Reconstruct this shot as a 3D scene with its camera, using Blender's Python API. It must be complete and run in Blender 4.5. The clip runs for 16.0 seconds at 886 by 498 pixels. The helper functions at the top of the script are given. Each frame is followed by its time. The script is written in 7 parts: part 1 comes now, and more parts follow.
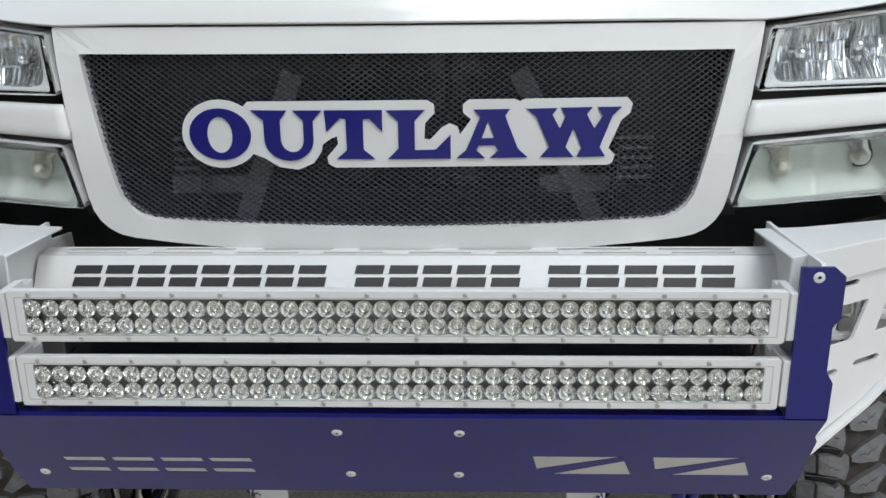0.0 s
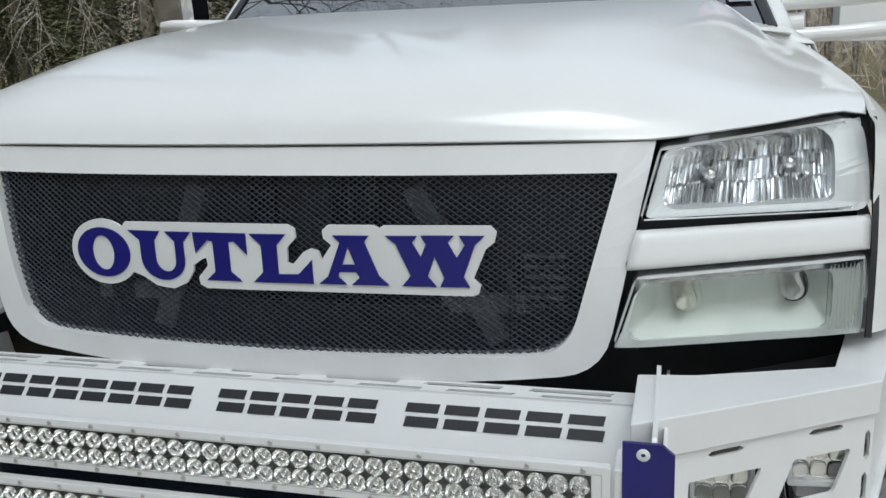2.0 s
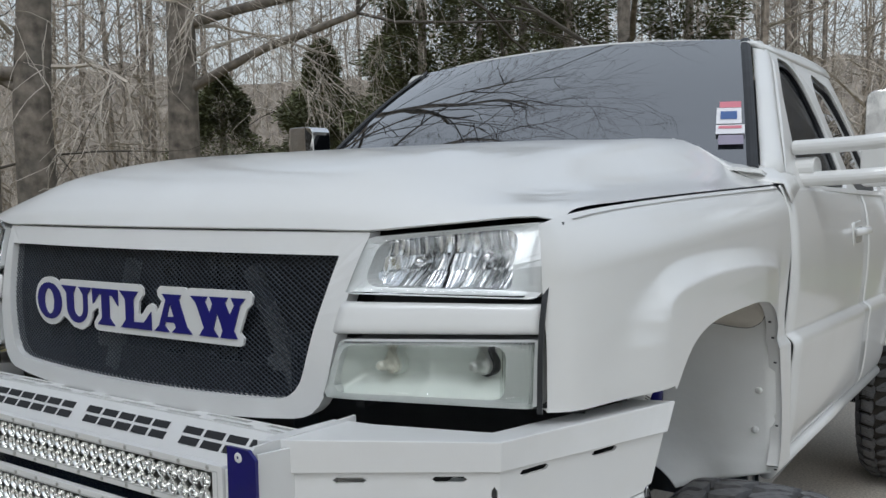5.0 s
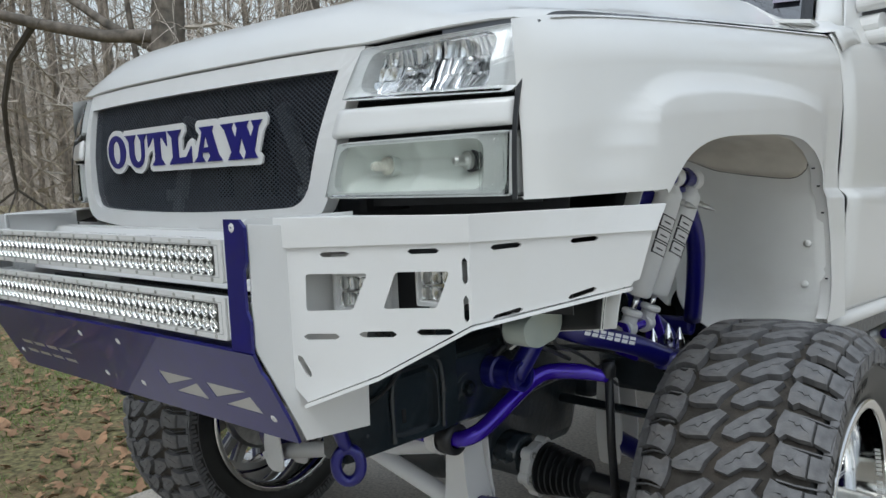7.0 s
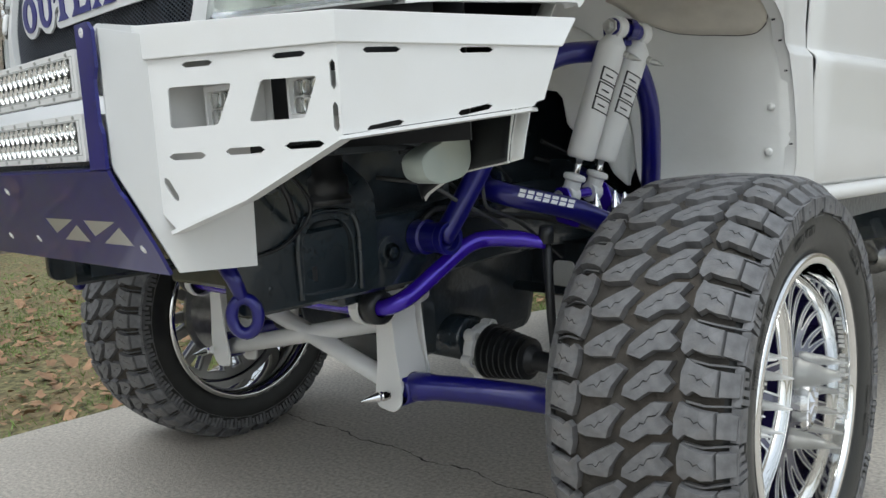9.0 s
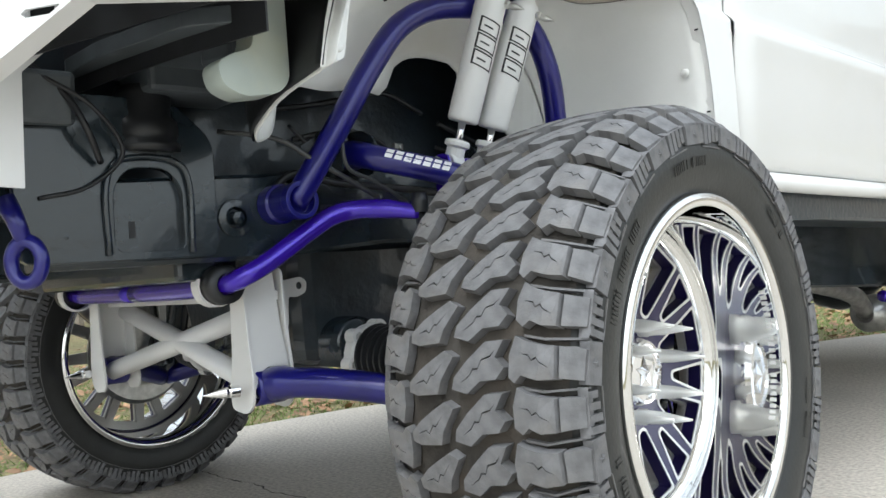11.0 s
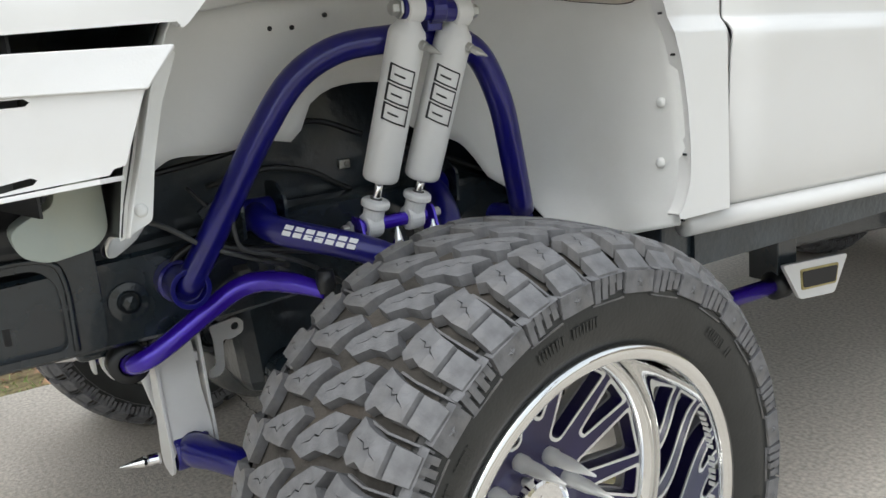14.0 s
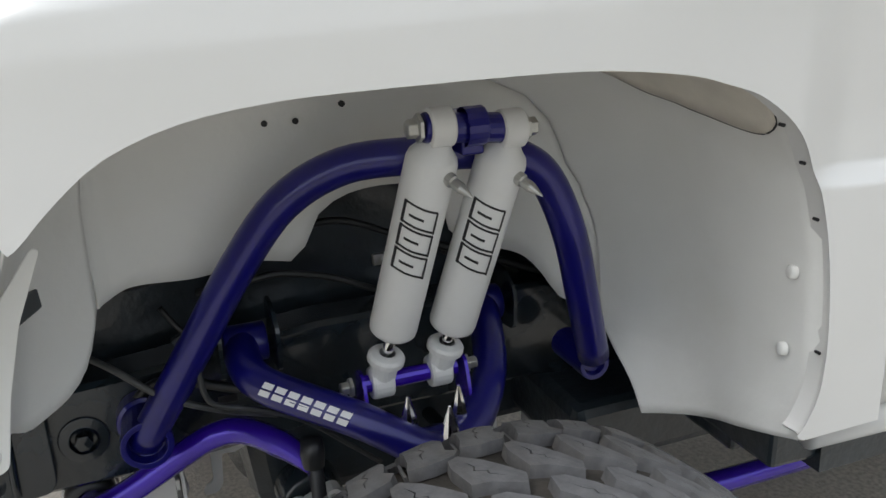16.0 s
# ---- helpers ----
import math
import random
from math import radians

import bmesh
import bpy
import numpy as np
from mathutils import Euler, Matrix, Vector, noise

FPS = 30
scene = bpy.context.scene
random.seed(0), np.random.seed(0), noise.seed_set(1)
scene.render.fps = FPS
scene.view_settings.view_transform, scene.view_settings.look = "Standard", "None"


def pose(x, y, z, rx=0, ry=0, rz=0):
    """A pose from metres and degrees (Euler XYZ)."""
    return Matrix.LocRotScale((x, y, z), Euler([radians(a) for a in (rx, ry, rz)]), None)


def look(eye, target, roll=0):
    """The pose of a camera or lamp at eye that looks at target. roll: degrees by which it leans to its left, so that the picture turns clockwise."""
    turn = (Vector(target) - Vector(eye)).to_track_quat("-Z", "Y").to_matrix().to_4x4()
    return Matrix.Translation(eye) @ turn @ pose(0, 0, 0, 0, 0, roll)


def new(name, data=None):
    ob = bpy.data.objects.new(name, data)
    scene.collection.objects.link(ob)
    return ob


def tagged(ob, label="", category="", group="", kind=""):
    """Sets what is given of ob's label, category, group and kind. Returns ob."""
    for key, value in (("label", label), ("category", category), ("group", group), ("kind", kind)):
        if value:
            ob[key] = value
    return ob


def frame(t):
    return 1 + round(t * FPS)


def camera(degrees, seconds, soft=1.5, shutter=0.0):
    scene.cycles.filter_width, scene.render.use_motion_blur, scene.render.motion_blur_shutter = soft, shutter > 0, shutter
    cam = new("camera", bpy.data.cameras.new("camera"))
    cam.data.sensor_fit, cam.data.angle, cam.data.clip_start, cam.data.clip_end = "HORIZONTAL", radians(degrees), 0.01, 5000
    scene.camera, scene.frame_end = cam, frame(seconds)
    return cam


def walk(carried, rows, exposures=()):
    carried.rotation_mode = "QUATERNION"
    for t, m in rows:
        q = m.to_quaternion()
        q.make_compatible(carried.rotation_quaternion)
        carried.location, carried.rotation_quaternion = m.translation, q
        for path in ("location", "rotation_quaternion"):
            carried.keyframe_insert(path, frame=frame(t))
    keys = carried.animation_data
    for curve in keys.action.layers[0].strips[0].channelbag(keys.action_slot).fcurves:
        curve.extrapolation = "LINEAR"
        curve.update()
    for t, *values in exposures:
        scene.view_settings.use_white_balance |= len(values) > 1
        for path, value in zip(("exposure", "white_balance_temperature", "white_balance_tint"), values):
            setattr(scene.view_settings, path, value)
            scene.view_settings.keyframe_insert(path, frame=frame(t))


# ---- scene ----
cam = camera(53.5, 16.0)
METRES, EYE, TILT, LEAN, TURN = 4.4, 1.61, -17.0, 0.6, 1.9
ROWS = [
    (0.0, 0.0, 0.0, 0.0, 0.0, 0.0, -0.0),
    (0.5, 0.0142, -0.0024, 0.0006, 1.13, 0.13, 0.07),
    (1.0, 0.041, -0.0039, 0.0015, 6.01, 1.48, 0.03),
    (1.5, 0.0725, 0.0131, 0.0181, 8.53, 1.98, -0.6),
    (2.0, 0.1133, 0.0285, 0.0368, 12.76, 1.74, -1.98),
    (2.5, 0.1702, 0.0423, 0.0595, 21.01, 3.77, -3.68),
    (3.0, 0.2184, 0.0451, 0.0612, 23.4, 6.22, -4.28),
    (5.5, 0.3472, 0.0459, -0.0019, 33.64, 9.91, -9.38),
    (6.0, 0.3645, 0.0594, -0.0212, 36.01, 8.74, -9.35),
    (6.5, 0.3856, 0.0672, -0.034, 38.7, 7.8, -8.91),
    (7.0, 0.3971, 0.0748, -0.0431, 40.87, 6.77, -8.88),
    (7.5, 0.4047, 0.0878, -0.0523, 41.66, 5.0, -8.87),
    (8.0, 0.4171, 0.1029, -0.061, 42.53, 4.49, -8.93),
    (8.5, 0.4216, 0.1216, -0.0715, 43.08, 3.99, -8.84),
    (11.0, 0.438, 0.2583, -0.1421, 45.67, 12.48, -8.37),
    (11.5, 0.4519, 0.2704, -0.1173, 46.0, 14.1, -8.93),
    (12.0, 0.4606, 0.2786, -0.0972, 46.15, 14.01, -8.9),
    (12.5, 0.4681, 0.2961, -0.0749, 46.75, 9.08, -8.4),
    (13.0, 0.4679, 0.3041, -0.044, 47.5, 3.04, -7.99),
    (13.5, 0.4681, 0.3128, -0.019, 50.26, -1.03, -7.95),
    (14.0, 0.4619, 0.3412, 0.0105, 55.63, -4.38, -9.4),
    (14.5, 0.4456, 0.3612, 0.0368, 61.79, -9.11, -10.67),
    (15.0, 0.4157, 0.3787, 0.0578, 64.67, -10.53, -11.37),
    (15.5, 0.4003, 0.3974, 0.0768, 65.32, -11.65, -11.83),
    (16.0, 0.3868, 0.4167, 0.0946, 66.59, -12.72, -13.45),
]
walk(cam, [(t, pose(0.113, -1.426, EYE, TILT, LEAN, TURN) @ pose(METRES * x, METRES * y, METRES * z, 90 + pitch, roll, yaw)) for t, x, y, z, yaw, pitch, roll in ROWS],
     [(0, 0.12, 5930, 7), (0.8, 0.03, 5930, 6), (1.5, 0.05, 5900, 4), (2.0, -0.05, 5900, 5), (2.5, -0.29, 6000, 7), (3.2, -0.37, 5950, 7), (5.5, -0.30, 5850, 7), (6.4, -0.08, 5850, 6), (7.0, -0.10, 5800, 5), (8.0, 0.2, 5850, 5), (8.5, 0.17, 5900, 5), (11, 0.95, 5950, 5), (11.5, 0.66, 6080, 6), (12, 0.30, 6180, 7), (12.5, 0.42, 6180, 7), (14, 0.52, 6120, 7), (15, 0.56, 6080, 6), (16, 0.17, 6120, 8)])

# ---- world and sun: overcast winter daylight ----
world = bpy.data.worlds.new("overcast_sky")
scene.world = world
world.use_nodes = True
wn, wl = world.node_tree.nodes, world.node_tree.links
sky = wn.new("ShaderNodeTexSky")
sky.sky_type = "NISHITA"
sky.sun_disc = False
sky.sun_elevation, sky.sun_rotation = radians(52), radians(150)
sky.air_density, sky.dust_density = 1.6, 4.0
calm = wn.new("ShaderNodeHueSaturation")
calm.inputs["Saturation"].default_value = 0.6
wl.new(sky.outputs[0], calm.inputs["Color"])
cloud = wn.new("ShaderNodeMix")
cloud.data_type = "RGBA"
cloud.inputs["Factor"].default_value = 0.5
cloud.inputs["B"].default_value = (6.9, 6.85, 6.85, 1)
wl.new(calm.outputs[0], cloud.inputs["A"])
wl.new(cloud.outputs["Result"], wn["Background"].inputs["Color"])
wn["Background"].inputs["Strength"].default_value = 0.15
sun = new("sun", bpy.data.lights.new("sun", "SUN"))
sun.data.energy, sun.data.angle, sun.data.color = 1.1, radians(25), (1.0, 0.985, 0.965)
sun.matrix_world = look((0.8, -5, 9), (0, 0, 0))


# ---- materials ----
def mat(name, color, rough=0.5, metal=0.0, coat=0.0, var=0.0, scale=8.0, bump=0.0, bscale=60.0, dirt=None, dscale=2.0, damt=0.5, rvar=0.0):
    """Procedural surface: base colour with two scales of variation, stains and fine relief."""
    m = bpy.data.materials.new(name)
    m.use_nodes = True
    n, l = m.node_tree.nodes, m.node_tree.links
    b = n["Principled BSDF"]
    b.inputs["Roughness"].default_value, b.inputs["Metallic"].default_value = rough, metal
    b.inputs["Coat Weight"].default_value, b.inputs["Coat Roughness"].default_value = coat, 0.06
    b.inputs["Base Color"].default_value = (*color, 1)
    tc = n.new("ShaderNodeTexCoord")
    out = None
    if var:
        tex = n.new("ShaderNodeTexNoise")
        tex.inputs["Scale"].default_value, tex.inputs["Detail"].default_value = scale, 6
        l.new(tc.outputs["Object"], tex.inputs["Vector"])
        ramp = n.new("ShaderNodeValToRGB")
        ramp.color_ramp.elements[0].position, ramp.color_ramp.elements[1].position = 0.3, 0.7
        ramp.color_ramp.elements[0].color = (*[max(0, c * (1 - var)) for c in color], 1)
        ramp.color_ramp.elements[1].color = (*[min(1, c * (1 + var)) for c in color], 1)
        l.new(tex.outputs["Fac"], ramp.inputs["Fac"])
        out = ramp.outputs["Color"]
        if rvar:
            mr = n.new("ShaderNodeMapRange")
            mr.inputs["To Min"].default_value, mr.inputs["To Max"].default_value = max(0.02, rough - rvar), rough + rvar
            l.new(tex.outputs["Fac"], mr.inputs["Value"])
            l.new(mr.outputs[0], b.inputs["Roughness"])
    if dirt:
        tex = n.new("ShaderNodeTexNoise")
        tex.inputs["Scale"].default_value, tex.inputs["Detail"].default_value = dscale, 8
        l.new(tc.outputs["Object"], tex.inputs["Vector"])
        ramp = n.new("ShaderNodeValToRGB")
        ramp.color_ramp.elements[0].position, ramp.color_ramp.elements[1].position = 0.5, 0.72
        ramp.color_ramp.elements[0].color, ramp.color_ramp.elements[1].color = (0, 0, 0, 1), (damt, damt, damt, 1)
        l.new(tex.outputs["Fac"], ramp.inputs["Fac"])
        mix = n.new("ShaderNodeMix")
        mix.data_type = "RGBA"
        mix.inputs["B"].default_value = (*dirt, 1)
        mix.inputs["A"].default_value = (*color, 1)
        l.new(ramp.outputs["Color"], mix.inputs["Factor"])
        if out:
            l.new(out, mix.inputs["A"])
        out = mix.outputs["Result"]
    if out:
        l.new(out, b.inputs["Base Color"])
    if bump:
        tex = n.new("ShaderNodeTexNoise")
        tex.inputs["Scale"].default_value, tex.inputs["Detail"].default_value = bscale, 4
        l.new(tc.outputs["Object"], tex.inputs["Vector"])
        bp = n.new("ShaderNodeBump")
        bp.inputs["Strength"].default_value, bp.inputs["Distance"].default_value = bump, 0.01
        l.new(tex.outputs["Fac"], bp.inputs["Height"])
        l.new(bp.outputs[0], b.inputs["Normal"])
    return m


def glass_mat(name, color, rough, ior=1.45, bump=0.0):
    m = bpy.data.materials.new(name)
    m.use_nodes = True
    b = m.node_tree.nodes["Principled BSDF"]
    b.inputs["Base Color"].default_value = (*color, 1)
    b.inputs["Transmission Weight"].default_value, b.inputs["Roughness"].default_value, b.inputs["IOR"].default_value = 1.0, rough, ior
    return m


WHITE = mat("white_paint", (0.72, 0.72, 0.705), 0.28, coat=0.6, var=0.015, scale=3, dirt=(0.62, 0.61, 0.56), dscale=5, damt=0.12)
WHITE_FLAT = mat("white_powder_coat", (0.71, 0.71, 0.70), 0.38, coat=0.15, var=0.02, scale=6, bump=0.05, bscale=400, dirt=(0.6, 0.58, 0.52), dscale=9, damt=0.15)
LINER = mat("painted_liner", (0.78, 0.785, 0.765), 0.5, var=0.05, scale=4, dirt=(0.64, 0.62, 0.56), dscale=3, damt=0.5, bump=0.08, bscale=50)
BLUE = mat("blue_candy_paint", (0.007, 0.006, 0.155), 0.28, metal=0.2, coat=0.5, var=0.14, scale=14, dirt=(0.012, 0.010, 0.11), dscale=30, damt=0.5)
BLUE.node_tree.nodes["Principled BSDF"].inputs["Coat Roughness"].default_value = 0.02
PURPLE = mat("purple_candy_paint", (0.045, 0.008, 0.46), 0.24, metal=0.45, coat=0.8, var=0.1, scale=14)
BLACK = mat("chassis_black", (0.014, 0.022, 0.029), 0.26, coat=0.6, var=0.4, scale=9, dirt=(0.025, 0.027, 0.025), dscale=6, damt=0.3, bump=0.1, bscale=70)
UNDER = mat("black_undercoat", (0.022, 0.031, 0.039), 0.3, coat=0.4, var=0.4, scale=12, bump=0.2, bscale=60)
BLACK_TRIM = mat("black_plastic", (0.015, 0.016, 0.018), 0.4, var=0.3, scale=20)
RUBBER = mat("tyre_rubber", (0.130, 0.130, 0.134), 0.62, var=0.25, scale=45, bump=0.14, bscale=220, dirt=(0.165, 0.148, 0.125), dscale=14, damt=0.5)
# Groove rubber is dusty, and darkened to paint the shade between blocks.
GROOVE = mat("dusty_shaded_groove_rubber", (0.045, 0.040, 0.034), 0.9, var=0.35, scale=25, bump=0.2, bscale=150, dirt=(0.085, 0.068, 0.052), dscale=9, damt=0.7)
SIDEWALL = mat("sidewall_rubber", (0.020, 0.021, 0.020), 0.42, var=0.2, scale=16, bump=0.08, bscale=160)
ALU = mat("polished_aluminium", (0.80, 0.80, 0.79), 0.03, metal=1.0, var=0.03, scale=10, rvar=0.012)
ALU_DULL = mat("dull_aluminium", (0.46, 0.45, 0.43), 0.42, metal=0.8, var=0.1, scale=10)
CHROME = mat("chrome", (0.86, 0.86, 0.87), 0.05, metal=1.0)
STEEL = mat("zinc_steel", (0.52, 0.52, 0.50), 0.35, metal=0.9, var=0.2, scale=40)
CONCRETE = mat("concrete", (0.47, 0.43, 0.37), 0.85, var=0.28, scale=75, bump=0.35, bscale=120, dirt=(0.34, 0.305, 0.26), dscale=0.9, damt=0.6)
TINT = mat("tinted_glass", (0.012, 0.014, 0.018), 0.02, coat=1.0)
TINT.node_tree.nodes["Principled BSDF"].inputs["IOR"].default_value = 2.9
TINT.node_tree.nodes["Principled BSDF"].inputs["Coat IOR"].default_value = 1.7
TINT.node_tree.nodes["Principled BSDF"].inputs["Coat Roughness"].default_value = 0.01
TINT_SIDE = mat("dark_side_glass", (0.006, 0.007, 0.009), 0.12)
TINT_SIDE.node_tree.nodes["Principled BSDF"].inputs["Specular IOR Level"].default_value = 0.02


# ---- building helpers ----
def part(name, bm, material, parent=None, label="", smooth=False, solid=0.0, bevel=0.0, kind="", mid=0.0):
    me = bpy.data.meshes.new(name)
    bmesh.ops.recalc_face_normals(bm, faces=bm.faces)
    if smooth:
        for f in bm.faces:
            f.smooth = True
    bm.to_mesh(me)
    bm.free()
    me.materials.append(material)
    ob = new(name, me)
    if parent:
        ob.parent = parent
    if solid:
        s = ob.modifiers.new("thickness", "SOLIDIFY")
        s.thickness, s.offset = abs(solid), -1.0 if solid > 0 else 1.0
    if mid:
        s = ob.modifiers.new("thickness", "SOLIDIFY")
        s.thickness, s.offset = mid, 0.0
    if bevel:
        s = ob.modifiers.new("edges", "BEVEL")
        s.width, s.segments, s.limit_method, s.angle_limit = bevel, 2, "ANGLE", radians(35)
        s.harden_normals = False
    if label:
        ob["label"] = label
    if kind:
        ob["kind"] = kind
    return ob


def bm_new():
    return bmesh.new()


def box(bm, c, s, m=None, taper=1.0):
    """A box of full sizes s round c; m turns it first."""
    m = m or Matrix()
    vs = []
    for k in (-1, 1):
        t = taper if k > 0 else 1.0
        for j in (-1, 1):
            for i in (-1, 1):
                vs.append(bm.verts.new(Vector(c) + m.to_3x3() @ Vector((i * s[0] / 2 * t, j * s[1] / 2 * t, k * s[2] / 2))))
    for f in ((0, 2, 3, 1), (4, 5, 7, 6), (0, 1, 5, 4), (2, 6, 7, 3), (0, 4, 6, 2), (1, 3, 7, 5)):
        bm.faces.new([vs[i] for i in f])
    return bm


def spline(pts, n=6):
    """Catmull-Rom through the points."""
    p = [Vector(q) for q in pts]
    p = [2 * p[0] - p[1]] + p + [2 * p[-1] - p[-2]]
    out = []
    for i in range(1, len(p) - 2):
        a, b, c, d = p[i - 1:i + 3]
        for k in range(n):
            t = k / n
            out.append(0.5 * (2 * b + (c - a) * t + (2 * a - 5 * b + 4 * c - d) * t * t + (3 * b - a - 3 * c + d) * t ** 3))
    return out + [p[-2]]


def tube(bm, pts, r, seg=12, caps=True):
    """A round bar along the points; r may be a list."""
    pts = [Vector(p) for p in pts]
    rs = r if isinstance(r, (list, tuple)) else [r] * len(pts)
    rings, side = [], None
    for i, p in enumerate(pts):
        d = (pts[min(i + 1, len(pts) - 1)] - pts[max(i - 1, 0)]).normalized()
        if side is None:
            side = d.orthogonal().normalized()
        side = (side - d * side.dot(d)).normalized()
        up = d.cross(side)
        rings.append([bm.verts.new(p + rs[i] * (math.cos(2 * math.pi * k / seg) * side + math.sin(2 * math.pi * k / seg) * up)) for k in range(seg)])
    for a, b in zip(rings, rings[1:]):
        for k in range(seg):
            bm.faces.new((a[k], a[(k + 1) % seg], b[(k + 1) % seg], b[k]))
    if caps:
        bm.faces.new(rings[0][::-1])
        bm.faces.new(rings[-1])
    return bm


def lathe(bm, profile, seg=48, m=None, closed=False):
    """Turns (radius, along) pairs round the local x axis."""
    m = m or Matrix()
    rings = []
    for r, h in profile:
        if r < 1e-6:
            rings.append([bm.verts.new(m @ Vector((h, 0, 0)))] * seg)
        else:
            rings.append([bm.verts.new(m @ Vector((h, r * math.cos(2 * math.pi * k / seg), r * math.sin(2 * math.pi * k / seg)))) for k in range(seg)])
    pairs = list(zip(rings, rings[1:])) + ([(rings[-1], rings[0])] if closed else [])
    for a, b in pairs:
        for k in range(seg):
            q = []
            for v in (a[k], a[(k + 1) % seg], b[(k + 1) % seg], b[k]):
                if v not in q:
                    q.append(v)
            if len(q) > 2:
                bm.faces.new(q)
    return bm


def plate(bm, outline, thick, m, holes=()):
    """A flat sheet in the local xy plane with holes cut through, thick along local z."""
    edges, loops = [], []
    for loop in (outline, *holes):
        vs = [bm.verts.new((p[0], p[1], 0)) for p in loop]
        loops.append(vs)
        edges += [bm.edges.new((a, b)) for a, b in zip(vs, vs[1:] + vs[:1])]
    got = bmesh.ops.triangle_fill(bm, use_beauty=True, use_dissolve=False, edges=edges)
    faces = [g for g in got["geom"] if isinstance(g, bmesh.types.BMFace)]
    low = {v: bm.verts.new(v.co - Vector((0, 0, thick))) for vs in loops for v in vs}
    for f in faces:
        bm.faces.new([low[v] for v in reversed(f.verts)])
    for vs in loops:
        for a, b in zip(vs, vs[1:] + vs[:1]):
            bm.faces.new((a, b, low[b], low[a]))
    for vs in loops:
        for v in vs:
            v.co = m @ v.co
            low[v].co = m @ low[v].co
    return bm


def sheet(bm, f, us, vs):
    """A surface f(u, v) over the given stations."""
    rows = [[bm.verts.new(f(u, v)) for u in us] for v in vs]
    for a, b in zip(rows, rows[1:]):
        for i in range(len(us) - 1):
            bm.faces.new((a[i], a[i + 1], b[i + 1], b[i]))
    return bm


def lin(a, b, n):
    return [a + (b - a) * i / n for i in range(n + 1)]


def curve(x, table):
    """Smooth value at x from pairs (x, value)."""
    if x <= table[0][0]:
        return table[0][1]
    for i in range(len(table) - 1):
        (x0, y0), (x1, y1) = table[i], table[i + 1]
        if x <= x1:
            s0 = (y1 - table[i - 1][1]) / (x1 - table[i - 1][0]) if i else (y1 - y0) / (x1 - x0)
            s1 = (table[i + 2][1] - y0) / (table[i + 2][0] - x0) if i + 2 < len(table) else (y1 - y0) / (x1 - x0)
            h, t = x1 - x0, (x - x0) / (x1 - x0)
            return (2 * t ** 3 - 3 * t * t + 1) * y0 + (t ** 3 - 2 * t * t + t) * h * s0 + (3 * t * t - 2 * t ** 3) * y1 + (t ** 3 - t * t) * h * s1
    return table[-1][1]


def frame_m(o, u, v):
    """A matrix whose local x is u and y nearly v, at o."""
    u = Vector(u).normalized()
    w = u.cross(Vector(v)).normalized()
    v = w.cross(u)
    m = Matrix((u, v, w)).transposed().to_4x4()
    m.translation = o
    return m


def rounded(pts, rad, n=6):
    """Rounds the corners of a closed outline; rad is one number or one for each corner."""
    out = []
    N = len(pts)
    for i, p in enumerate(pts):
        p, a, b = Vector((*p, 0)), Vector((*pts[i - 1], 0)), Vector((*pts[(i + 1) % N], 0))
        r = rad[i] if isinstance(rad, (list, tuple)) else rad
        if r <= 0:
            out.append((p.x, p.y))
            continue
        da, db = (a - p).normalized(), (b - p).normalized()
        r = min(r, (a - p).length * 0.49, (b - p).length * 0.49)
        s, e = p + da * r, p + db * r
        for k in range(n + 1):
            t = k / n
            q = s * (1 - t) ** 2 + p * 2 * t * (1 - t) + e * t * t
            out.append((q.x, q.y))
    return out


def empty(name, label, category, at=(0, 0, 0), group=""):
    ob = new(name)
    ob.location = at
    ob.empty_display_size = 0.1
    return tagged(ob, label, category, group)


# ---- ground ----
EDGE = [(-60, -1.0), (-12, -1.5), (-4, -1.55), (0.5, -1.58), (1.7, -1.60), (3.2, -1.2), (5.0, -0.62), (7.0, 0.35), (10, 2.6), (14, 6.5), (20, 12)]
bm = bm_new()
sheet(bm, lambda u, v: Vector((u, v, -0.03 + (0.0 if abs(u) < 12 else 0.02 * noise.noise((u * 0.1, v * 0.1, 0))))), lin(-400, 400, 40), lin(-400, 400, 40))
LAWN = mat("lawn_and_leaf_litter", (0.185, 0.165, 0.075), 0.95, var=0.7, scale=28, bump=0.8, bscale=40, dirt=(0.24, 0.155, 0.09), dscale=2.2, damt=0.9)
ground = tagged(part("ground", bm, LAWN), "winter lawn with thin grass and brown fallen leaves", "ground", kind="structure")
bm = bm_new()
ys = lin(-30, 16, 92)
sheet(bm, lambda u, v: Vector((curve(v, EDGE) * (1 - u) + 9.0 * u, v, 0.0)), lin(0, 1, 20), ys)
drive = tagged(part("driveway", bm, CONCRETE, solid=0.12), "worn grey-brown concrete driveway with cracks", "driveway", kind="structure")

# ---- the truck ----
truck = empty("pickup_truck", "lifted white pickup truck with blue suspension parts on a concrete driveway", "truck", (0, 0.86, 0))
truck_inv = Matrix.Translation((0, -0.86, 0))


def tpart(name, bm, material, label="", parent=None, **k):
    """A part of the truck, given in world metres."""
    ob = part(name, bm, material, parent or truck, label, **k)
    if parent is None:
        ob.matrix_parent_inverse = truck_inv
    return ob


def ease(a, b, x):
    t = max(0.0, min(1.0, (x - a) / (b - a)))
    return t * t * t * (t * (6 * t - 15) + 10)


def hood_front(x):
    return curve(abs(x), [(0, -0.020), (0.3, -0.010), (0.575, 0.024), (0.75, 0.088), (0.885, 0.185)])


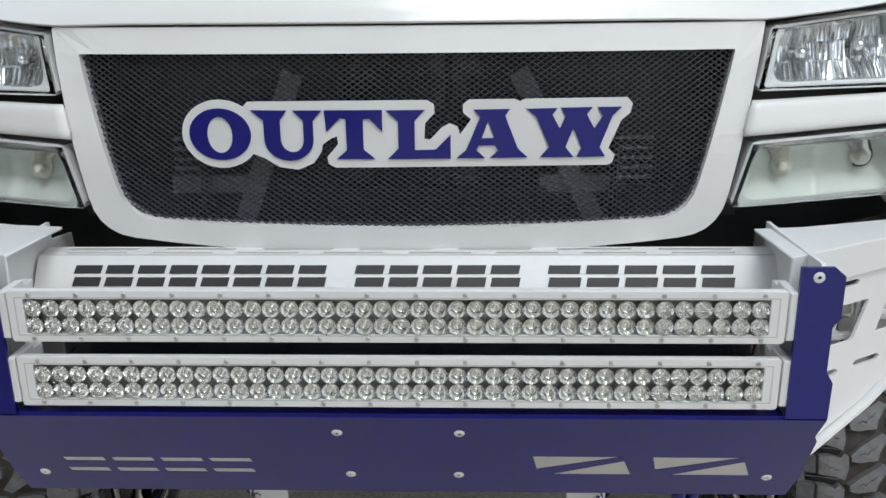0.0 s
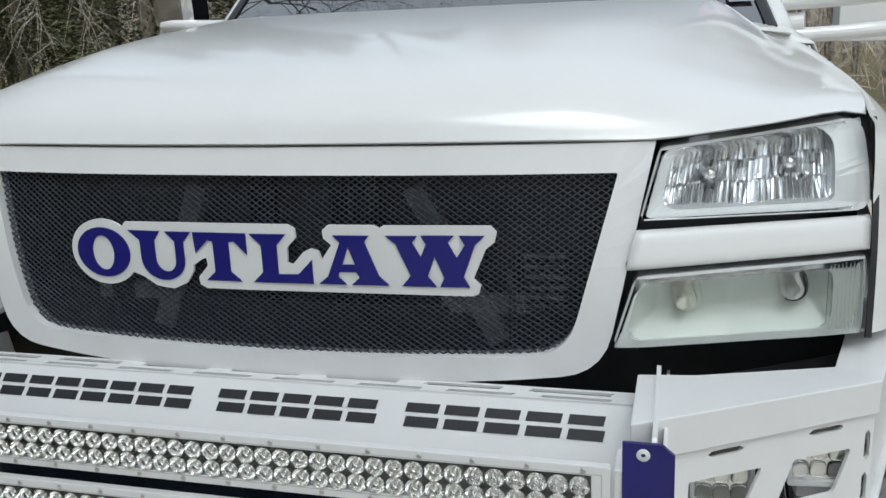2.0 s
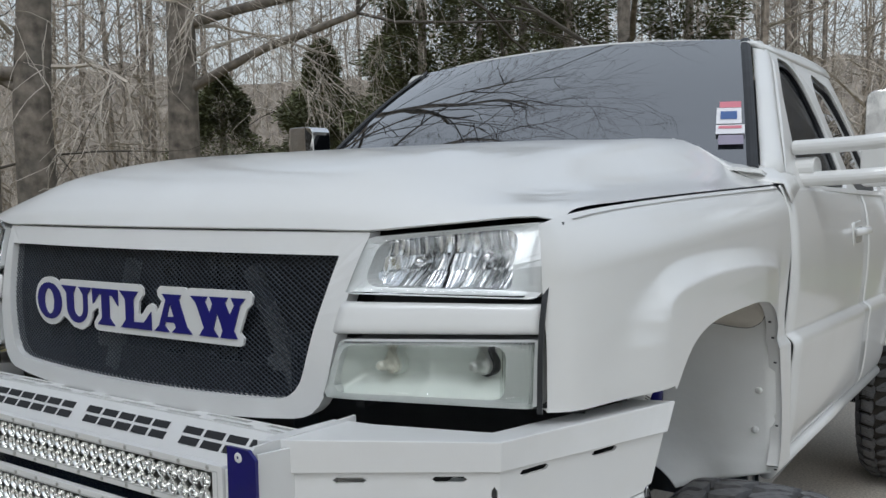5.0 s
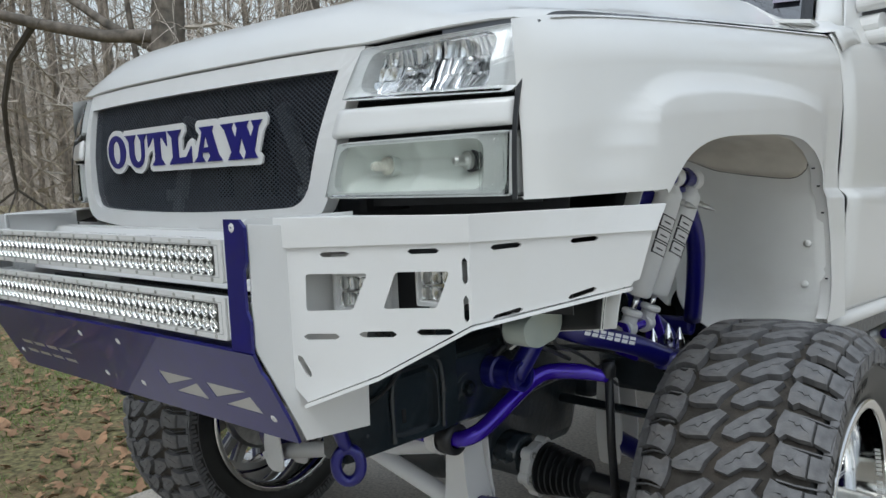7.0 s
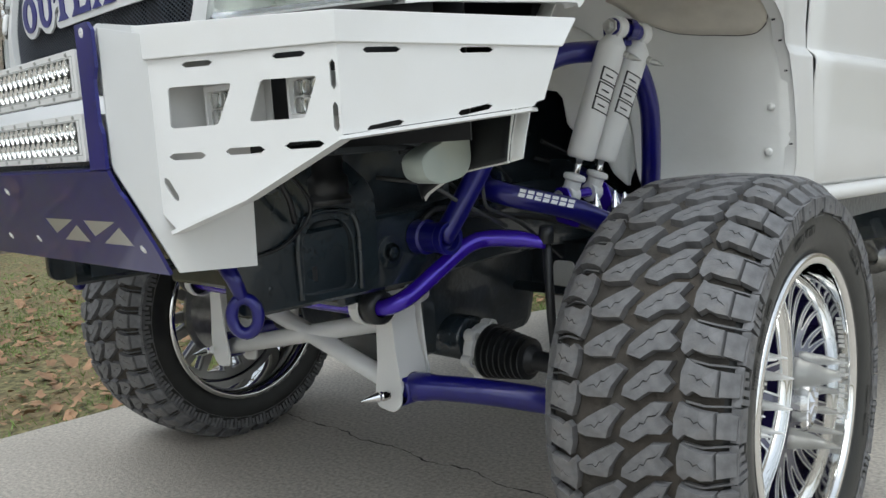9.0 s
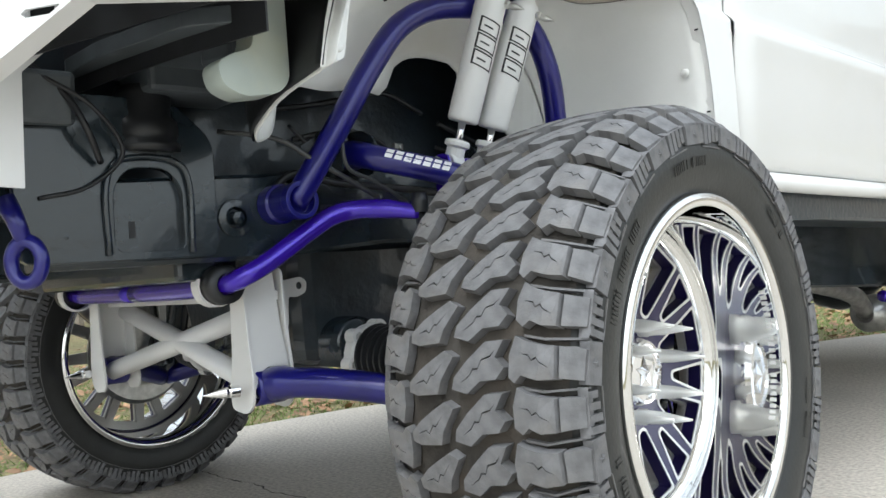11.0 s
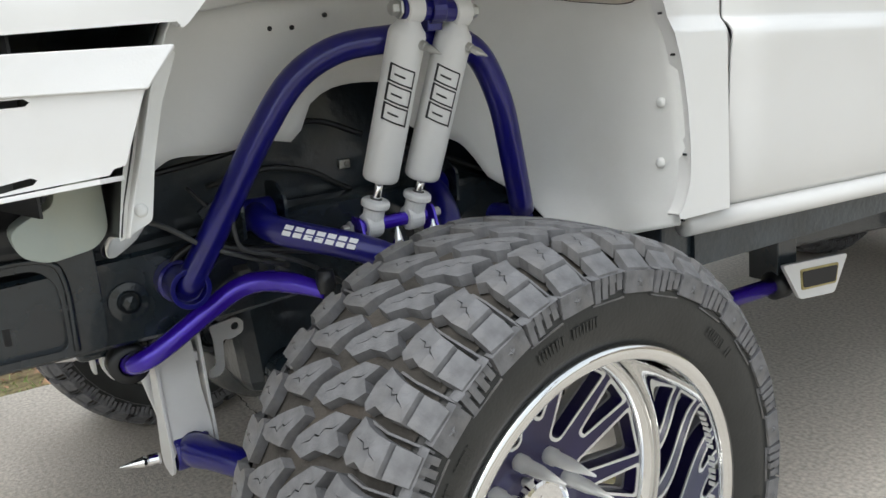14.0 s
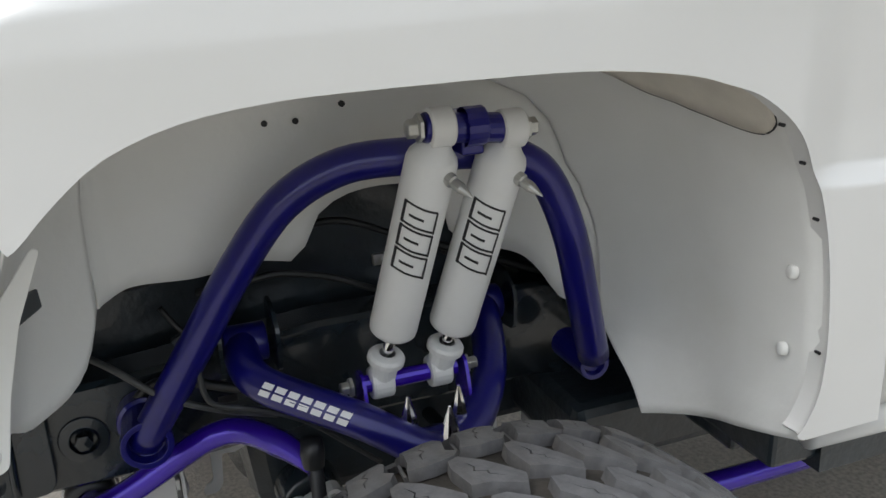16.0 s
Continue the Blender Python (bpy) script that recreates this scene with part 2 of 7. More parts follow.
def hood_top(x, y):
    """Height of the bonnet's skin."""
    yf = hood_front(x)
    d = max(0.0, y - yf)
    lip = curve(abs(x), [(0, 1.549), (0.45, 1.549), (0.575, 1.547), (0.65, 1.553), (0.75, 1.562), (0.84, 1.569), (0.885, 1.559)])
    crown = curve(d, [(0, 0), (0.02, 0.036), (0.07, 0.080), (0.16, 0.116), (0.4, 0.157), (0.8, 0.186), (1.3, 0.204)])
    side = curve(d, [(0, 0), (0.05, 0.018), (0.2, 0.026), (0.5, 0.036), (1.0, 0.048), (1.3, 0.055)])
    k = 1 - ease(0.40, 0.90, abs(x))
    k2 = 1 - ease(0.58, 0.875, abs(x))
    q = min(1.0, d / 1.1)
    return lip + side + (crown - side) * (k + (k2 - k) * q)


def hood_edge(y):
    return curve(y, [(0.15, 0.872), (0.4, 0.893), (0.8, 0.912), (1.40, 0.935)])


def hood_pt(u, v):
    s = u
    x0 = s * 0.878
    y0 = hood_front(x0)
    y = y0 + (1.40 - 0.10 * (1 - abs(s) ** 2) - y0) * v
    x = s * (hood_edge(y) - 0.0002 - 0.0009 * min(1.0, max(0.0, (y - 0.2) / 0.2)))
    return Vector((x, y, hood_top(x0, y)))


bm = bm_new()
uu = [math.copysign(abs(u) ** 0.9, u) for u in lin(-1, 1, 48)]
vv = [v ** 2.0 for v in lin(0, 1, 40)]
sheet(bm, hood_pt, uu, vv)
bm.faces.ensure_lookup_table()
# folded front edge
front = [hood_pt(u, 0) for u in uu]
rows = [[bm.verts.new(p) for p in front], [bm.verts.new(p + Vector((0, 0.006, -0.003))) for p in front], [bm.verts.new(p + Vector((0, 0.05, 0.002))) for p in front]]
for a, b in zip(rows, rows[1:]):
    for i in range(len(a) - 1):
        bm.faces.new((a[i], b[i], b[i + 1], a[i + 1]))
bmesh.ops.remove_doubles(bm, verts=bm.verts, dist=0.0001)
hood = tpart("hood", bm, WHITE, "glossy white bonnet with a raised centre", smooth=True)

ARCH = [(0.405, 1.235), (0.416, 1.243), (0.445, 1.272), (0.488, 1.305), (0.55, 1.328), (0.62, 1.338), (0.692, 1.341), (0.857, 1.341), (0.954, 1.337), (1.047, 1.324), (1.10, 1.309), (1.141, 1.295), (1.180, 1.271), (1.208, 1.245), (1.230, 1.214), (1.250, 1.17), (1.266, 1.12), (1.277, 1.06), (1.283, 1.00), (1.2845, 0.95), (1.279, 0.90), (1.262, 0.862), (1.25, 0.85)]


def side_x(y):
    """Plan outline of the wing."""
    return curve(y, [(0.105, 0.886), (0.13, 0.915), (0.18, 0.937), (0.28, 0.958), (0.42, 0.974), (0.7, 0.984), (1.0, 0.985), (1.39, 0.984)])


def wing_top(y):
    return curve(y, [(0.1, 1.555), (0.2, 1.570), (0.38, 1.582), (0.77, 1.595), (1.40, 1.609)])


def wing_pt(y, z):
    """The outer skin of the front wing at height z."""
    top = wing_top(y)
    x = side_x(y)
    xe = min(hood_edge(y) + 0.0006 + 0.0009 * min(1.0, max(0.0, (y - 0.2) / 0.2)), x - 0.002)
    h = top - z
    if h < 0.10:
        t = max(0, h) / 0.10
        x = xe + (x - 0.008 - xe) * (1 - (1 - t) ** 2.2)
    else:
        x = x - 0.008 + 0.008 * min(1, (h - 0.10) / 0.1)
    # flare above the wheel and crease behind it
    if z > 1.0:
        ridge = curve(y, [(0.24, 1.24), (0.30, 1.33), (0.36, 1.393), (0.40, 1.422), (0.47, 1.440), (0.626, 1.448), (0.847, 1.445), (1.066, 1.430), (1.218, 1.407), (1.385, 1.385)])
        k = max(0.0, min(1.0, (ridge + 0.028 - z) / 0.044))
        x += 0.027 * k ** 1.4 * min(1, max(0, (y - 0.24) / 0.12)) * (1 if y < 1.0 else max(0, 1 - (y - 1.0) / 0.27)) * (1 if z > 1.22 else max(0.0, (z - 1.1) / 0.12))
    if y > 1.21:
        zc = z + 0.045 * (y - 1.38) - 0.014
        x -= 0.018 * min(1, (y - 1.21) / 0.08) * max(0.0, min(1, (zc - 1.154) / 0.024)) * max(0.0, min(1, (1.45 - zc) / 0.22))
    return Vector((x, y, min(z, top)))


def arch_stations():
    st = [(y, 1.243) for y in (0.105, 0.112, 0.122, 0.135, 0.155, 0.18, 0.22, 0.27, 0.32, 0.37, 0.40)]
    st += [(p.x, p.y) for p in spline([(y, z, 0) for y, z in ARCH], 3)]
    st += [(1.256, 0.842)] + [(y, 0.84) for y in (1.28, 1.30, 1.325, 1.355, 1.385)]
    return st


def build_wing(sx):
    """The skin above the wheel, fanning from the top edge to the arch, and the panel behind the wheel."""
    bm = bm_new()

    def add(y, z):
        p = wing_pt(y, z)
        return bm.verts.new((sx * p.x, p.y, p.z))

    def weave(rows):
        for a, b in zip(rows, rows[1:]):
            for i in range(len(a) - 1):
                bm.faces.new((a[i], b[i], b[i + 1], a[i + 1]))
    whole = arch_stations()
    turn = min(range(len(whole)), key=lambda i: math.hypot(whole[i][0] - 1.208, whole[i][1] - 1.245))
    st = whole[:turn + 1]
    ye, ze = st[-1]
    rows = []
    for (yb, zb), yt in zip(st, lin(0.105, ye, len(st) - 1)):
        col = []
        for k in range(81):
            t = k / 80
            y = yt + (yb - yt) * t ** 0.8
            zt = wing_top(y)
            col.append(add(y, zt + (zb - zt) * t ** 1.35))
        rows.append(col)
    weave(rows)
    # behind the wheel: level rows from the arch to the door gap
    arch = [(z, y) for y, z in whole[turn:] if z > 0.841]
    back = [(a[0] + (b[0] - a[0]) * k / 4, a[1] + (b[1] - a[1]) * k / 4) for a, b in zip(arch, arch[1:]) for k in range(4)] + arch[-1:]
    rear = [(ye, t) for t in (k / 80 for k in range(81))]
    rows = []
    across = lin(0, 1, 22)
    for yf, t in rear:
        row = []
        for u in across:
            y = yf + (1.385 - yf) * u
            zt = wing_top(y)
            row.append(add(y, zt + (ze - zt) * t ** 1.35))
        rows.append(row)
    for z, yf in back[1:] + [(0.840, back[-1][1] + 0.006)]:
        rows.append([add(yf + (1.385 - yf) * u, z) for u in across])
    weave([list(c) for c in zip(*rows)])
    bmesh.ops.remove_doubles(bm, verts=bm.verts, dist=0.0002)
    return bm


def arch_lip(sx):
    """The rolled edge round the wheel opening."""
    bm = bm_new()
    rows = []
    st = arch_stations()
    for i, (yb, zb) in enumerate(st):
        a, b = Vector(st[max(0, i - 1)]), Vector(st[min(len(st) - 1, i + 1)])
        d = (b - a).normalized()
        n = Vector((d.y, -d.x))
        p = wing_pt(yb, zb)
        prof = [(0.0, 0.0), (-0.0025, -0.0030), (-0.006, -0.0045), (-0.012, -0.005), (-0.032, -0.003)]
        rows.append([bm.verts.new((sx * (p.x + dx), p.y - n.x * -dn, p.z - n.y * -dn)) for dx, dn in prof])
    for a, b in zip(rows, rows[1:]):
        for i in range(4):
            bm.faces.new((a[i], b[i], b[i + 1], a[i + 1]))
    return bm


for sx in (1, -1):
    bm = bm_new()
    sheet(bm, lambda u, v: Vector((sx * (hood_edge(0.2 + 1.19 * v) - 0.02 + 0.035 * u), 0.2 + 1.19 * v, min(hood_top(0.878, 0.2 + 1.19 * v), wing_top(0.2 + 1.19 * v)) - 0.006)), lin(0, 1, 2), lin(0, 1, 24))
    tpart("bonnet_gutter", bm, WHITE, "white gutter under the bonnet gap", smooth=True)
wing_l = tpart("front_wing", build_wing(1), WHITE, "white flared front wing", smooth=True)
wing_r = tpart("front_wing", build_wing(-1), WHITE, "white flared front wing", smooth=True)
for sx, wing in ((1, wing_l), (-1, wing_r)):
    part("arch_lip", arch_lip(sx), WHITE, wing, "white rolled wheel arch edge", smooth=True)


# cab: doors, pillars, roof, glass
def rake(y):
    """The body's lines fall a little towards the back."""
    return 0.032 * (y - 1.38)


def cab_x(z):
    """Half width of the cab's side at height z."""
    return curve(z, [(0.83, 0.940), (0.86, 0.956), (0.92, 0.969), (1.02, 0.979), (1.10, 0.985), (1.138, 0.991), (1.154, 0.989), (1.166, 0.978), (1.173, 0.968), (1.182, 0.9655), (1.22, 0.969), (1.30, 0.977), (1.40, 0.981), (1.50, 0.975), (1.57, 0.962), (1.61, 0.945), (1.64, 0.932), (1.85, 0.848), (2.04, 0.765), (2.10, 0.728), (2.15, 0.680)])


def crease_lift(y, z):
    """The crease falls more steeply than the door's edges."""
    return 0.014 * max(-1.0, 1 - (y - 1.38) / 1.1) * max(0.0, 1 - abs(z - 1.166) / 0.25)


def door(sx, y0, y1, name):
    """A door skin with its crease, from y0 to y1, up to the belt."""
    bm = bm_new()
    zs = [0.838, 0.85, 0.87, 0.90, 0.95, 1.02, 1.10, 1.13, 1.145, 1.152, 1.158, 1.163, 1.167, 1.170, 1.173, 1.177, 1.182, 1.20, 1.25, 1.32, 1.4, 1.47, 1.53, 1.57, 1.595, 1.61]
    sheet(bm, lambda u, v: Vector((sx * cab_x(v), y0 + (y1 - y0) * u, v - rake(y0 + (y1 - y0) * u) + crease_lift(y0 + (y1 - y0) * u, v))), lin(0, 1, 12), zs)
    return tpart(name, bm, WHITE, "white cab door with a long crease", smooth=True, mid=0.006)


def window_loop(grow, front):
    """Outline of a side window in y and height."""
    p = [(1.70, 1.612), (2.43, 1.590), (2.47, 1.83), (2.43, 2.0), (2.36, 2.065), (2.20, 2.075), (1.96, 1.905)] if front else [(2.56, 1.585), (3.10, 1.570), (3.06, 1.86), (2.98, 2.02), (2.72, 2.065), (2.58, 1.95)]
    cy, cz = sum(q[0] for q in p) / len(p), sum(q[1] for q in p) / len(p)
    p = [(cy + (y - cy) * (1 + grow / 0.3), cz + (z - cz) * (1 + grow / 0.22)) for y, z in p]
    return rounded(p, 0.05, 5)


def cab_side(sx):
    """The cab's side above the belt: pillars and roof edge round two window openings."""
    def lay(bm, off):
        for v in bm.verts:
            y, z = v.co.x, v.co.y
            v.co = Vector((sx * (cab_x(z + 0.012) + off + v.co.z), y, z))
        return bm
    outline = [(1.56, 1.600), (1.56, 1.645), (1.72, 1.765), (1.90, 1.905), (2.08, 2.040), (2.15, 2.098), (2.5, 2.105), (3.22, 2.100), (3.22, 1.545), (2.5, 1.568)]
    bm = plate(bm_new(), outline, 0.03, Matrix(), [window_loop(0, True), window_loop(0, False)])
    side = tpart("cab_side", lay(bm, 0.0), WHITE, "white cab side with pillars round the windows", bevel=0.004)
    for front in (True, False):
        bm = plate(bm_new(), window_loop(-0.003, front), 0.02, Matrix(), [window_loop(-0.030, front)])
        part("window_seal", lay(bm, -0.012), BLACK_TRIM, side, "black window seal").matrix_parent_inverse = Matrix()
        bm = plate(bm_new(), window_loop(-0.020, front), 0.004, Matrix())
        part("pane", lay(bm, -0.022), TINT_SIDE if front else TINT, side, "dark tinted side window").matrix_parent_inverse = Matrix()


for sx in (1, -1):
    door(sx, 1.391, 2.665, "front_door")
    door(sx, 2.672, 3.22, "rear_door")
    cab_side(sx)

# windscreen, roof, pillars


def ws_pt(u, v):
    """Windscreen: u across -1..1, v from base to top."""
    hw = 0.86 + (0.652 - 0.86) * v if u > 0 else 0.90 + (0.765 - 0.90) * v
    y = (1.46 - 0.14 * (1 - u * u)) * (1 - v) + (2.12 - 0.09 * (1 - u * u)) * v
    z = 1.655 + 0.482 * v + 0.03 * math.sin(math.pi * v) + 0.024 * (1 - u * u) * v
    return Vector((u * hw, y, z))


bm = bm_new()
sheet(bm, ws_pt, [-1, -0.992] + lin(-0.985, 0.985, 22) + [0.992, 1], [0, 0.01] + lin(0.02, 0.975, 10) + [0.99, 1])
wscreen = tpart("windscreen", bm, TINT, "dark tinted windscreen", smooth=True, solid=0.005)
for sx in (1, -1):
    bm = bm_new()
    sheet(bm, lambda u, v: ws_pt(sx * 1.0, v) + Vector((sx * (-0.020 + 0.030 * u), 0.012 * u - 0.006, 0.008 + 0.008 * (1 - abs(2 * u - 1)))), lin(0, 1, 3), lin(0, 0.975, 8))
    part("windscreen_gasket", bm, BLACK_TRIM, wscreen, "black rubber gasket", solid=0.004)
bm = bm_new()


def roof_pt(u, v):
    a = ws_pt(u, 1.0)
    y = a.y + (3.25 - a.y) * v
    x = a.x * (1 + 0.03 * math.sin(v * 2))
    return Vector((x, y, a.z + 0.004 + 0.04 * math.sin(min(1, v * 1.3) * math.pi * 0.5) - 0.018 * abs(u) ** 6))


sheet(bm, roof_pt, lin(-1, 1, 16), lin(0, 1, 12))
tpart("roof", bm, WHITE, "white cab roof", smooth=True, solid=0.03)
for sx in (1, -1):
    bm = bm_new()

    def pil(u, v):
        a = ws_pt(sx * 1.0, v) + Vector((sx * 0.016, 0.010, -0.006))
        z = a.z - 0.012
        b = Vector((sx * (cab_x(z + 0.012) + (0.001 if sx > 0 else 0.03 + 0.085 * v)), a.y + 0.075 - 0.03 * v, z))
        return a + (b - a) * u + Vector((sx * 0.014 * math.sin(u * math.pi), -0.008 * math.sin(u * math.pi), 0.004 * math.sin(u * math.pi)))
    sheet(bm, pil, lin(0, 1, 6), lin(0, 1, 12))
    tpart("windscreen_pillar", bm, WHITE, "white windscreen pillar", smooth=True, solid=0.02)
    bm = bm_new()
    zr = lambda y: roof_pt(1, (y - 2.12) / 1.13).z + 0.003
    sheet(bm, lambda u, v: Vector((sx * ((0.729 if sx > 0 else 0.842) - 0.085 * u + 0.012 * math.sin(u * 3.1)), 2.07 + 1.16 * v, 2.092 * (1 - u) + zr(2.07 + 1.16 * v) * u + 0.012 * math.sin(u * 3.1))), lin(0, 1, 6), lin(0, 1, 6))
    tpart("roof_rail", bm, WHITE, "white roof edge above the doors", smooth=True, solid=0.02)
    # sill
    bm = bm_new()
    tube(bm, [(sx * 0.938, 1.31, 0.815), (sx * 0.938, 3.2, 0.755)], 0.024, 14)
    tpart("sill", bm, WHITE, "white door sill", smooth=True)
# white corner between bonnet, wing and windscreen
for sx in (1, -1):
    us = [0.70, 0.78, 0.86, 0.93, 0.985]
    A = [hood_pt(u, 1.0) for u in us] + [Vector((0.958, 1.392, 1.615)), Vector((0.980, 1.392, 1.56))]
    B = [Vector((x, 1.45 + 0.02 * k, z)) for k, (x, z) in enumerate(((0.66, 1.672), (0.73, 1.672), (0.80, 1.672), (0.86, 1.670), (0.900, 1.664)))] + [Vector((0.934, 1.62, 1.640)), Vector((0.950, 1.62, 1.600))]
    bm = bm_new()
    sheet(bm, lambda i, v: Vector((sx, 1, 1)) * (A[i] * (1 - v) + B[i] * v + Vector((0, 0, 0.004 * math.sin(math.pi * v)))) , list(range(7)), lin(0, 1, 4))
    tpart("cowl_corner", bm, WHITE, "white corner panel beside the windscreen", smooth=True, mid=0.004)
# cowl, rear of cab, bed
bm = bm_new()
sheet(bm, lambda u, v: Vector((u * 0.9, 1.26 + 0.12 * abs(u) ** 2 + 0.16 * v, 1.70 - 0.045 * abs(u) ** 3 - 0.03 * v)), lin(-1, 1, 12), lin(0, 1, 3))
tpart("cowl", bm, WHITE, "white cowl panel under the windscreen", solid=0.01)
for sx in (1, -1):
    bm = sheet(bm_new(), lambda u, v: Vector((sx * (cab_x(v) - 0.018), 1.368 + 0.044 * u, v)), lin(0, 1, 3), lin(0.86, 1.612, 16))
    tpart("door_jamb", bm, WHITE, "white door jamb behind the gap", smooth=True)
bm = bm_new()
box(bm, (0, 3.22, 1.25), (1.86, 0.06, 0.80))
box(bm, (0, 3.22, 1.88), (1.42, 0.06, 0.46))
tpart("firewall", box(bm_new(), (0, 1.36, 1.22), (1.84, 0.05, 0.70)), UNDER, "black firewall behind the wheel arches")
tpart("cab_floor", box(bm_new(), (0, 2.33, 0.79), (1.80, 1.9, 0.16)), UNDER, "black underside of the cab floor")
tpart("cab_shell", bm, WHITE, "white back wall of the cab")
bm = bm_new()
for sx in (1, -1):
    box(bm, (sx * 0.95, 4.3, 1.22), (0.09, 2.1, 0.72))
box(bm, (0, 5.33, 1.22), (1.9, 0.05, 0.72))
box(bm, (0, 4.3, 0.98), (1.85, 2.1, 0.04))
tpart("cargo_bed", bm, WHITE, "white cargo bed", bevel=0.01)


# ---- front: grille surround, mesh, lamps ----
def front_y(x):
    """Plan curve of the nose."""
    return curve(abs(x), [(0, -0.034), (0.3, -0.024), (0.525, 0.0), (0.575, 0.012), (0.72, 0.055), (0.82, 0.085), (0.885, 0.11)])


def nose(x, z, off=0.0):
    lean = curve(z, [(1.18, -0.034), (1.25, -0.034), (1.36, -0.028), (1.44, -0.012), (1.50, 0.004), (1.56, 0.024)])
    lean += 0.42 * max(0.0, (abs(x) - 0.57) / 0.31) * max(0.0, z - 1.43)
    lean += 0.026 * max(0.0, min(1.0, (abs(x) - 0.57) / 0.31)) * (1 if z < 1.44 else max(0, 1 - (z - 1.44) / 0.05))
    return Vector((x, front_y(x) - off + lean, z))


def band(bm, outer, inner, f, depth):
    """A ring between two outlines of equal length, laid on the surface f(x, z, off), with depth."""
    n = len(outer)
    lay = [[bm.verts.new(f(*p, 0.0)) for p in outer], [bm.verts.new(f(*p, 0.0)) for p in inner], [bm.verts.new(f(*p, -depth)) for p in inner], [bm.verts.new(f(*p, -depth)) for p in outer]]
    for a, b in ((0, 1), (1, 2), (2, 3), (3, 0)):
        for k in range(n):
            bm.faces.new((lay[a][k], lay[a][(k + 1) % n], lay[b][(k + 1) % n], lay[b][k]))


def bottom_edge(x, zmid, zc, half):
    return zmid + (zc - zmid) * (abs(x) / half) ** 2


def grille_loop(w_top, z_top, w_bot, z_bot, z_mid, rad, nb=16):
    """Closed outline of the grille: straight top, slanted sides, round lower corners, bowed bottom."""
    pts = [(-w_top, z_top), (w_top, z_top)]
    side = []
    base = [(x, bottom_edge(x, z_mid, z_bot, w_bot)) for x in lin(w_bot, -w_bot, 8)]
    loop = pts + base
    rr = [0.004, 0.004] + [rad] + [0.02] * (len(base) - 2) + [rad]
    return rounded(loop, rr, 5)


def resample(loop, n):
    """n points at even fractions from the first point on."""
    L = [0.0]
    for a, b in zip(loop, loop[1:] + loop[:1]):
        L.append(L[-1] + math.hypot(b[0] - a[0], b[1] - a[1]))
    out, j = [], 0
    for k in range(n):
        s = L[-1] * k / n
        while L[j + 1] < s:
            j += 1
        t = (s - L[j]) / max(1e-9, L[j + 1] - L[j])
        a, b = loop[j], loop[(j + 1) % len(loop)]
        out.append((a[0] + (b[0] - a[0]) * t, a[1] + (b[1] - a[1]) * t))
    return out


def ring_loops(offs):
    """The grille's outer and inner outlines, point for point."""
    a = grille_loop(0.577, 1.543, 0.510, 1.213, 1.186, 0.095)
    b = grille_loop(0.526, 1.502, 0.458, 1.241, 1.229, 0.055)
    out = [[], []]
    for k in range(len(a)):
        n = max(1, int(math.hypot(a[(k + 1) % len(a)][0] - a[k][0], a[(k + 1) % len(a)][1] - a[k][1]) / 0.03))
        for src, dst in ((a, out[0]), (b, out[1])):
            p, q = src[k], src[(k + 1) % len(src)]
            dst += [(p[0] + (q[0] - p[0]) * t / n, p[1] + (q[1] - p[1]) * t / n) for t in range(n)]
    return out


bm = bm_new()
G_OUT, G_IN = ring_loops(0)
band(bm, G_OUT, G_IN, nose, 0.03)
grille = tpart("grille", bm, WHITE_FLAT, "flat white steel grille surround with black wire mesh")

LENS = glass_mat("clear_lens", (0.97, 0.98, 0.98), 0.02, 1.30)
HAZE = glass_mat("hazed_lens", (0.93, 0.95, 0.93), 0.10, 1.25)
REFLECT = mat("bright_reflector", (0.76, 0.77, 0.78), 0.16, metal=1.0, var=0.06, scale=30)
FROST = mat("frosted_reflector", (0.56, 0.585, 0.55), 0.45, metal=0.1, var=0.06, scale=12)
BEZEL = mat("grey_white_bezel", (0.54, 0.55, 0.54), 0.25, coat=0.8, var=0.03, scale=12)
LETTER = mat("blue_lettering", (0.005, 0.005, 0.16), 0.32, coat=0.3, var=0.05, scale=20)
WIRE = mat("black_wire", (0.085, 0.096, 0.118), 0.28, metal=0.5, var=0.2, scale=60)
# Black for print, and for the shade in holes and the flap gap.
INK_SHADE = mat("black_ink_shade", (0.012, 0.012, 0.014), 0.5)
BRACE = mat("grey_brace", (0.30, 0.31, 0.32), 0.5, metal=0.3, var=0.15, scale=20)

# wire mesh: two crossing families of zigzag wires inside the surround
def in_grille(x, z):
    if z > 1.512 or z < bottom_edge(x, 1.221, 1.236, 0.452):
        return False
    lim = curve(z, [(1.236, 0.440), (1.25, 0.466), (1.28, 0.490), (1.36, 0.506), (1.51, 0.534)])
    return abs(x) < lim


bm = bm_new()
PX, PZ = 0.0135, 0.0090
for fam in (1, -1):
    for k in range(-70, 150):
        run = []
        for j in range(0, 170):
            x = -0.545 + j * PX / 2
            z = 1.20 + (k * PZ) + fam * (j * PZ / 2) - (0 if fam > 0 else -0.75) - (0.35 if fam > 0 else 0)
            if in_grille(x, z):
                run.append(nose(x, z, -0.016 - 0.0012 * fam))
            else:
                if len(run) > 1:
                    tube(bm, run[::4] + ([run[-1]] if (len(run) - 1) % 4 else []), 0.00125, 4, False)
                run = []
        if len(run) > 1:
            tube(bm, run[::4] + ([run[-1]] if (len(run) - 1) % 4 else []), 0.00125, 4, False)
part("wire_mesh", bm, WIRE, grille, "black diamond wire mesh", kind="stuff").matrix_parent_inverse = Matrix()
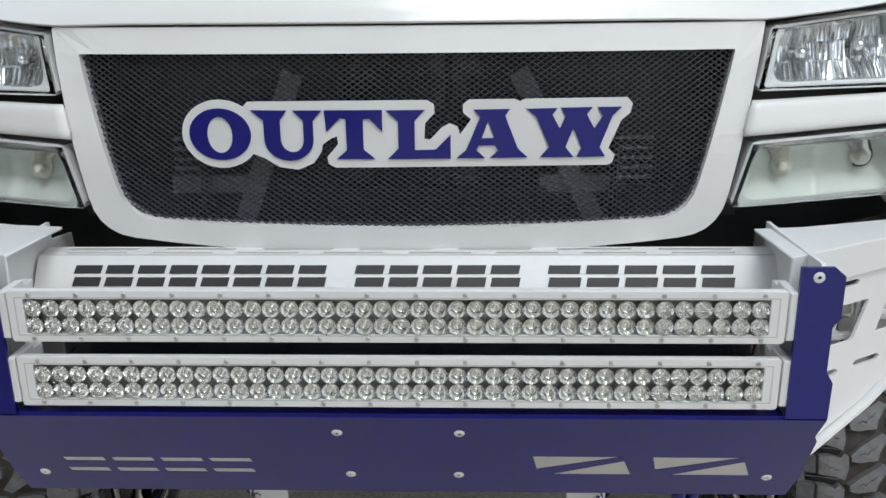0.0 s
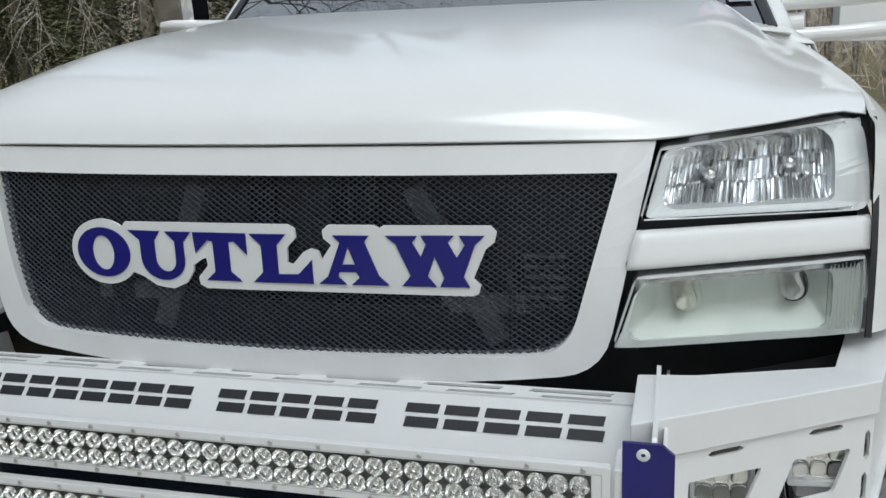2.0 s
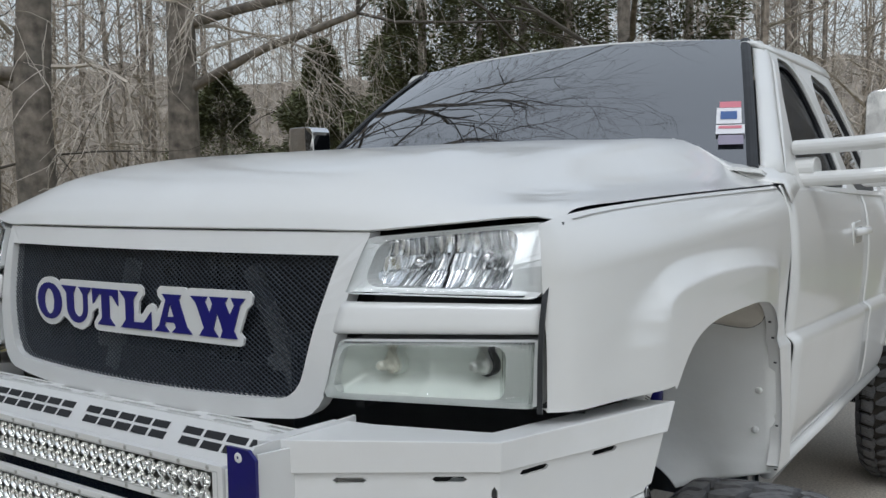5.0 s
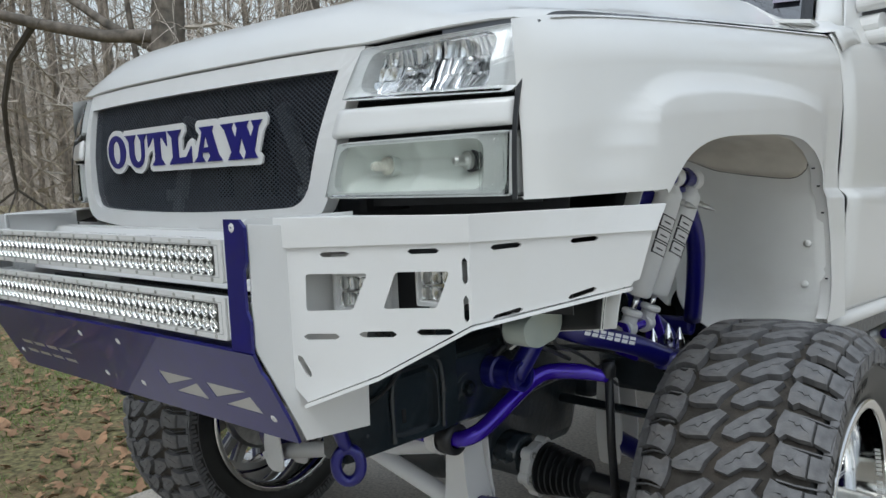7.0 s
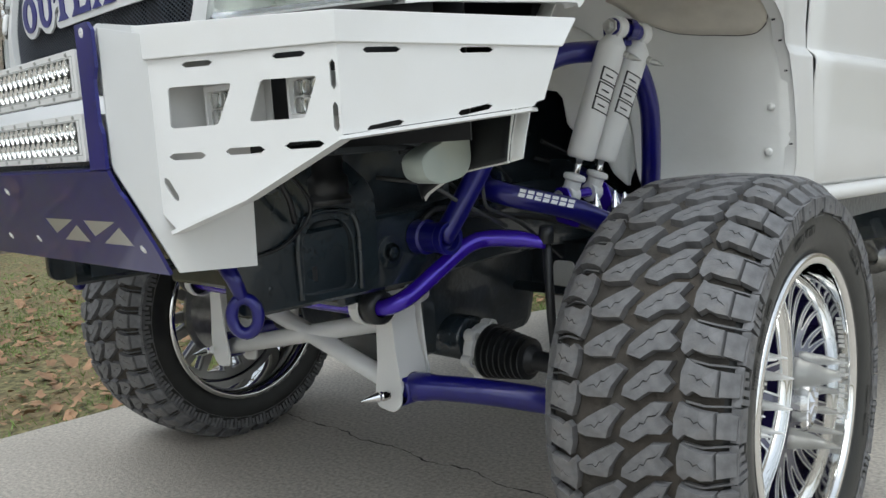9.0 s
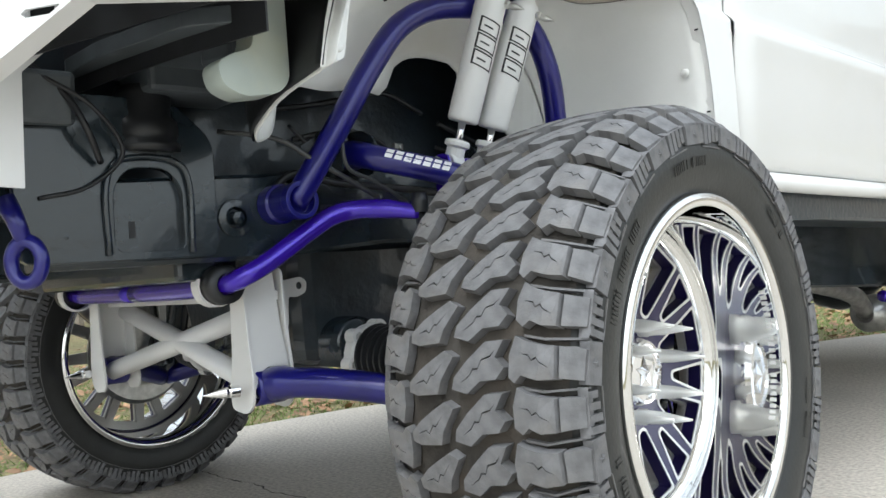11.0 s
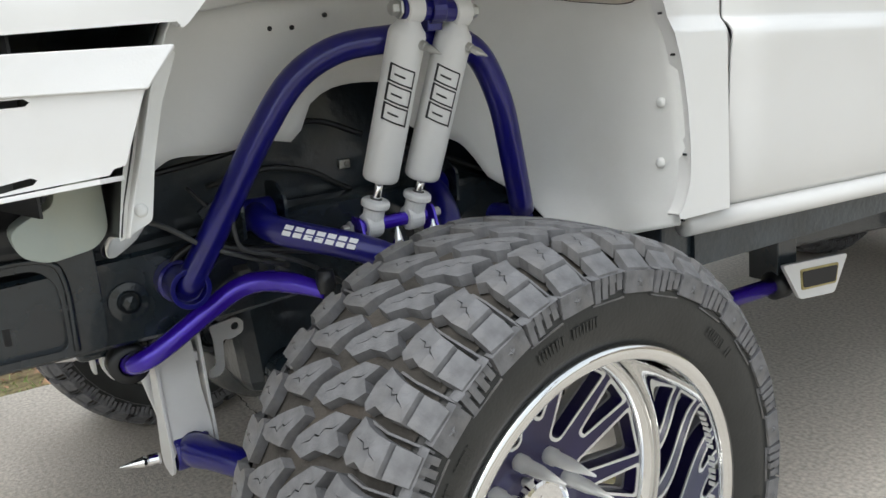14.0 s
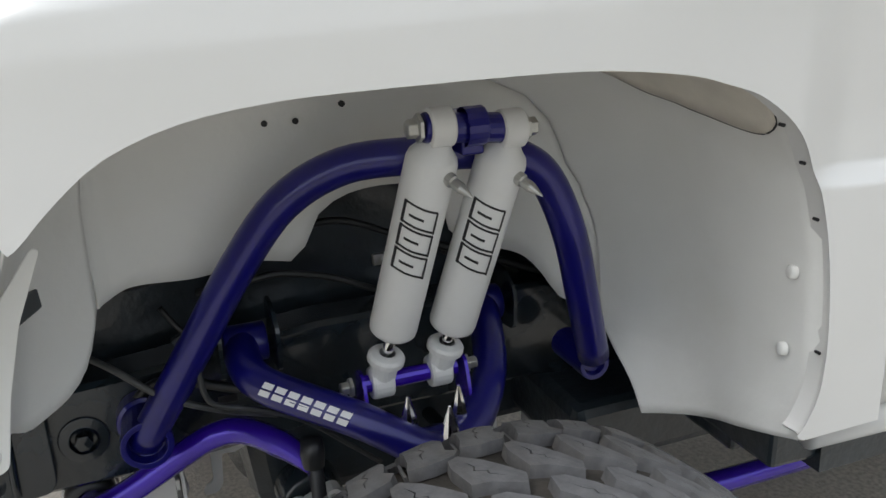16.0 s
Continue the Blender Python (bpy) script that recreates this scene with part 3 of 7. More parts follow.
# engine side behind the mesh
bm = bm_new()
sheet(bm, lambda u, v: Vector((u * 0.62, 0.20, 1.10 + 0.50 * v)), lin(-1, 1, 4), lin(0, 1, 4))
radiator = tpart("radiator", bm, BLACK_TRIM, "dark radiator core behind the mesh", solid=0.03)
bm = bm_new()
for k in range(60):
    box(bm, (0.0, 0.185, 1.13 + k * 0.0065), (0.96, 0.012, 0.0022))
part("cooling_fin", bm, BLACK, radiator, "rows of dark cooling fins", kind="stuff").matrix_parent_inverse = Matrix()
bm = bm_new()
for a, b in (((-0.30, 1.20), (-0.20, 1.46)), ((0.33, 1.20), (0.19, 1.46))):
    d = Vector((b[0] - a[0], 0, b[1] - a[1]))
    box(bm, ((a[0] + b[0]) / 2, 0.11, (a[1] + b[1]) / 2), (0.035, 0.02, d.length), Matrix.Rotation(math.atan2(d.x, d.z), 3, "Y"))
    part("radiator_brace", bm, BRACE, radiator, "grey diagonal brace").matrix_parent_inverse = Matrix()
    bm = bm_new()
for x, w in ((-0.09, 0.05), (0.05, 0.028), (0.10, 0.05)):
    box(bm, (x, 0.13, 1.36), (w, 0.012, 0.32))
    part("radiator_strut", bm, BLACK, radiator, "dark upright strut").matrix_parent_inverse = Matrix()
    bm = bm_new()
for x in (-0.40, 0.40):
    for k in range(7):
        box(bm, (x, 0.15, 1.23 + k * 0.018), (0.07, 0.012, 0.006))
    part("louvre", bm, BRACE, radiator, "short grey louvres").matrix_parent_inverse = Matrix()
    bm = bm_new()
for x in (-0.36, 0.30):
    box(bm, (x, 0.12, 1.262), (0.14, 0.02, 0.03))
    part("hose_bracket", bm, BRACE, radiator).matrix_parent_inverse = Matrix()
    bm = bm_new()
# dark backing of the nose and the gap over the bumper: black sheets painting the gaps' shade
bm = bm_new()
sheet(bm, lambda u, v: nose(0.53 + 0.345 * u, 1.235 + 0.305 * v, -0.075), lin(0, 1, 8), lin(0, 1, 6))
sheet(bm, lambda u, v: nose(-0.53 - 0.345 * u, 1.235 + 0.305 * v, -0.075), lin(0, 1, 8), lin(0, 1, 6))
sheet(bm, lambda u, v: Vector((-0.9 + 1.8 * u, 0.10 + 0.12 * abs(2 * u - 1) ** 2, 1.02 + 0.235 * v)), lin(0, 1, 10), lin(0, 1, 2))
sheet(bm, lambda u, v: Vector((-0.54 + 1.08 * u, 0.03 + 0.18 * v, 1.535 - 0.01 * v)), lin(0, 1, 4), lin(0, 1, 2))
tpart("radiator_support", bm, BLACK_TRIM, "black radiator support sheets, put in to darken the lamp and bumper gaps", solid=0.004)
for sx in (1, -1):
    bm = bm_new()
    box(bm, (sx * 0.545, 0.13, 1.375), (0.02, 0.20, 0.30))
    tpart("nose_side_wall", bm, BLACK_TRIM)


# ---- the OUTLAW sign ----
def sgn(p):
    """Letter grid to the grille's plane."""
    return (p[0] * 0.000497 - 0.3841, 1.4691 - (p[1] + (p[0] - 70) * 0.0090) * 0.000502)


def ell(cx, cy, rx, ry, a0=0, a1=360, n=36):
    return [(cx + rx * math.cos(radians(a0 + (a1 - a0) * k / n)), cy + ry * math.sin(radians(a0 + (a1 - a0) * k / n))) for k in range(n + (0 if a1 - a0 == 360 else 1))]


def sign_plate(bm, outline, holes, thick, off):
    n0 = len(bm.verts)
    plate(bm, [sgn(p) for p in outline], thick, Matrix(), [[sgn(p) for p in h] for h in holes])
    bm.verts.ensure_lookup_table()
    for v in list(bm.verts)[n0:]:
        v.co = Vector((v.co.x, -0.058 + 0.07 * v.co.x ** 2 - off - v.co.z, v.co.y))


back = ell(193, 176, 125, 108, 35, 308, 30) + [(285, 74), (855, 66), (876, 78), (878, 106), (848, 137), (845, 186), (862, 190), (900, 150), (925, 138), (950, 147), (958, 172), (992, 125), (968, 105), (966, 80), (985, 64), (1128, 62), (1145, 70), (1160, 62), (1480, 57), (1497, 75), (1490, 105), (1464, 126), (1426, 215), (1447, 235), (1440, 261), (1424, 268), (1200, 270), (720, 277), (560, 279), (538, 268), (534, 245), (570, 205), (568, 180), (550, 186), (520, 206), (517, 228), (490, 265), (440, 287), (380, 280), (330, 250)]
bm = bm_new()
sign_plate(bm, back, [], 0.005, 0.0)
sign = tpart("sign", bm, WHITE_FLAT, "white sign plate reading OUTLAW in blue slab letters")
LETTERS = {
    "letter_o": (ell(193, 176, 100, 82), [ell(192, 178, 41, 57)]),
    "letter_u": ([(295, 99), (411, 99), (388, 131), (388, 195)] + ell(425, 190, 37, 40, 180, 0, 10)[1:] + [(462, 131), (430, 99), (523, 98), (493, 131), (493, 190)] + ell(414, 190, 79, 68, 0, 180, 14)[1:] + [(335, 131)], []),
    "letter_t": ([(530, 98), (713, 96), (713, 164), (672, 123), (652, 125), (652, 220), (688, 250), (565, 251), (598, 222), (598, 125), (580, 122), (535, 165)], []),
    "letter_l": ([(725, 97), (848, 95), (815, 130), (815, 221), (880, 219), (928, 172), (928, 247), (728, 250), (763, 216), (763, 131)], []),
    "letter_a": ([(1000, 94), (1114, 92), (1099, 112), (1140, 215), (1171, 243), (1052, 245), (1078, 222), (1068, 205), (1015, 206), (1010, 221), (1036, 245), (946, 246), (977, 221), (1021, 116)], [[(1046, 128), (1066, 182), (1026, 183)]]),
    "letter_w": ([(1165, 91), (1262, 89), (1247, 110), (1271, 152), (1288, 114), (1273, 88), (1372, 86), (1354, 108), (1379, 152), (1404, 114), (1388, 86), (1463, 85), (1434, 113), (1398, 210), (1416, 240), (1326, 242), (1340, 213), (1313, 150), (1290, 211), (1316, 242), (1210, 243), (1238, 210), (1196, 116)], []),
}
for nm, (o, h) in LETTERS.items():
    bm = bm_new()
    sign_plate(bm, o, h, 0.002, 0.0025)
    part(nm, bm, LETTER, sign, "blue slab-serif letter").matrix_parent_inverse = Matrix()


# ---- lamps either side ----
def loop_on(loop, off, sx):
    return [Vector((sx * p.x, p.y, p.z)) for p in (nose(x, z, off) for x, z in loop)]


def ring_between(bm, A, B):
    a, b = [bm.verts.new(p) for p in A], [bm.verts.new(p) for p in B]
    n = len(a)
    for k in range(n):
        bm.faces.new((a[k], a[(k + 1) % n], b[(k + 1) % n], b[k]))


def quad_fn(c):
    """Bilinear patch over four corners (inner low, outer low, outer top, inner top)."""
    return lambda u, v: tuple((c[0][i] * (1 - u) + c[1][i] * u) * (1 - v) + (c[3][i] * (1 - u) + c[2][i] * u) * v for i in (0, 1))


def headlamp(sx):
    C = [(0.557, 1.438), (0.877, 1.432), (0.868, 1.560), (0.582, 1.535)]
    I = [(0.582, 1.449), (0.826, 1.446), (0.824, 1.546), (0.600, 1.526)]
    n = 72
    lo, li = resample(rounded(C, [0.008, 0.02, 0.03, 0.008], 5), n), resample(rounded(I, [0.03, 0.012, 0.03, 0.02], 5), n)
    bm = bm_new()
    ring_between(bm, loop_on(lo, 0.012, sx), loop_on(li, 0.006, sx))
    ring_between(bm, loop_on(li, 0.006, sx), loop_on(li, -0.05, sx))
    ring_between(bm, loop_on(lo, 0.012, sx), loop_on(lo, -0.05, sx))
    lamp = tpart("headlamp", bm, BEZEL, "clear headlamp with bright ribbed reflector", smooth=False)
    # reflector bowls with ribs
    f = quad_fn(I)
    for name, u0, u1 in (("low_beam_reflector", 0.0, 0.493), ("high_beam_reflector", 0.495, 1.0)):
        bm = bm_new()

        def bowl(u, v):
            uu = u0 + (u1 - u0) * u
            x, z = f(uu, v)
            d = 0.055 * (1 - (2 * u - 1) ** 2 * 0.55) * (1 - (2 * v - 1) ** 2 * 0.5)
            cu, cv = int(min(u, 0.999) * 15), int(min(v, 0.999) * 3)
            fu, fv = u * 15 - cu - 0.5, v * 3 - cv - 0.5
            rg = random.Random(cu * 31 + cv * 7 + (100 if u0 else 0))
            d += 0.010 * (rg.uniform(-1, 1) * fu + rg.uniform(-1, 1) * fv) + 0.006 * fu * fu
            d += 0.012 * math.exp(-((u - 0.55) / 0.16) ** 2 - ((v - 0.5) / 0.22) ** 2)
            p = nose(x, z, -0.004 - d)
            return Vector((sx * p.x, p.y, p.z))
        sheet(bm, bowl, lin(0, 1, 120), lin(0, 1, 24))
        part(name, bm, REFLECT, lamp, "bright ribbed reflector").matrix_parent_inverse = Matrix()
    for uc, vc in ((0.26, 0.5), (0.74, 0.55)):
        x, z = f(uc, vc)
        p = nose(x, z, -0.03)
        bm = bm_new()
        tube(bm, [(sx * p.x, p.y + 0.03, p.z), (sx * p.x, p.y, p.z), (sx * p.x, p.y - 0.008, p.z)], [0.010, 0.009, 0.004], 12)
        part("bulb", bm, CHROME, lamp, "silver-tipped bulb", smooth=True).matrix_parent_inverse = Matrix()
    bm = bm_new()
    g = quad_fn([(0.561, 1.441), (0.874, 1.435), (0.865, 1.557), (0.585, 1.532)])

    def cover(u, v):
        x, z = g(u, v)
        p = nose(x, z, 0.017)
        return Vector((sx * p.x, p.y + 0.012 * max(0, u - 0.9) / 0.1, p.z))
    sheet(bm, cover, lin(0, 1, 24), lin(0, 1, 10))
    ln = part("lens", bm, LENS, lamp, "clear plastic lens", smooth=True, solid=0.003)
    ln.matrix_parent_inverse = Matrix()
    ln.visible_shadow = False
    return lamp


def marker_lamp(sx):
    C = [(0.522, 1.256), (0.874, 1.250), (0.876, 1.366), (0.553, 1.360)]
    I = [(0.540, 1.268), (0.828, 1.265), (0.828, 1.354), (0.560, 1.350)]
    n = 64
    lo, li = resample(rounded(C, [0.012, 0.01, 0.008, 0.01], 4), n), resample(rounded(I, [0.022, 0.022, 0.022, 0.022], 6), n)
    bm = bm_new()
    ring_between(bm, loop_on(lo, 0.006, sx), loop_on(li, 0.009, sx))
    ring_between(bm, loop_on(li, 0.009, sx), loop_on(li, -0.012, sx))
    ring_between(bm, loop_on(lo, 0.006, sx), loop_on(lo, -0.05, sx))
    lamp = tpart("marker_lamp", bm, BEZEL, "hazy white turn signal and running lamp with two bulbs")
    f = quad_fn(I)
    bm = bm_new()

    def pan(u, v):
        x, z = f(u, v)
        e = min(u, 1 - u, v * 0.3 + 0.0, (1 - v) * 0.3)
        d = 0.006 + 0.034 * min(1, e / 0.10) - 0.008 * math.exp(-((u - 0.5) / 0.05) ** 2)
        p = nose(x, z, -d)
        return Vector((sx * p.x, p.y, p.z))
    sheet(bm, pan, lin(0, 1, 40), lin(0, 1, 20))
    part("reflector_pan", bm, FROST, lamp, "frosted pale reflector pan", smooth=True).matrix_parent_inverse = Matrix()
    for k, (x, z) in enumerate(((0.622, 1.313), (0.775, 1.316))):
        p = nose(x, z, -0.03)
        bm = bm_new()
        m = frame_m((sx * p.x, p.y, p.z), (sx * -0.2, -1, 0), (0, 0, 1))
        lathe(bm, [(0.017, -0.012), (0.017, 0.004), (0.012, 0.006), (0.009, 0.012), (0.009, 0.026), (0.006, 0.032), (0, 0.033)], 16, m)
        part("bulb", bm, STEEL if k else mat("amber_bulb", (0.55, 0.53, 0.46), 0.25, var=0.2, scale=80), lamp, "small bulb in its socket", smooth=False).matrix_parent_inverse = Matrix()
        bm = bm_new()
        lathe(bm, [(0.021, -0.02), (0.0215, -0.004), (0.017, -0.004)], 20, m)
        part("bulb_seat", bm, BLACK_TRIM if k else FROST, lamp, "round bulb seat").matrix_parent_inverse = Matrix()
    # fluted outer end
    bm = bm_new()
    for k in range(9):
        x = 0.822 + k * 0.0056
        q = [nose(x, z, 0.0095) for z in (1.262, 1.358)]
        tube(bm, [(sx * p.x, p.y, p.z) for p in q], 0.0022, 6)
    part("flute", bm, HAZE, lamp, "fine vertical flutes", kind="stuff").matrix_parent_inverse = Matrix()
    bm = bm_new()
    g = quad_fn([(0.526, 1.259), (0.871, 1.253), (0.873, 1.363), (0.556, 1.357)])

    def cover(u, v):
        x, z = g(u, v)
        p = nose(x, z, 0.014)
        return Vector((sx * p.x, p.y, p.z))
    sheet(bm, cover, lin(0, 1, 24), lin(0, 1, 4))
    ln = part("lens", bm, HAZE, lamp, "hazed clear lens", smooth=True, solid=0.003)
    ln.matrix_parent_inverse = Matrix()
    ln.visible_shadow = False
    return lamp


def filler_bar(sx):
    bm = bm_new()
    f = quad_fn([(0.541, 1.368), (0.878, 1.374), (0.878, 1.424), (0.553, 1.424)])

    def skin(u, v):
        vv = min(1, max(0, v))
        x, z = f(u, vv)
        r = 0.010 * (1 - (2 * vv - 1) ** 8)
        p = nose(x, z, r + 0.004)
        return Vector((sx * p.x, p.y, p.z))
    sheet(bm, skin, lin(0, 1, 20), [0, 0.02, 0.05, 0.1, 0.2, 0.35, 0.5, 0.65, 0.8, 0.9, 0.95, 0.98, 1])
    return tpart("headlamp_filler", bm, WHITE, "white painted strip between the lamps", smooth=True, solid=0.012)


for sx in (1, -1):
    # Black strip stands in for the shadow gap beside the wing.
    bm = bm_new()
    sheet(bm, lambda u, v: Vector((sx, 1, 1)) * nose(0.8785 + 0.0085 * u, 1.245 + 0.312 * v, 0.016), lin(0, 1, 1), lin(0, 1, 12))
    tpart("wing_gap_shade", bm, BLACK_TRIM, "black strip painting the shadow gap between lamps and wing", mid=0.004)
    headlamp(sx)
    marker_lamp(sx)
    filler_bar(sx)

# ---- bumper ----
def slot(cx, cz, w, h, slant=0.0, ang=0.0):
    """A long hexagonal slot."""
    pts = [(-w / 2, 0), (-w / 2 + h * 0.7, h / 2), (w / 2 - h * 0.7, h / 2), (w / 2, 0), (w / 2 - h * 0.7, -h / 2), (-w / 2 + h * 0.7, -h / 2)]
    c, s = math.cos(radians(ang)), math.sin(radians(ang))
    return [(cx + c * x - s * z, cz + s * x + c * z) for x, z in pts]


def bumper_wing(sx, bumper):
    A, B, C = Vector((0.555, -0.234)), Vector((0.876, -0.033)), Vector((1.000, 0.362))
    d1, d2 = (B - A).normalized(), (C - B).normalized()
    k1 = 0.321 / (B - A).length
    X = lambda x, z: ((x - 0.555) / k1, z)
    m1 = frame_m((sx * A.x, A.y, 0), (sx * d1.x, d1.y, 0), (0, 0, 1))
    m2 = frame_m((sx * B.x, B.y, 0), (sx * d2.x, d2.y, 0), (0, 0, 1))
    th = 0.005 * sx
    out1 = [X(0.556, 1.180), X(0.876, 1.180), X(0.876, 1.042), X(0.736, 0.957), X(0.622, 0.908), X(0.556, 1.000)]
    r = lambda pts, rad=0.006: rounded(pts, rad, 3)
    holes = [r([X(0.629, 1.069), X(0.700, 1.070), X(0.725, 1.133), X(0.631, 1.134)]), r([X(0.746, 1.071), X(0.825, 1.071), X(0.846, 1.133), X(0.767, 1.134)]),
             slot(*X(0.677, 1.167), 0.054, 0.009), slot(*X(0.809, 1.168), 0.056, 0.009), slot(*X(0.650, 1.024), 0.066, 0.011), slot(*X(0.736, 1.027), 0.068, 0.011), slot(*X(0.821, 1.030), 0.066, 0.011),
             slot(*X(0.600, 1.095), 0.060, 0.010, 0, 90), slot(*X(0.621, 0.972), 0.045, 0.010, 0, -62), slot(*X(0.868, 1.133), 0.046, 0.009, 0, 90), slot(*X(0.868, 1.069), 0.046, 0.009, 0, 90)]
    bm = plate(bm_new(), out1, th, m1, holes)
    part("front_plate", bm, WHITE_FLAT, bumper, "white steel bumper plate with lamp cut-outs and slots").matrix_parent_inverse = Matrix()
    Y = lambda y, z: ((y + 0.033) / d2.y, z)
    out2 = [Y(-0.033, 1.180), Y(0.350, 1.168), Y(0.316, 1.080), Y(0.302, 1.077), Y(0.296, 1.070), Y(-0.033, 1.042)]
    holes = [slot(*Y(0.037, 1.168), 0.064, 0.009), slot(*Y(0.196, 1.165), 0.064, 0.009), slot(*Y(0.188, 1.069), 0.066, 0.009, 0, 9), slot(*Y(0.035, 1.052), 0.064, 0.009, 0, 8)]
    bm = plate(bm_new(), out2, th, m2, holes)
    part("side_plate", bm, WHITE_FLAT, bumper, "white swept-back side plate").matrix_parent_inverse = Matrix()
    # flared upper band and top shelf
    low = [Vector((0.560, -0.238, 1.180)), Vector((0.588, -0.221, 1.180)), Vector((0.880, -0.037, 1.180)), Vector((1.003, 0.352, 1.168))]
    top = [Vector((0.560, -0.238, 1.234)), Vector((0.588, -0.222, 1.234)), Vector((0.881, -0.037, 1.228)), Vector((1.003, 0.392, 1.217))]
    inn = [Vector((0.560, -0.06, 1.226)), Vector((0.640, -0.05, 1.226)), Vector((0.83, 0.02, 1.222)), Vector((0.92, 0.38, 1.212))]
    bm = bm_new()
    step = lambda q: [q[i].lerp(q[i + 1], k / 8) for i in range(3) for k in range(8)] + [q[3]]
    rows = [[bm.verts.new((sx * p.x, p.y, p.z)) for p in step(q)] for q in (low, top, inn)]
    for a, b in zip(rows, rows[1:]):
        for i in range(24):
            bm.faces.new((a[i], a[i + 1], b[i + 1], b[i]))
    part("upper_band", bm, WHITE_FLAT, bumper, "white flared top band", solid=0.005 * sx, bevel=0.003).matrix_parent_inverse = Matrix()
    # lower ledge lips
    bm = bm_new()
    low = [m1 @ Vector((*X(0.622, 0.908), 0)), m1 @ Vector((*X(0.736, 0.957), 0)), m1 @ Vector((*X(0.876, 1.042), 0)), m2 @ Vector((*Y(0.296, 1.070), 0))]
    inw = Vector((-sx * 0.4, 0.9, 0)).normalized()
    a = [bm.verts.new(p - inw * 0.014 + Vector((0, 0, -0.002))) for p in low]
    b = [bm.verts.new(p + inw * 0.02 + Vector((0, 0, -0.003))) for p in low]
    for i in range(3):
        bm.faces.new((a[i], a[i + 1], b[i + 1], b[i]))
    part("lower_lip", bm, WHITE_FLAT, bumper, "white folded lower lip", solid=0.006).matrix_parent_inverse = Matrix()
    # fore-and-aft end plate of the centre section, running down behind the skid plate
    low = [(-0.279, 1.228), (-0.15, 1.215), (0.05, 1.19), (0.068, 1.096), (-0.030, 1.0), (-0.036, 0.823), (-0.184, 0.833), (-0.2755, 1.008), (-0.279, 1.02)]
    part("end_plate", plate(bm_new(), low, 0.005 * sx, frame_m((sx * 0.604, 0, 0), (0, 1, 0), (0, 0, 1))), WHITE_FLAT, bumper, "white end plate behind the skid plate", bevel=0.001).matrix_parent_inverse = Matrix()
    # upright fin beside the deck
    m3 = frame_m((sx * 0.592, 0, 0), (0, 1, 0), (0, 0, 1))
    part("fin", plate(bm_new(), [(-0.282, 1.226), (-0.272, 1.236), (-0.038, 1.232), (-0.038, 1.05), (-0.25, 1.0)], 0.006, m3), WHITE_FLAT, bumper, "white upright end fin").matrix_parent_inverse = Matrix()


bm = bm_new()
# deck under the grille: sloping plate with cut bars, frame behind the light bars
dm = frame_m((0, -0.0935, 1.190), (1, 0, 0), (0, -0.56, -0.83))
sm = frame_m((0, -0.0935, 1.190), (1, 0, 0), (0, 0.99, 0.02))
plate(bm, [(-0.588, 0.0), (0.588, 0.0), (0.588, 0.125), (-0.588, 0.125)], 0.004, dm)
bumper = tpart("front_bumper", bm, WHITE_FLAT, "white welded steel bumper with blue skid plate and two light bars")
# Beam coloured black to paint the shade in the gap between the bars.
bm = bm_new()
box(bm, (0, -0.10, 1.0), (1.10, 0.06, 0.14))
part("bumper_beam", bm, BLACK, bumper, "beam behind the light bars, black for the gap's shade").matrix_parent_inverse = Matrix()
holes = []
for k in range(7):
    x = -0.555 + k * 0.160
    holes.append([(x, 0.021), (x + 0.118, 0.021), (x + 0.124, 0.031), (x + 0.006, 0.031)])
for k in range(8):
    x = -0.550 + k * 0.139
    holes.append([(x, 0.0035), (x + 0.100, 0.0035), (x + 0.105, 0.012), (x + 0.005, 0.012)])
part("deck_shelf", plate(bm_new(), [(-0.588, 0.001), (0.588, 0.001), (0.588, 0.038), (-0.588, 0.038)], -0.004, sm, holes), WHITE_FLAT, bumper, "white slotted shelf under the grille")
# cut brand wording on the deck, kept as plain bars
for x0, n, w in ((-0.523, 8, 0.0515), (-0.072, 5, 0.0535), (0.232, 5, 0.0595)):
    bm = bm_new()
    for k in range(n):
        xa, xb = x0 + k * w, x0 + k * w + w * 0.84
        for ya, yb in ((0.016, 0.030), (0.036, 0.051)):
            bm.faces.new([bm.verts.new(dm @ Vector((*p, -0.0048))) for p in ((xa, ya), (xb, ya), (xb - 0.003, yb), (xa - 0.003, yb))])
    part("deck_lettering", bm, INK_SHADE, bumper, "row of plain dark bars cut into the deck", solid=0.001, kind="stuff").matrix_parent_inverse = Matrix()
for sx in (1, -1):
    bumper_wing(sx, bumper)

# skid plate and its side uprights
ang = math.atan2(0.51, 1)
sk_o = Vector((0, -0.287, 1.012))
down = Vector((0, 0.455, -0.89)).normalized()
sk_m = frame_m(sk_o, (1, 0, 0), down)
tri = lambda *p: list(p)
holes = []
for x0 in (0.202, 0.382):
    holes.append([(x0, 0.097), (x0 + 0.135, 0.097), (x0 + 0.008, 0.132)])
    holes.append([(x0 + 0.138, 0.108), (x0 + 0.152, 0.146), (x0 + 0.030, 0.146)])
cuts = []
for k in range(4):
    x0 = -0.522 + k * 0.076
    for ya, yb in ((0.108, 0.119), (0.137, 0.148)):
        cuts.append([(x0, ya), (x0 + 0.064, ya), (x0 + 0.068, yb), (x0 + 0.004, yb)])
edge = [(0.612, 0.0), (0.606, 0.040), (0.612, 0.052), (0.610, 0.150), (0.602, 0.200)]
outline = edge + [(-x, y) for x, y in edge[::-1]]
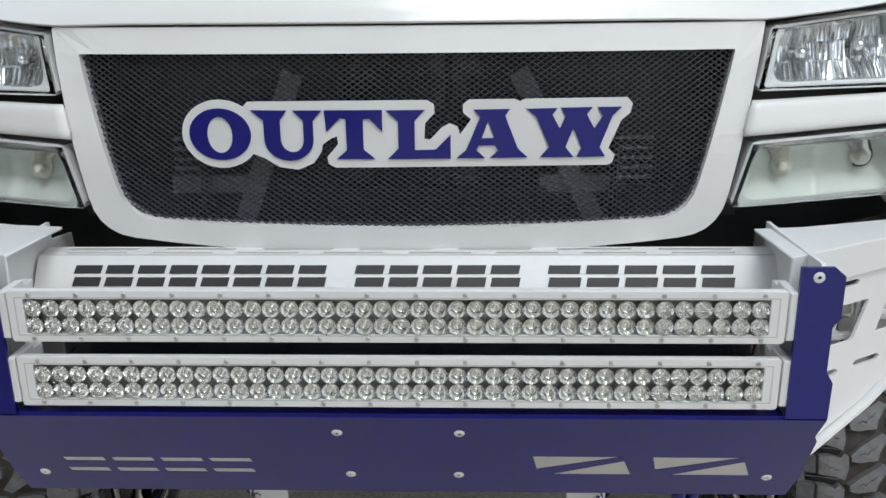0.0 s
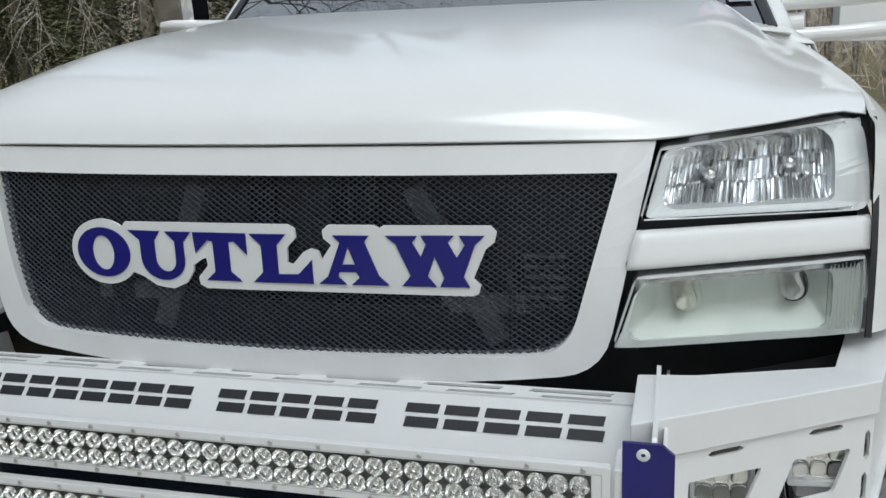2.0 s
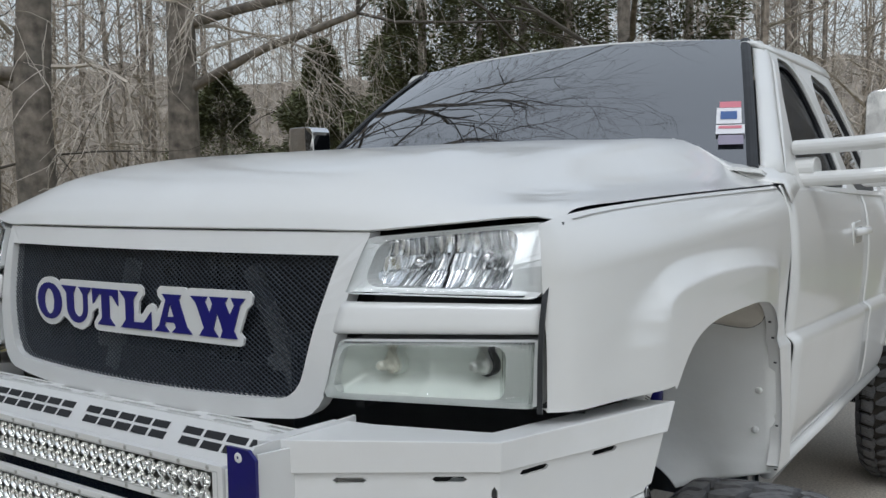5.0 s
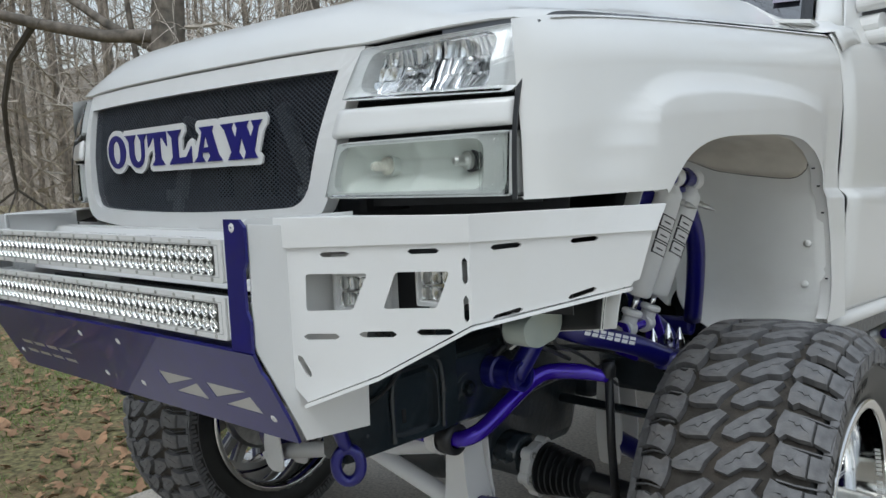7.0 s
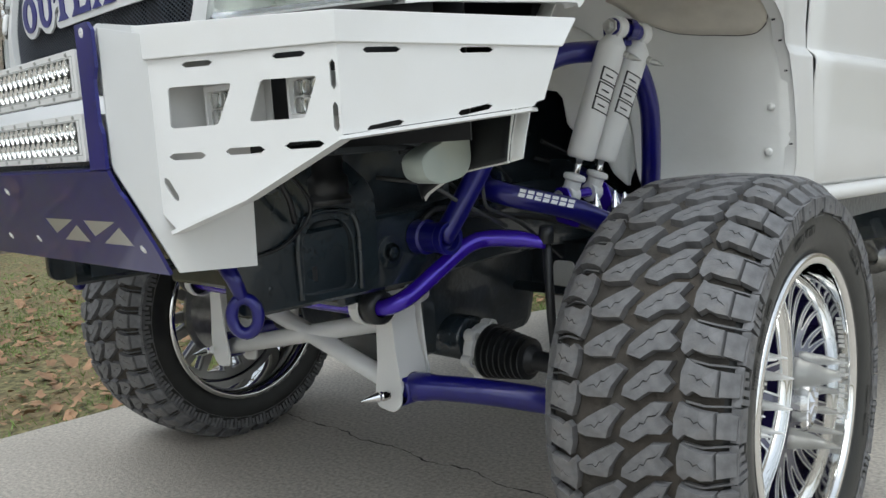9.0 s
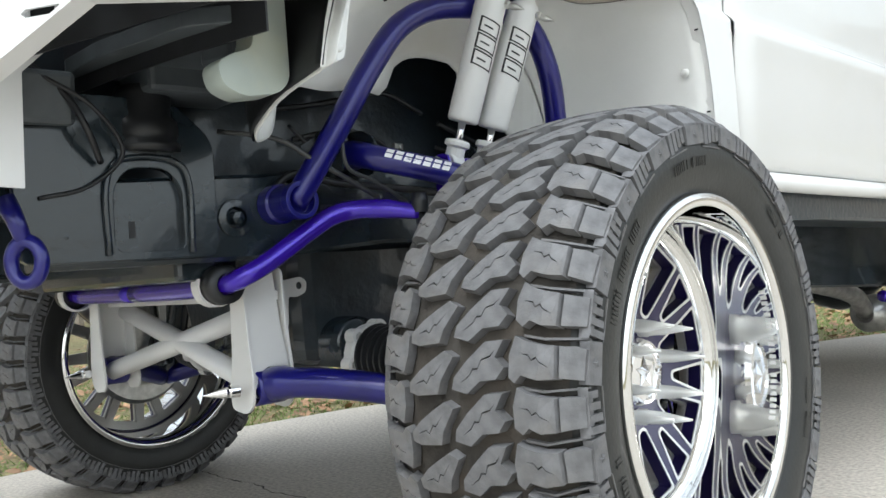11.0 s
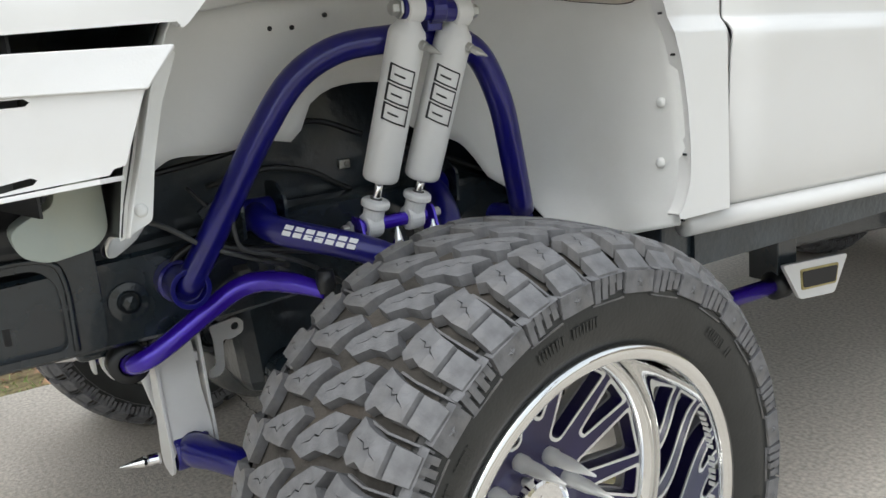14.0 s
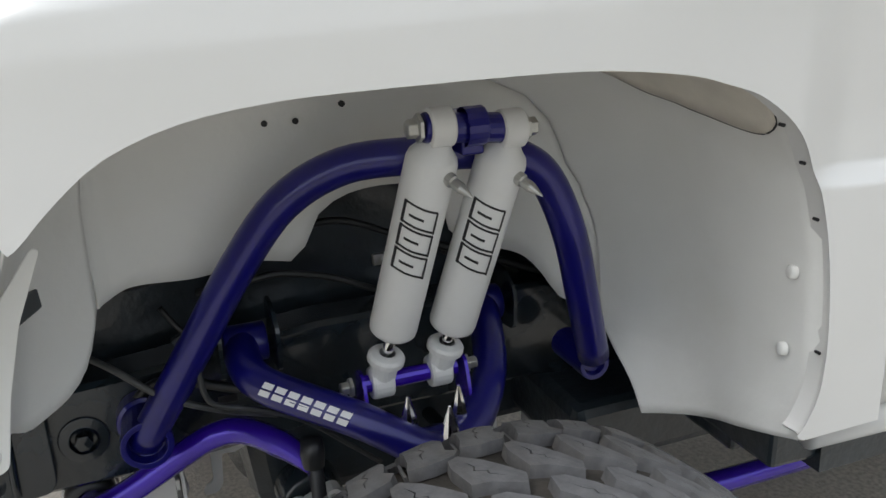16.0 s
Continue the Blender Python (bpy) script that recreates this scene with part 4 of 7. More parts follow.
bm = plate(bm_new(), outline, 0.006, sk_m, holes + cuts)
skid = tpart("skid_plate", bm, BLUE, "deep blue skid plate with triangular cut-outs")
up = [(0.553, -0.225), (0.598, -0.225), (0.613, -0.212), (0.613, -0.155), (0.603, -0.138), (0.603, -0.072), (0.613, -0.055), (0.612, 0.0), (0.553, 0.0)]
for sx in (1, -1):
    m = frame_m(sk_o + Vector((0, 0, 0)), (1, 0, 0), (0, 0, -1))
    part("upright", plate(bm_new(), [(sx * x, y) for x, y in up], 0.006, m), BLUE, skid, "blue upright bracket").matrix_parent_inverse = Matrix()
bm = bm_new()
sheet(bm, lambda u, v: Vector((-0.553 + 1.106 * u, -0.287 + 0.05 * v, 1.013 + 0.002 * v)), lin(0, 1, 1), lin(0, 1, 1))
part("folded_edge", bm, BLUE, skid, "blue folded top edge", solid=0.004).matrix_parent_inverse = Matrix()
# pale steel seen through the cut-outs
BRIGHT_STEEL = mat("brushed_steel", (0.66, 0.66, 0.65), 0.34, metal=0.85, var=0.06, scale=8)
bm = bm_new()
plate(bm, [(-0.545, 0.085), (0.56, 0.085), (0.56, 0.165), (-0.545, 0.165)], 0.003, sk_m @ Matrix.Translation((0, 0, -0.0022)))
part("backing_strip", bm, BRIGHT_STEEL, skid, "pale steel strip behind the cut-outs").matrix_parent_inverse = Matrix()


def bolt_head(bm, m, r, h, hexa=True):
    lathe(bm, [(r * 1.5, 0), (r * 1.5, h * 0.25), (r, h * 0.3), (r, h * 0.9), (r * 0.85, h), (0, h)], 6 if hexa else 14, m)


def dome_bolt(p, n, parent):
    bm = bm_new()
    m = frame_m(p, n, (0, 0, 1) if abs(Vector(n).z) < 0.9 else (1, 0, 0))
    lathe(bm, [(0.011, 0), (0.0105, 0.003), (0.007, 0.0065), (0.003, 0.0075), (0.0025, 0.005), (0, 0.005)], 18, m)
    part("bolt", bm, WHITE_FLAT, parent, "white button-head bolt", smooth=False).matrix_parent_inverse = Matrix()


sk_n = -(Vector((1, 0, 0)).cross(down)).normalized()
sk_n = sk_n if sk_n.y < 0 else -sk_n
for x, y in ((-0.088, 0.038), (0.092, 0.038), (-0.078, 0.150), (0.090, 0.150), (0.562, 0.150), (-0.562, 0.150)):
    dome_bolt(sk_m @ Vector((x, y, 0)) + sk_n * 0.0005, sk_n, skid)
for sx in (1, -1):
    dome_bolt(Vector((sx * 0.577, -0.2875, 1.223)), (0, -1, 0), skid)

# ---- light bars ----
CUP = mat("lamp_cup", (0.90, 0.90, 0.88), 0.15, metal=1.0, var=0.1, scale=60)
STRIP = mat("satin_reflector", (0.48, 0.48, 0.45), 0.25, metal=0.6, var=0.1, scale=60)
DOME = glass_mat("lamp_dome", (0.96, 0.97, 0.96), 0.02, 1.42)


def dome_mesh(name, r, ribbed, seg=16, rings=5):
    bm = bm_new()
    rows = []
    for i in range(rings + 1):
        a = math.pi / 2 * i / rings
        rr, h = r * math.cos(a) ** 0.7, r * 0.55 * math.sin(a)
        if i == rings:
            rows.append([bm.verts.new((0, -h, 0))] * seg)
            continue
        row = []
        for k in range(seg):
            t = 2 * math.pi * k / seg
            sq = lambda q: math.copysign(abs(q) ** (0.55 + 0.45 * i / rings), q)
            x = rr * sq(math.cos(t))
            row.append(bm.verts.new((x, -h + (0.0016 * math.sin(x * 1500) if ribbed else 0), rr * sq(math.sin(t)))))
        rows.append(row)
    for a, b in zip(rows, rows[1:]):
        for k in range(seg):
            q = []
            for v in (a[k], a[(k + 1) % seg], b[(k + 1) % seg], b[k]):
                if v not in q:
                    q.append(v)
            f = bm.faces.new(q)
            f.smooth = not ribbed
    me = bpy.data.meshes.new(name)
    bm.to_mesh(me)
    bm.free()
    me.materials.append(DOME)
    return me


def cup_mesh(r):
    bm = bm_new()
    lathe(bm, [(r * 1.02, 0.0005), (r * 0.93, 0.004), (r * 0.55, 0.012), (r * 0.28, 0.013), (r * 0.25, 0.009), (0, 0.009)], 12, Matrix.Rotation(radians(90), 4, "Z"))
    me = bpy.data.meshes.new("led_cup")
    for f in bm.faces:
        f.smooth = True
    bm.to_mesh(me)
    bm.free()
    me.materials.append(CUP)
    return me


DOME_A, DOME_B, CUPM = dome_mesh("led_lens", 0.0127, False), dome_mesh("led_lens", 0.0127, True, 20), cup_mesh(0.0126)
bm = bm_new()
lathe(bm, [(0.0034, 0), (0.0034, 0.0016), (0.0026, 0.0022), (0.0016, 0.0022), (0.0014, 0.001), (0, 0.001)], 8, Matrix.Rotation(radians(-90), 4, "Z"))
SCREW = bpy.data.meshes.new("screw")
bm.to_mesh(SCREW)
bm.free()
SCREW.materials.append(STEEL)


def child(name, me, parent, loc, label=""):
    ob = new(name, me)
    ob.parent = parent
    ob.location = loc
    if label:
        ob["label"] = label
    return ob


def light_bar(zc):
    """Twin-row light bar; its front stands at y -0.29."""
    hw, hh, yf = 0.540, 0.0385, -0.293
    bm = bm_new()
    m = frame_m((0, yf, zc), (1, 0, 0), (0, 0, 1))
    L = [(-hw, -hh), (hw, -hh), (hw, hh), (-hw, hh)]
    I = [(-0.517, -0.0255), (0.517, -0.0255), (0.517, 0.0255), (-0.517, 0.0255)]
    plate(bm, rounded(L, 0.004, 2), 0.012, Matrix(), [I])
    for v in bm.verts:
        v.co = Vector((v.co.x, yf - v.co.z, zc + v.co.y))
    bar = tpart("light_bar", bm, WHITE_FLAT, "white twin-row LED light bar with clear lenses", bevel=0.0012)
    comb = [(0.0125, -hh + 0.006)] + [p for k in range(4) for p in ((0.014 + k * 0.008, hh - 0.018 - k * 0.002), (0.014 + k * 0.008, hh - 0.008 - k * 0.004), (0.018 + k * 0.008, hh - 0.009 - k * 0.004), (0.018 + k * 0.008, hh - 0.019 - k * 0.002))] + [(0.048, hh - 0.030), (0.048, -hh + 0.006)]
    bm = plate(bm_new(), comb, 1.05, frame_m((0.525, yf, zc), (0, 1, 0), (0, 0, 1)))
    part("housing", bm, WHITE_FLAT, bar, "white finned housing")
    bm = bm_new()
    box(bm, (0, yf + 0.0115, zc), (1.034, 0.0012, 0.051))
    part("reflector_strip", bm, STRIP, bar, "bright reflector strip").matrix_parent_inverse = Matrix()
    ring = [(-0.530, -0.0288), (0.530, -0.0288), (0.530, 0.0288), (-0.530, 0.0288)]
    inn = [(x * 0.9968, z * 0.945) for x, z in ring]
    bm = plate(bm_new(), ring, 0.0006, frame_m((0, yf - 0.0003, zc), (1, 0, 0), (0, 0, 1)), [inn])
    part("seal_line", bm, BEZEL, bar, "thin grey seal round the lenses").matrix_parent_inverse = Matrix()
    for k in range(40):
        for j in (-1, 1):
            p = (-0.5035 + k * 0.02582, yf + 0.0108, zc + j * 0.0126)
            child("led_cup", CUPM, bar, (p[0], p[1] - 0.0135, p[2]))
            ob = child("led_lens", DOME_B if k < 6 or k > 33 else DOME_A, bar, (p[0], p[1] - 0.004, p[2]))
            ob.visible_shadow = False
    for k in range(16):
        x = -0.508 + k * 1.016 / 15
        for z in (0.0325, -0.0325):
            child("screw", SCREW, bar, (x, yf - 0.0002, zc + z))
    for sx in (1, -1):
        bm = bm_new()
        box(bm, (sx * 0.549, yf + 0.03, zc), (0.012, 0.055, 0.07))
        box(bm, (sx * 0.556, yf + 0.06, zc), (0.02, 0.06, 0.05))
        part("end_bracket", bm, WHITE_FLAT, bar, "white end bracket", bevel=0.002).matrix_parent_inverse = Matrix()


light_bar(1.1645)
light_bar(1.0645)


# ---- pod lamps inside the bumper wings ----
def pod_lamp(p, yaw):
    m = pose(*p, 0, 0, yaw)
    bm = bm_new()
    box(bm, (0, 0.035, 0), (0.078, 0.05, 0.070))
    plate(bm, rounded([(-0.042, -0.037), (0.042, -0.037), (0.042, 0.037), (-0.042, 0.037)], 0.005, 3), 0.012, Matrix.Rotation(radians(90), 4, "X"), [rounded([(-0.036, -0.028), (0.036, -0.028), (0.036, 0.028), (-0.036, 0.028)], 0.004, 2)])
    box(bm, (0, 0.03, -0.046), (0.05, 0.03, 0.03))
    bmesh.ops.transform(bm, matrix=m, verts=bm.verts)
    pod = tpart("pod_lamp", bm, WHITE_FLAT, "small white square LED pod lamp", bevel=0.001)
    bm = bm_new()
    box(bm, (0, 0.010, 0), (0.074, 0.002, 0.058))
    bmesh.ops.transform(bm, matrix=m, verts=bm.verts)
    part("pod_reflector", bm, CUP, pod).matrix_parent_inverse = Matrix()
    for i in (-1, 0, 1):
        for j in (-1, 1):
            ob = child("led_lens", DOME_A, pod, (0, 0, 0))
            ob.matrix_basis = m @ Matrix.Translation((i * 0.0235, 0.008, j * 0.0135)) @ Matrix.Diagonal((0.9, 0.7, 0.98, 1))


for sx in (1, -1):
    pod_lamp((sx * 0.676, -0.122, 1.097), sx * 6)
    pod_lamp((sx * 0.808, -0.050, 1.106), sx * 6)
    m = frame_m((sx * 0.700, -0.062, 0), (sx * 0.85, 0.53, 0), (0, 0, 1))
    part("pod_bracket", plate(bm_new(), [(-0.10, 1.04), (0.02, 1.04), (0.02, 1.16), (-0.10, 1.16)], 0.004 * sx, m), WHITE_FLAT, bumper, "white plate behind the inner pod lamp").matrix_parent_inverse = Matrix()
    # Added black plate that gives the lamp holes their dark inside.
    m = frame_m((sx * 0.700, 0.03, 0), (sx * 0.85, 0.53, 0), (0, 0, 1))
    part("dark_backing", plate(bm_new(), [(-0.12, 1.02), (0.26, 1.06), (0.26, 1.20), (-0.12, 1.20)], 0.004 * sx, m), BLACK_TRIM, bumper, "black backing put behind the wing plates to darken the holes").matrix_parent_inverse = Matrix()

# ---- wheels ----
R_T = 0.469
WIDE = 1.19


def crown(u):
    """Tread radius over the width, u in metres from the middle."""
    return R_T - 0.013 * (u / 0.165) ** 2 - 0.65 * max(0.0, abs(u) - 0.150)


def on_tread(u, v, deep):
    """A place on the tread from millimetres across and round, deep metres under the crown."""
    u, a = u * WIDE / 1000, v / 452
    r = crown(u) - deep
    return Vector((u, r * math.sin(a), r * math.cos(a)))


def tread_block(bm, outline, sipe, r0, r1):
    """A block with sloping flanks; sipe is a zigzag slit cut into its top."""
    cu, cv = sum(p[0] for p in outline) / len(outline), sum(p[1] for p in outline) / len(outline)
    top = [(cu + (u - cu) * 0.955, cv + (v - cv) * 0.945) for u, v in outline]
    slit = [sipe[0]] + [(u, v + 1.1) for u, v in sipe[1:-1]] + [sipe[-1]] + [(u, v - 1.1) for u, v in sipe[-2:0:-1]] if sipe else []
    loops, edges = [], []
    for loop in (top, slit):
        vs = [bm.verts.new((u, v, 0)) for u, v in loop]
        loops.append(vs)
        edges += [bm.edges.new((a, b)) for a, b in zip(vs, vs[1:] + vs[:1])]
    bmesh.ops.triangle_fill(bm, use_beauty=True, use_dissolve=False, edges=edges)
    for vs, low, deep in ((loops[0], outline, r0), (loops[1], slit, r1 + 0.006)):
        lo = [bm.verts.new(on_tread(u, v, deep)) for u, v in low]
        for k in range(len(vs)):
            bm.faces.new((vs[k], vs[(k + 1) % len(vs)], lo[(k + 1) % len(vs)], lo[k]))
    for vs in loops:
        for v in vs:
            v.co = on_tread(v.co.x, v.co.y, r1)


def block_mesh(name, outline, sipe, extra=()):
    bm = bm_new()
    tread_block(bm, outline, sipe, 0.017, 0.0)
    for poly, r1 in extra:
        tread_block(bm, poly, (), 0.019, r1)
    bmesh.ops.recalc_face_normals(bm, faces=bm.faces)
    me = bpy.data.meshes.new(name)
    bm.to_mesh(me)
    bm.free()
    me.materials.append(RUBBER)
    return me


def zig(a, b, n, amp):
    return [(a[0] + (b[0] - a[0]) * k / n, a[1] + (b[1] - a[1]) * k / n + (0 if k in (0, n) else amp * (1 if k % 2 else -1))) for k in range(n + 1)]


def shift(pts, du, dv, k=1.0):
    return [(k * u + du, k * v + dv) for u, v in pts]


# outlines in millimetres: two slanting middle blocks, two alternating shoulder blocks
MID_R = [(-44, -17), (-18, -35), (4, -25), (30, -33), (42, -20), (27, 2), (39, 23), (10, 33), (-20, 16), (-41, 0)]
MID_L = [(-41, -7), (-25, -19), (15, -33), (21, -13), (42, 14), (25, 31), (0, 26), (-22, 20), (-43, 9)]
SIPE_R = [(-26, -12), (-12, -8), (-7, -1), (0, -4), (5, 6), (17, 5), (25, 12)]
SIPE_L = [(-27, 2), (-12, 1), (-6, -6), (1, 3), (6, 0), (22, 13)]
SH_A = [(80, -27), (88, -35), (97, -24), (117, -30), (136, -28), (136, 19), (118, 20), (101, 24), (87, 31), (80, 3)]
SH_B = [(86, -22), (96, -31), (105, -22), (120, -29), (136, -28), (136, 20), (121, 21), (104, 26), (91, 34), (85, 8)]
SIPE_S = [(94, 6), (106, 4), (110, -3), (116, 1), (120, -5), (130, -11)]
PAD_A = [(137.5, -27), (160, -30), (162, 17), (150, 20), (137.5, 18)]
PAD_B = [(137.5, -27), (161, -24), (161, 21), (137.5, 20)]
RIB = [(92, -42), (120, -46), (160, -41), (160, -37.5), (120, -42.5), (92, -38)]
SLANT = 0.46
MID_R, MID_L, SIPE_R, SIPE_L = ([(u, v + SLANT * u) for u, v in q] for q in (MID_R, MID_L, SIPE_R, SIPE_L))
BLOCKS = {}


def tread_meshes():
    turned = lambda q, d: [(-u, -v + d) for u, v in q]
    BLOCKS["c1"] = block_mesh("tread_block", shift(MID_L, -39, -18, 0.93), shift(SIPE_L, -39, -18))
    BLOCKS["c2"] = block_mesh("tread_block", shift(MID_R, 37, 0, 0.93), shift(SIPE_R, 37, 0))
    for key, (S, P) in {"a": (SH_A, PAD_A), "b": (SH_B, PAD_B)}.items():
        BLOCKS["o" + key] = block_mesh("shoulder_block", shift(S, 0, 12), shift(SIPE_S, 0, 12), [(shift(P, 0, 12), 0.003), (shift(RIB, 0, 12), 0.011)])
        BLOCKS["i" + key] = block_mesh("shoulder_block", turned(S, 16), turned(SIPE_S, 16), [(turned(P, 16), 0.003), (turned(RIB, 16), 0.011)])


tread_meshes()


def lug_mesh(kind):
    """Raised blocks on the tyre's shoulder: a star pad or three bars."""
    bm = bm_new()
    x0 = 0.1885

    def pad(y0, y1, r0, r1, h):
        vs = []
        for dx in (-0.010, h):
            for y, r in ((y0, r0), (y1, r0), (y1, r1), (y0, r1)):
                k = 0.0 if dx < 0 else 0.0
                vs.append(bm.verts.new((x0 + dx - (0.010 if r > 0.418 else 0.0) * (1 if dx > 0 else 0), y, r)))
        for f in ((3, 2, 1, 0), (4, 5, 6, 7), (0, 1, 5, 4), (1, 2, 6, 5), (2, 3, 7, 6), (3, 0, 4, 7)):
            bm.faces.new([vs[i] for i in f])
    if kind == "star":
        pad(-0.029, 0.029, 0.386, 0.417, 0.006)
        pts = [(0.006 * (1 if k % 2 else 2.4) / 2.4 * 1.3 * math.sin(math.pi * k / 5), 0.401 + 0.006 * (1 if k % 2 else 2.4) / 2.4 * 1.3 * math.cos(math.pi * k / 5)) for k in range(10)]
        lo = [bm.verts.new((x0 + 0.0062, y, r)) for y, r in pts]
        c = bm.verts.new((x0 + 0.0092, 0, 0.401))
        for k in range(10):
            bm.faces.new((lo[k], lo[(k + 1) % 10], c))
    else:
        for k in range(4):
            pad(-0.029 + k * 0.0155, -0.019 + k * 0.0155, 0.384 + k * 0.003, 0.417, 0.007 - 0.001 * k)
        pad(-0.0335, 0.0335, 0.4175, 0.4205, 0.005)
        pad(-0.031, 0.031, 0.3795, 0.3815, 0.004)
    me = bpy.data.meshes.new("sidewall_lug")
    bmesh.ops.recalc_face_normals(bm, faces=bm.faces)
    bm.to_mesh(me)
    bm.free()
    me.materials.append(RUBBER)
    return me


LUG_STAR, LUG_BAR = lug_mesh("star"), lug_mesh("bars")


SATIN = mat("satin_silver", (0.78, 0.78, 0.76), 0.38, metal=0.55, var=0.05, scale=20)
SPOKE = mat("dark_purple_spoke_paint", (0.012, 0.008, 0.06), 0.3, metal=0.3, coat=0.4, var=0.15, scale=14)


def polar(r, a):
    return (r * math.cos(radians(a)), r * math.sin(radians(a)))


def spoke_windows(grow):
    """Openings of the wheel face: eight long round-ended ones and eight narrow forks."""
    out = []
    for k in range(8):
        a, g = k * 45, grow * 230
        out.append(rounded([polar(0.116 - grow, a - 5.5 - g), polar(0.116 - grow, a + 5.5 + g), polar(0.246 + grow, a + 10.4 + g), polar(0.246 + grow, a - 10.4 - g)], [0.02, 0.02, 0.008, 0.008], 5))
        b = a + 22.5
        out.append(rounded([polar(0.150 - grow, b - 2.2 - g), polar(0.150 - grow, b + 2.2 + g), polar(0.246 + grow, b + 6.2 + g), polar(0.246 + grow, b - 6.2 - g)], 0.008, 4))
    return out


def wheel(steer_name, at, yaw):
    """A tyre on a deep polished rim; local +x is the outer side."""
    bm = bm_new()
    # barrel
    prof = [(0.2825, 0.177), (0.285, 0.180), (0.303, 0.1815), (0.307, 0.176), (0.303, 0.163), (0.296, 0.159), (0.300, -0.179), (0.315, -0.185), (0.315, -0.193), (0.296, -0.193), (0.283, -0.15), (0.275, -0.06), (0.272, 0.0), (0.276, 0.05), (0.280, 0.12), (0.282, 0.166)]
    lathe(bm, prof, 96, None, True)
    w = part("wheel", bm, ALU, truck, "deep-dish polished alloy wheel with a mud-terrain tyre", smooth=True)
    w.matrix_parent_inverse = truck_inv
    w.matrix_basis = pose(*at, 0, 0, yaw)
    # tyre carcass
    bm = bm_new()
    prof = [(0.296, 0.160), (0.303, 0.170), (0.328, 0.184), (0.360, 0.191), (0.386, 0.190), (0.402, 0.184), (0.415, 0.168), (0.438, 0.13), (0.449, 0.06), (0.452, 0.0), (0.449, -0.06), (0.438, -0.13), (0.415, -0.168), (0.402, -0.184), (0.388, -0.190), (0.362, -0.191), (0.335, -0.187), (0.314, -0.181), (0.306, -0.175)]
    lathe(bm, prof, 96)
    tyre = part("tyre", bm, SIDEWALL, w, "black mud-terrain tyre", smooth=True)
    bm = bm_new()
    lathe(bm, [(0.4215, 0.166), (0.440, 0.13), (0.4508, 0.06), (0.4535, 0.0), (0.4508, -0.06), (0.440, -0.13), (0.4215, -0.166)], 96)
    part("tread_base", bm, GROOVE, w, "dusty brown-grey rubber between the tread blocks, darkened for groove shade", smooth=True)
    # raised sidewall ribs and unreadable size marking
    bm = bm_new()
    for r in (0.326, 0.392):
        lathe(bm, [(r - 0.0015, 0.1775 if r < 0.36 else 0.1885), (r, 0.1825 if r < 0.36 else 0.1915), (r + 0.0015, 0.1805 if r < 0.36 else 0.1890)], 96)
    part("sidewall_rib", bm, SIDEWALL, w, "thin moulded sidewall rings", smooth=True)
    bm = bm_new()
    for a0, n in ((70, 13), (112, 6), (20, 9), (200, 13), (260, 9), (320, 6)):
        for k in range(n):
            a = radians(a0 - k * 2.1)
            if k % 5 == 4:
                continue
            c = Matrix.Rotation(a, 4, "X")
            for dv, rr in ((-0.0045, 0), (0.0025, 0)):
                vs = [c @ Vector((0.1900, dv - 0.0012, 0.350)), c @ Vector((0.1900, dv + 0.0012 + (k % 3) * 0.001, 0.350)), c @ Vector((0.1915, dv + 0.0012 + (k % 3) * 0.001, 0.366)), c @ Vector((0.1915, dv - 0.0012, 0.366))]
                bm.faces.new([bm.verts.new(p + Vector((0.0012, 0, 0))) for p in vs])
    part("size_marking", bm, SIDEWALL, w, "raised unreadable bars on the sidewall", solid=0.001, kind="stuff")
    # face: polished disc with a purple layer inside milled edges
    spin = pose(0, 0, 0, 12, 0, 0)
    disc = spin @ frame_m((0.024, 0, 0), (0, 1, 0), (0, 0, 1))
    circ = lambda r, n=72: [polar(r, 360 * k / n) for k in range(n)]
    bm = plate(bm_new(), circ(0.271), 0.026, disc, spoke_windows(0.0))
    # dished towards the hub
    for v in bm.verts:
        r = math.hypot(v.co.y, v.co.z)
        v.co.x -= 0.030 * max(0.0, 1 - r / 0.271)
    face = part("spoke_face", bm, SPOKE, w, "dark purple spokes with bright milled edges")
    bm = plate(bm_new(), circ(0.262), 0.012, disc @ Matrix.Translation((0, 0, -0.027)), spoke_windows(-0.004))
    for v in bm.verts:
        r = math.hypot(v.co.y, v.co.z)
        v.co.x -= 0.030 * max(0.0, 1 - r / 0.271)
    part("spoke_back", bm, ALU_DULL, w, "dull inner layer behind the spokes")
    bm = plate(bm_new(), circ(0.268), 0.005, disc @ Matrix.Translation((0, 0, -0.041)), spoke_windows(0.0))
    for v in bm.verts:
        r = math.hypot(v.co.y, v.co.z)
        v.co.x -= 0.030 * max(0.0, 1 - r / 0.271)
    part("spoke_rear", bm, ALU_DULL, w, "dull bare aluminium rear of the spokes")
    for inner, outer in zip(spoke_windows(0.0), spoke_windows(0.006)):
        bm = plate(bm_new(), outer, 0.003, disc @ Matrix.Translation((0, 0, 0.0012)), [inner])
        for v in bm.verts:
            v.co.x -= 0.030 * max(0.0, 1 - math.hypot(v.co.y, v.co.z) / 0.271)
        part("milled_edge", bm, SATIN, w, "bright milled edge of an opening")
    bm = bm_new()
    for k in range(22):
        if k in (8, 14):
            continue
        c = Matrix.Rotation(radians(-26 + k * 2.4), 4, "X")
